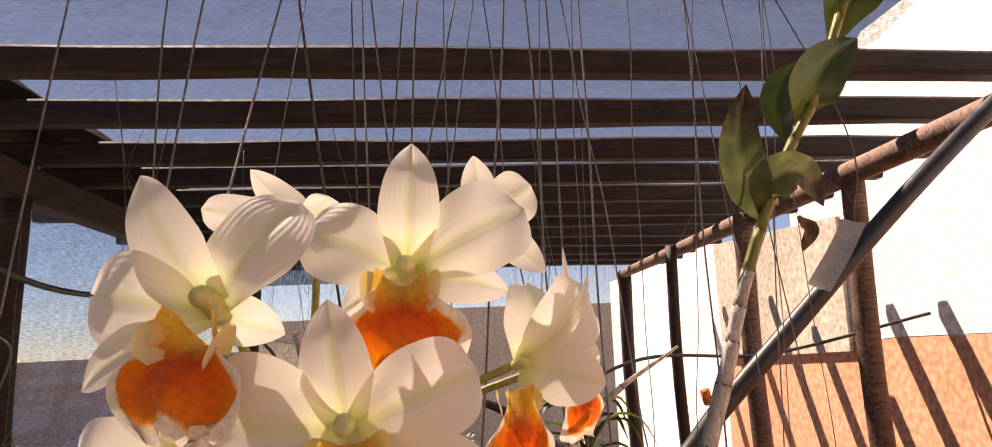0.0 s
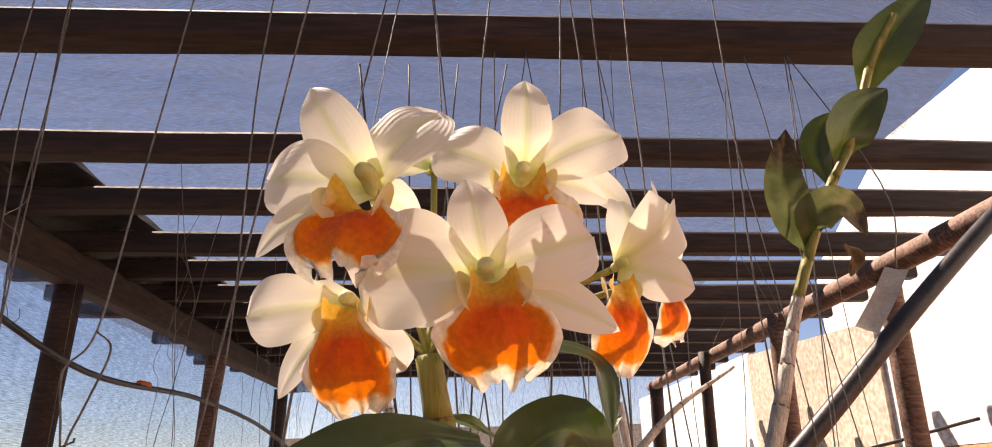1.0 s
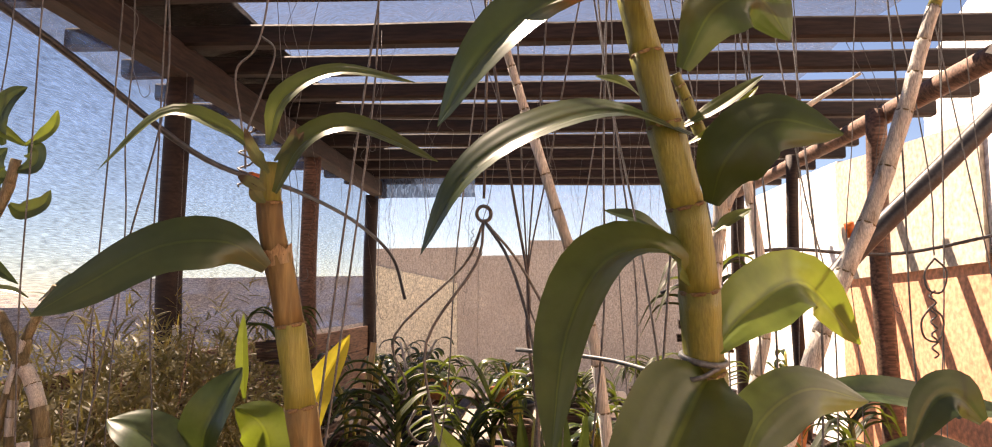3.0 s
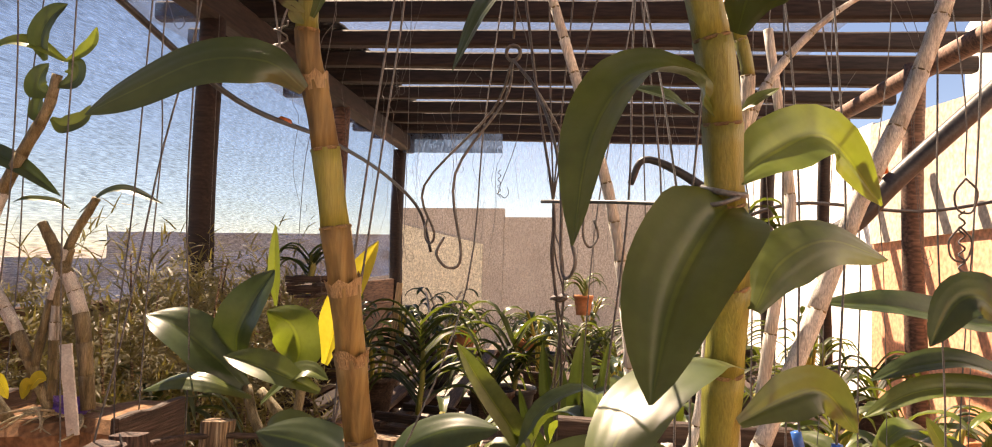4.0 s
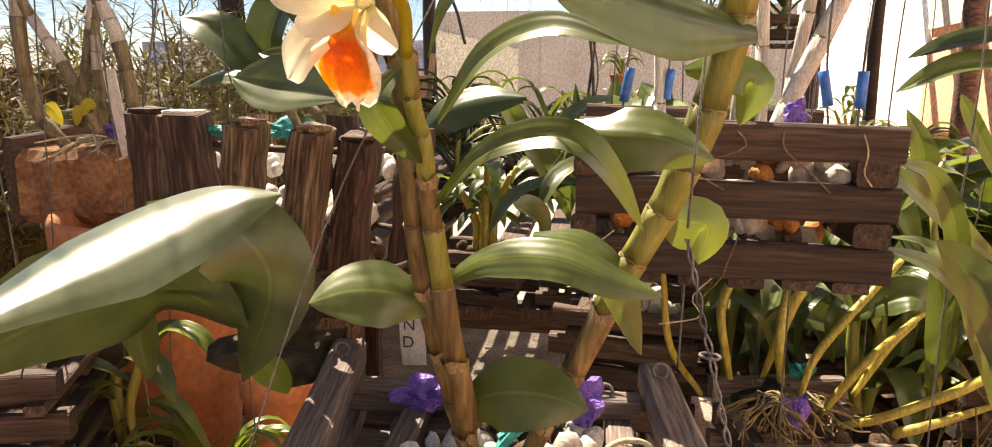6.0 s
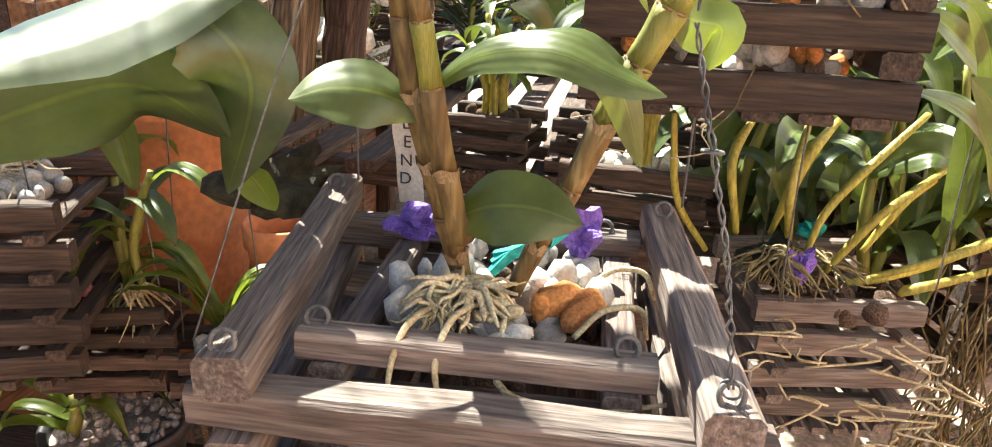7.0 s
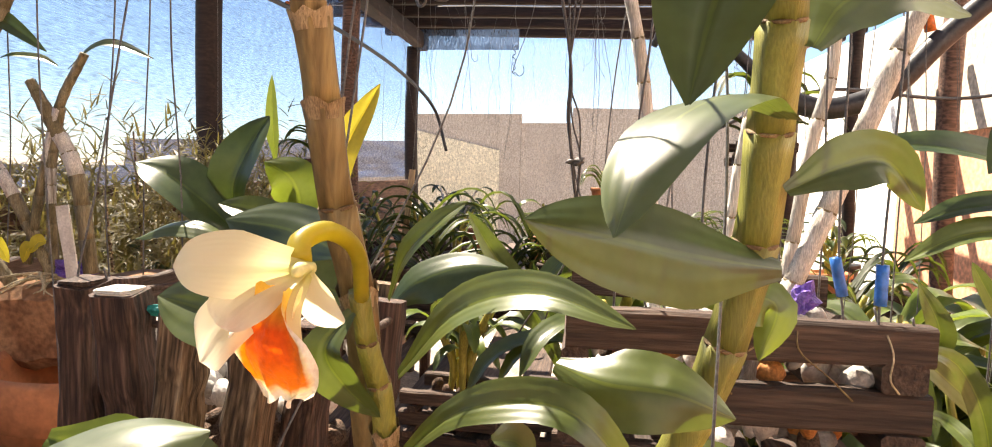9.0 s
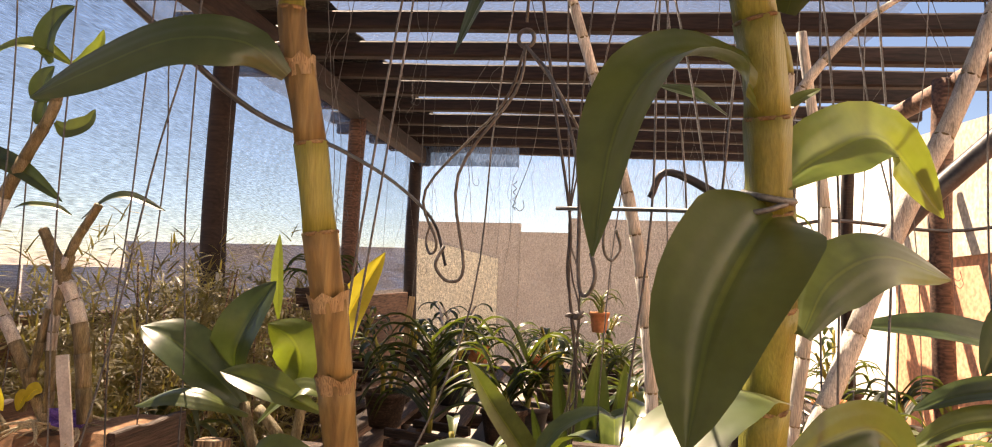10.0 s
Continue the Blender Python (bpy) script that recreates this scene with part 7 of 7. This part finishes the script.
# ---- spare hangers and tags ----
hanger = thing("wire_hanger", (0.1, 0.315, 1.55), "empty four-legged wire hanger with curled ends", "hanger")
part("ring", ring((0.1, 0.315, 1.553), 0.0035, 0.0009, (0.3, 1, 0.2)), "wire", hanger)
part("stem", tube([(0.1, 0.315, 1.56), (0.104, 0.33, 1.7), (0.11, 0.69, 2.268)], 0.0007, 5, 20), "wire", hanger)
for x, y, z in ((0.079, 0.31, 1.458), (0.055, 0.37, 1.47), (0.125, 0.27, 1.456), (0.135, 0.35, 1.47)):
    e = Vector((x, y, z))
    o = Vector((x - 0.1, y - 0.315, 0)).normalized() * 0.008
    part("leg", tube([(0.1, 0.315, 1.55), (0.1 + (x - 0.1) * 0.35 + 0.004, 0.315 + (y - 0.315) * 0.4, 1.53), (0.1 + (x - 0.1) * 1.05 - 0.003, 0.315 + (y - 0.315) * 0.9, 1.495), e, e + o * 0.7 + Vector((0, 0, -0.006)), e + o * 1.4, e + o + Vector((0, 0, 0.008))], 0.0007, 5, 30), "wire", hanger)
hook = thing("wire_hanger", (-0.113, 0.572, 1.6), "looped galvanised wire hook with a twisted end", "hanger")
part("loop", tube([(-0.113, 0.69, 2.262), (-0.108, 0.59, 1.85), (-0.113, 0.572, 1.735), (-0.133, 0.572, 1.705), (-0.128, 0.572, 1.665), (-0.122, 0.572, 1.63)], 0.0009, 6, 40), "wire", hook)
part("loop", tube([(-0.113, 0.572, 1.735), (-0.1, 0.572, 1.72), (-0.112, 0.572, 1.68), (-0.122, 0.572, 1.65), (-0.122, 0.572, 1.62)], 0.0009, 6, 30), "wire", hook)
part("twist", sweep(bmesh.new(), [Vector((-0.122 + 0.006 * math.cos(k), 0.572 + 0.006 * math.sin(k), 1.655 - 0.0022 * k)) for k in range(24)], 0.0009, 5), "wire", hook)
tangle = thing("wire_hanger", (0.12, 1.03, 1.3), "tangle of black wire hanging over the bench", "hanger")
for s in range(4):
    rr = random.Random(90 + s)
    part("strand", tube([(0.0 + 0.08 * s, 1.03, 2.26), (0.07 + 0.025 * s, 1.03, 1.75), (0.105, 1.03, 1.54), (0.112 + rr.uniform(-0.01, 0.01), 1.03, 1.46), (0.122 + rr.uniform(-0.012, 0.012), 1.03, 1.4), (0.1 + rr.uniform(-0.03, 0.05), 1.03, 1.3), (0.1 + rr.uniform(-0.08, 0.08), 1.03, 1.16)], 0.0022 if s == 0 else 0.0013, 6, 40), "darkwire", tangle)
part("knot", crumpled((0.12, 1.03, 1.402), 0.012, 0.008, 0.006, 5), "darkwire", tangle)
hung = thing("wooden_stake", (-0.35, 1.97, 1.18), "pale flat wooden stake hanging on a wire", "stake")
board("stick", (-0.362, 1.97, 1.13), (-0.338, 1.97, 1.38), 0.016, 0.006, "stake", hung, 3, up=(0, 1, 0))
part("strand", tube([(-0.338, 1.97, 1.37), (-0.33, 1.97, 1.6), (-0.335, 1.98, 2.27)], 0.001, 5, 12), "wire", hung)
posttag = thing("name_tag", (-0.935, 2.03, 1.33), "small white tag hanging on the post", "name tag", "name tags")
board("plate", (-0.935, 2.03, 1.33), (-0.933, 2.03, 1.42), 0.02, 0.002, "label", posttag, 2, up=(0, 1, 0))
part("strand", tube([(-0.933, 2.03, 1.42), (-0.935, 2.035, 1.7), (-0.94, 2.04, 2.17)], 0.0008, 5, 8), "wire", posttag)
CARD = [Vector(p) for p in CARD_ENDS]
card = thing("name_tag", CARD[0], "curled white paper tag on a wire", "name tag", "name tags")
part("plate", blade([CARD[0], (CARD[0] + CARD[1]) / 2 + Vector((0, -0.004, 0)), CARD[1]], 0.024, (-0.5, -0.8, 0.4), lambda s: 1.0, 0.1, 0.0, 8, 4), "label", card)
part("strand", tube([CARD[1], CARD[1] + Vector((0.008, 0.01, 0.11)), (CARD[1].x + 0.02, 0.98, 2.27)], 0.0009, 5, 12), "wire", card)
loops = thing("wire_hanger", (0.541, 0.8, 1.45), "twisted wire hanger with two loops and a hooked end", "hanger")
part("strand", tube([(0.56, 0.98, 2.255), (0.555, 0.82, 1.7), (0.551, 0.8, 1.56)], 0.0008, 5, 20), "darkwire", loops)
for x, z in ((0.551, 1.535), (0.545, 1.483)):
    part("loop", tube([(x, 0.8, z + 0.022), (x + 0.012, 0.8, z + 0.008), (x + 0.006, 0.8, z - 0.014), (x - 0.008, 0.8, z - 0.012), (x - 0.011, 0.8, z + 0.006), (x, 0.8, z + 0.022)], 0.0012, 5, 24), "darkwire", loops)
part("twist", sweep(bmesh.new(), [Vector((0.547 + 0.003 * math.cos(k), 0.8 + 0.003 * math.sin(k), 1.522 - 0.0022 * k)) for k in range(34)], 0.0011, 5), "darkwire", loops)
hp = pot((0.188, 2.6, 1.262), 0.034, 0.07, "small terracotta pot hanging over the bench")
vanda((0.188, 2.6, 1.32), 0.07, 9, 0.1, 10, 46, "small strap-leaved orchid in a hanging pot", "leaf", 0.014, arch=1.2)
for s in (-1, 1):
    wire([(0.19, 2.63, 2.27), (0.188 + s * 0.02, 2.6, 1.7), (0.188 + s * 0.036, 2.6, 1.325)], 0.0009, hook=False)
hv = basket((0.5, 1.62, 1.46), 0.1, 0.1, 4, 0.015, "small slatted basket hanging on wires", seed=44)
vanda((0.5, 1.62, 1.43), 0.12, 12, 0.17, 10, 45, "hanging strap-leaved orchid in a small basket", width=0.02, arch=1.1)
for s in (-1, 1):
    wire([(0.5, 1.7, 2.27), (0.5 + s * 0.03, 1.63, 1.8), (0.5 + s * 0.045, 1.62, 1.45)], 0.0009, hook=False)
sv = basket((-0.51, 1.72, 1.4), 0.07, 0.07, 4, 0.012, "little slatted basket hanging by the side net", seed=47)
vanda((-0.51, 1.72, 1.385), 0.07, 12, 0.12, 20, 48, "little strap-leaved orchid hanging by the side net", width=0.016, arch=1.0)
for s in (-1, 1):
    wire([(-0.51, 1.7, 2.27), (-0.51 + s * 0.02, 1.72, 1.7), (-0.51 + s * 0.032, 1.72, 1.39)], 0.0009, hook=False)
line = thing("support_wire", (1.0, 2.5, 1.6), "dark slack support line strung between posts", "wire")
part("strand", tube([(0.5, 2.3, 1.52), (0.85, 2.4, 1.66), (1.36, 2.55, 1.66), (1.86, 2.4, 1.78)], 0.006, 7, 24), "rubber", line)
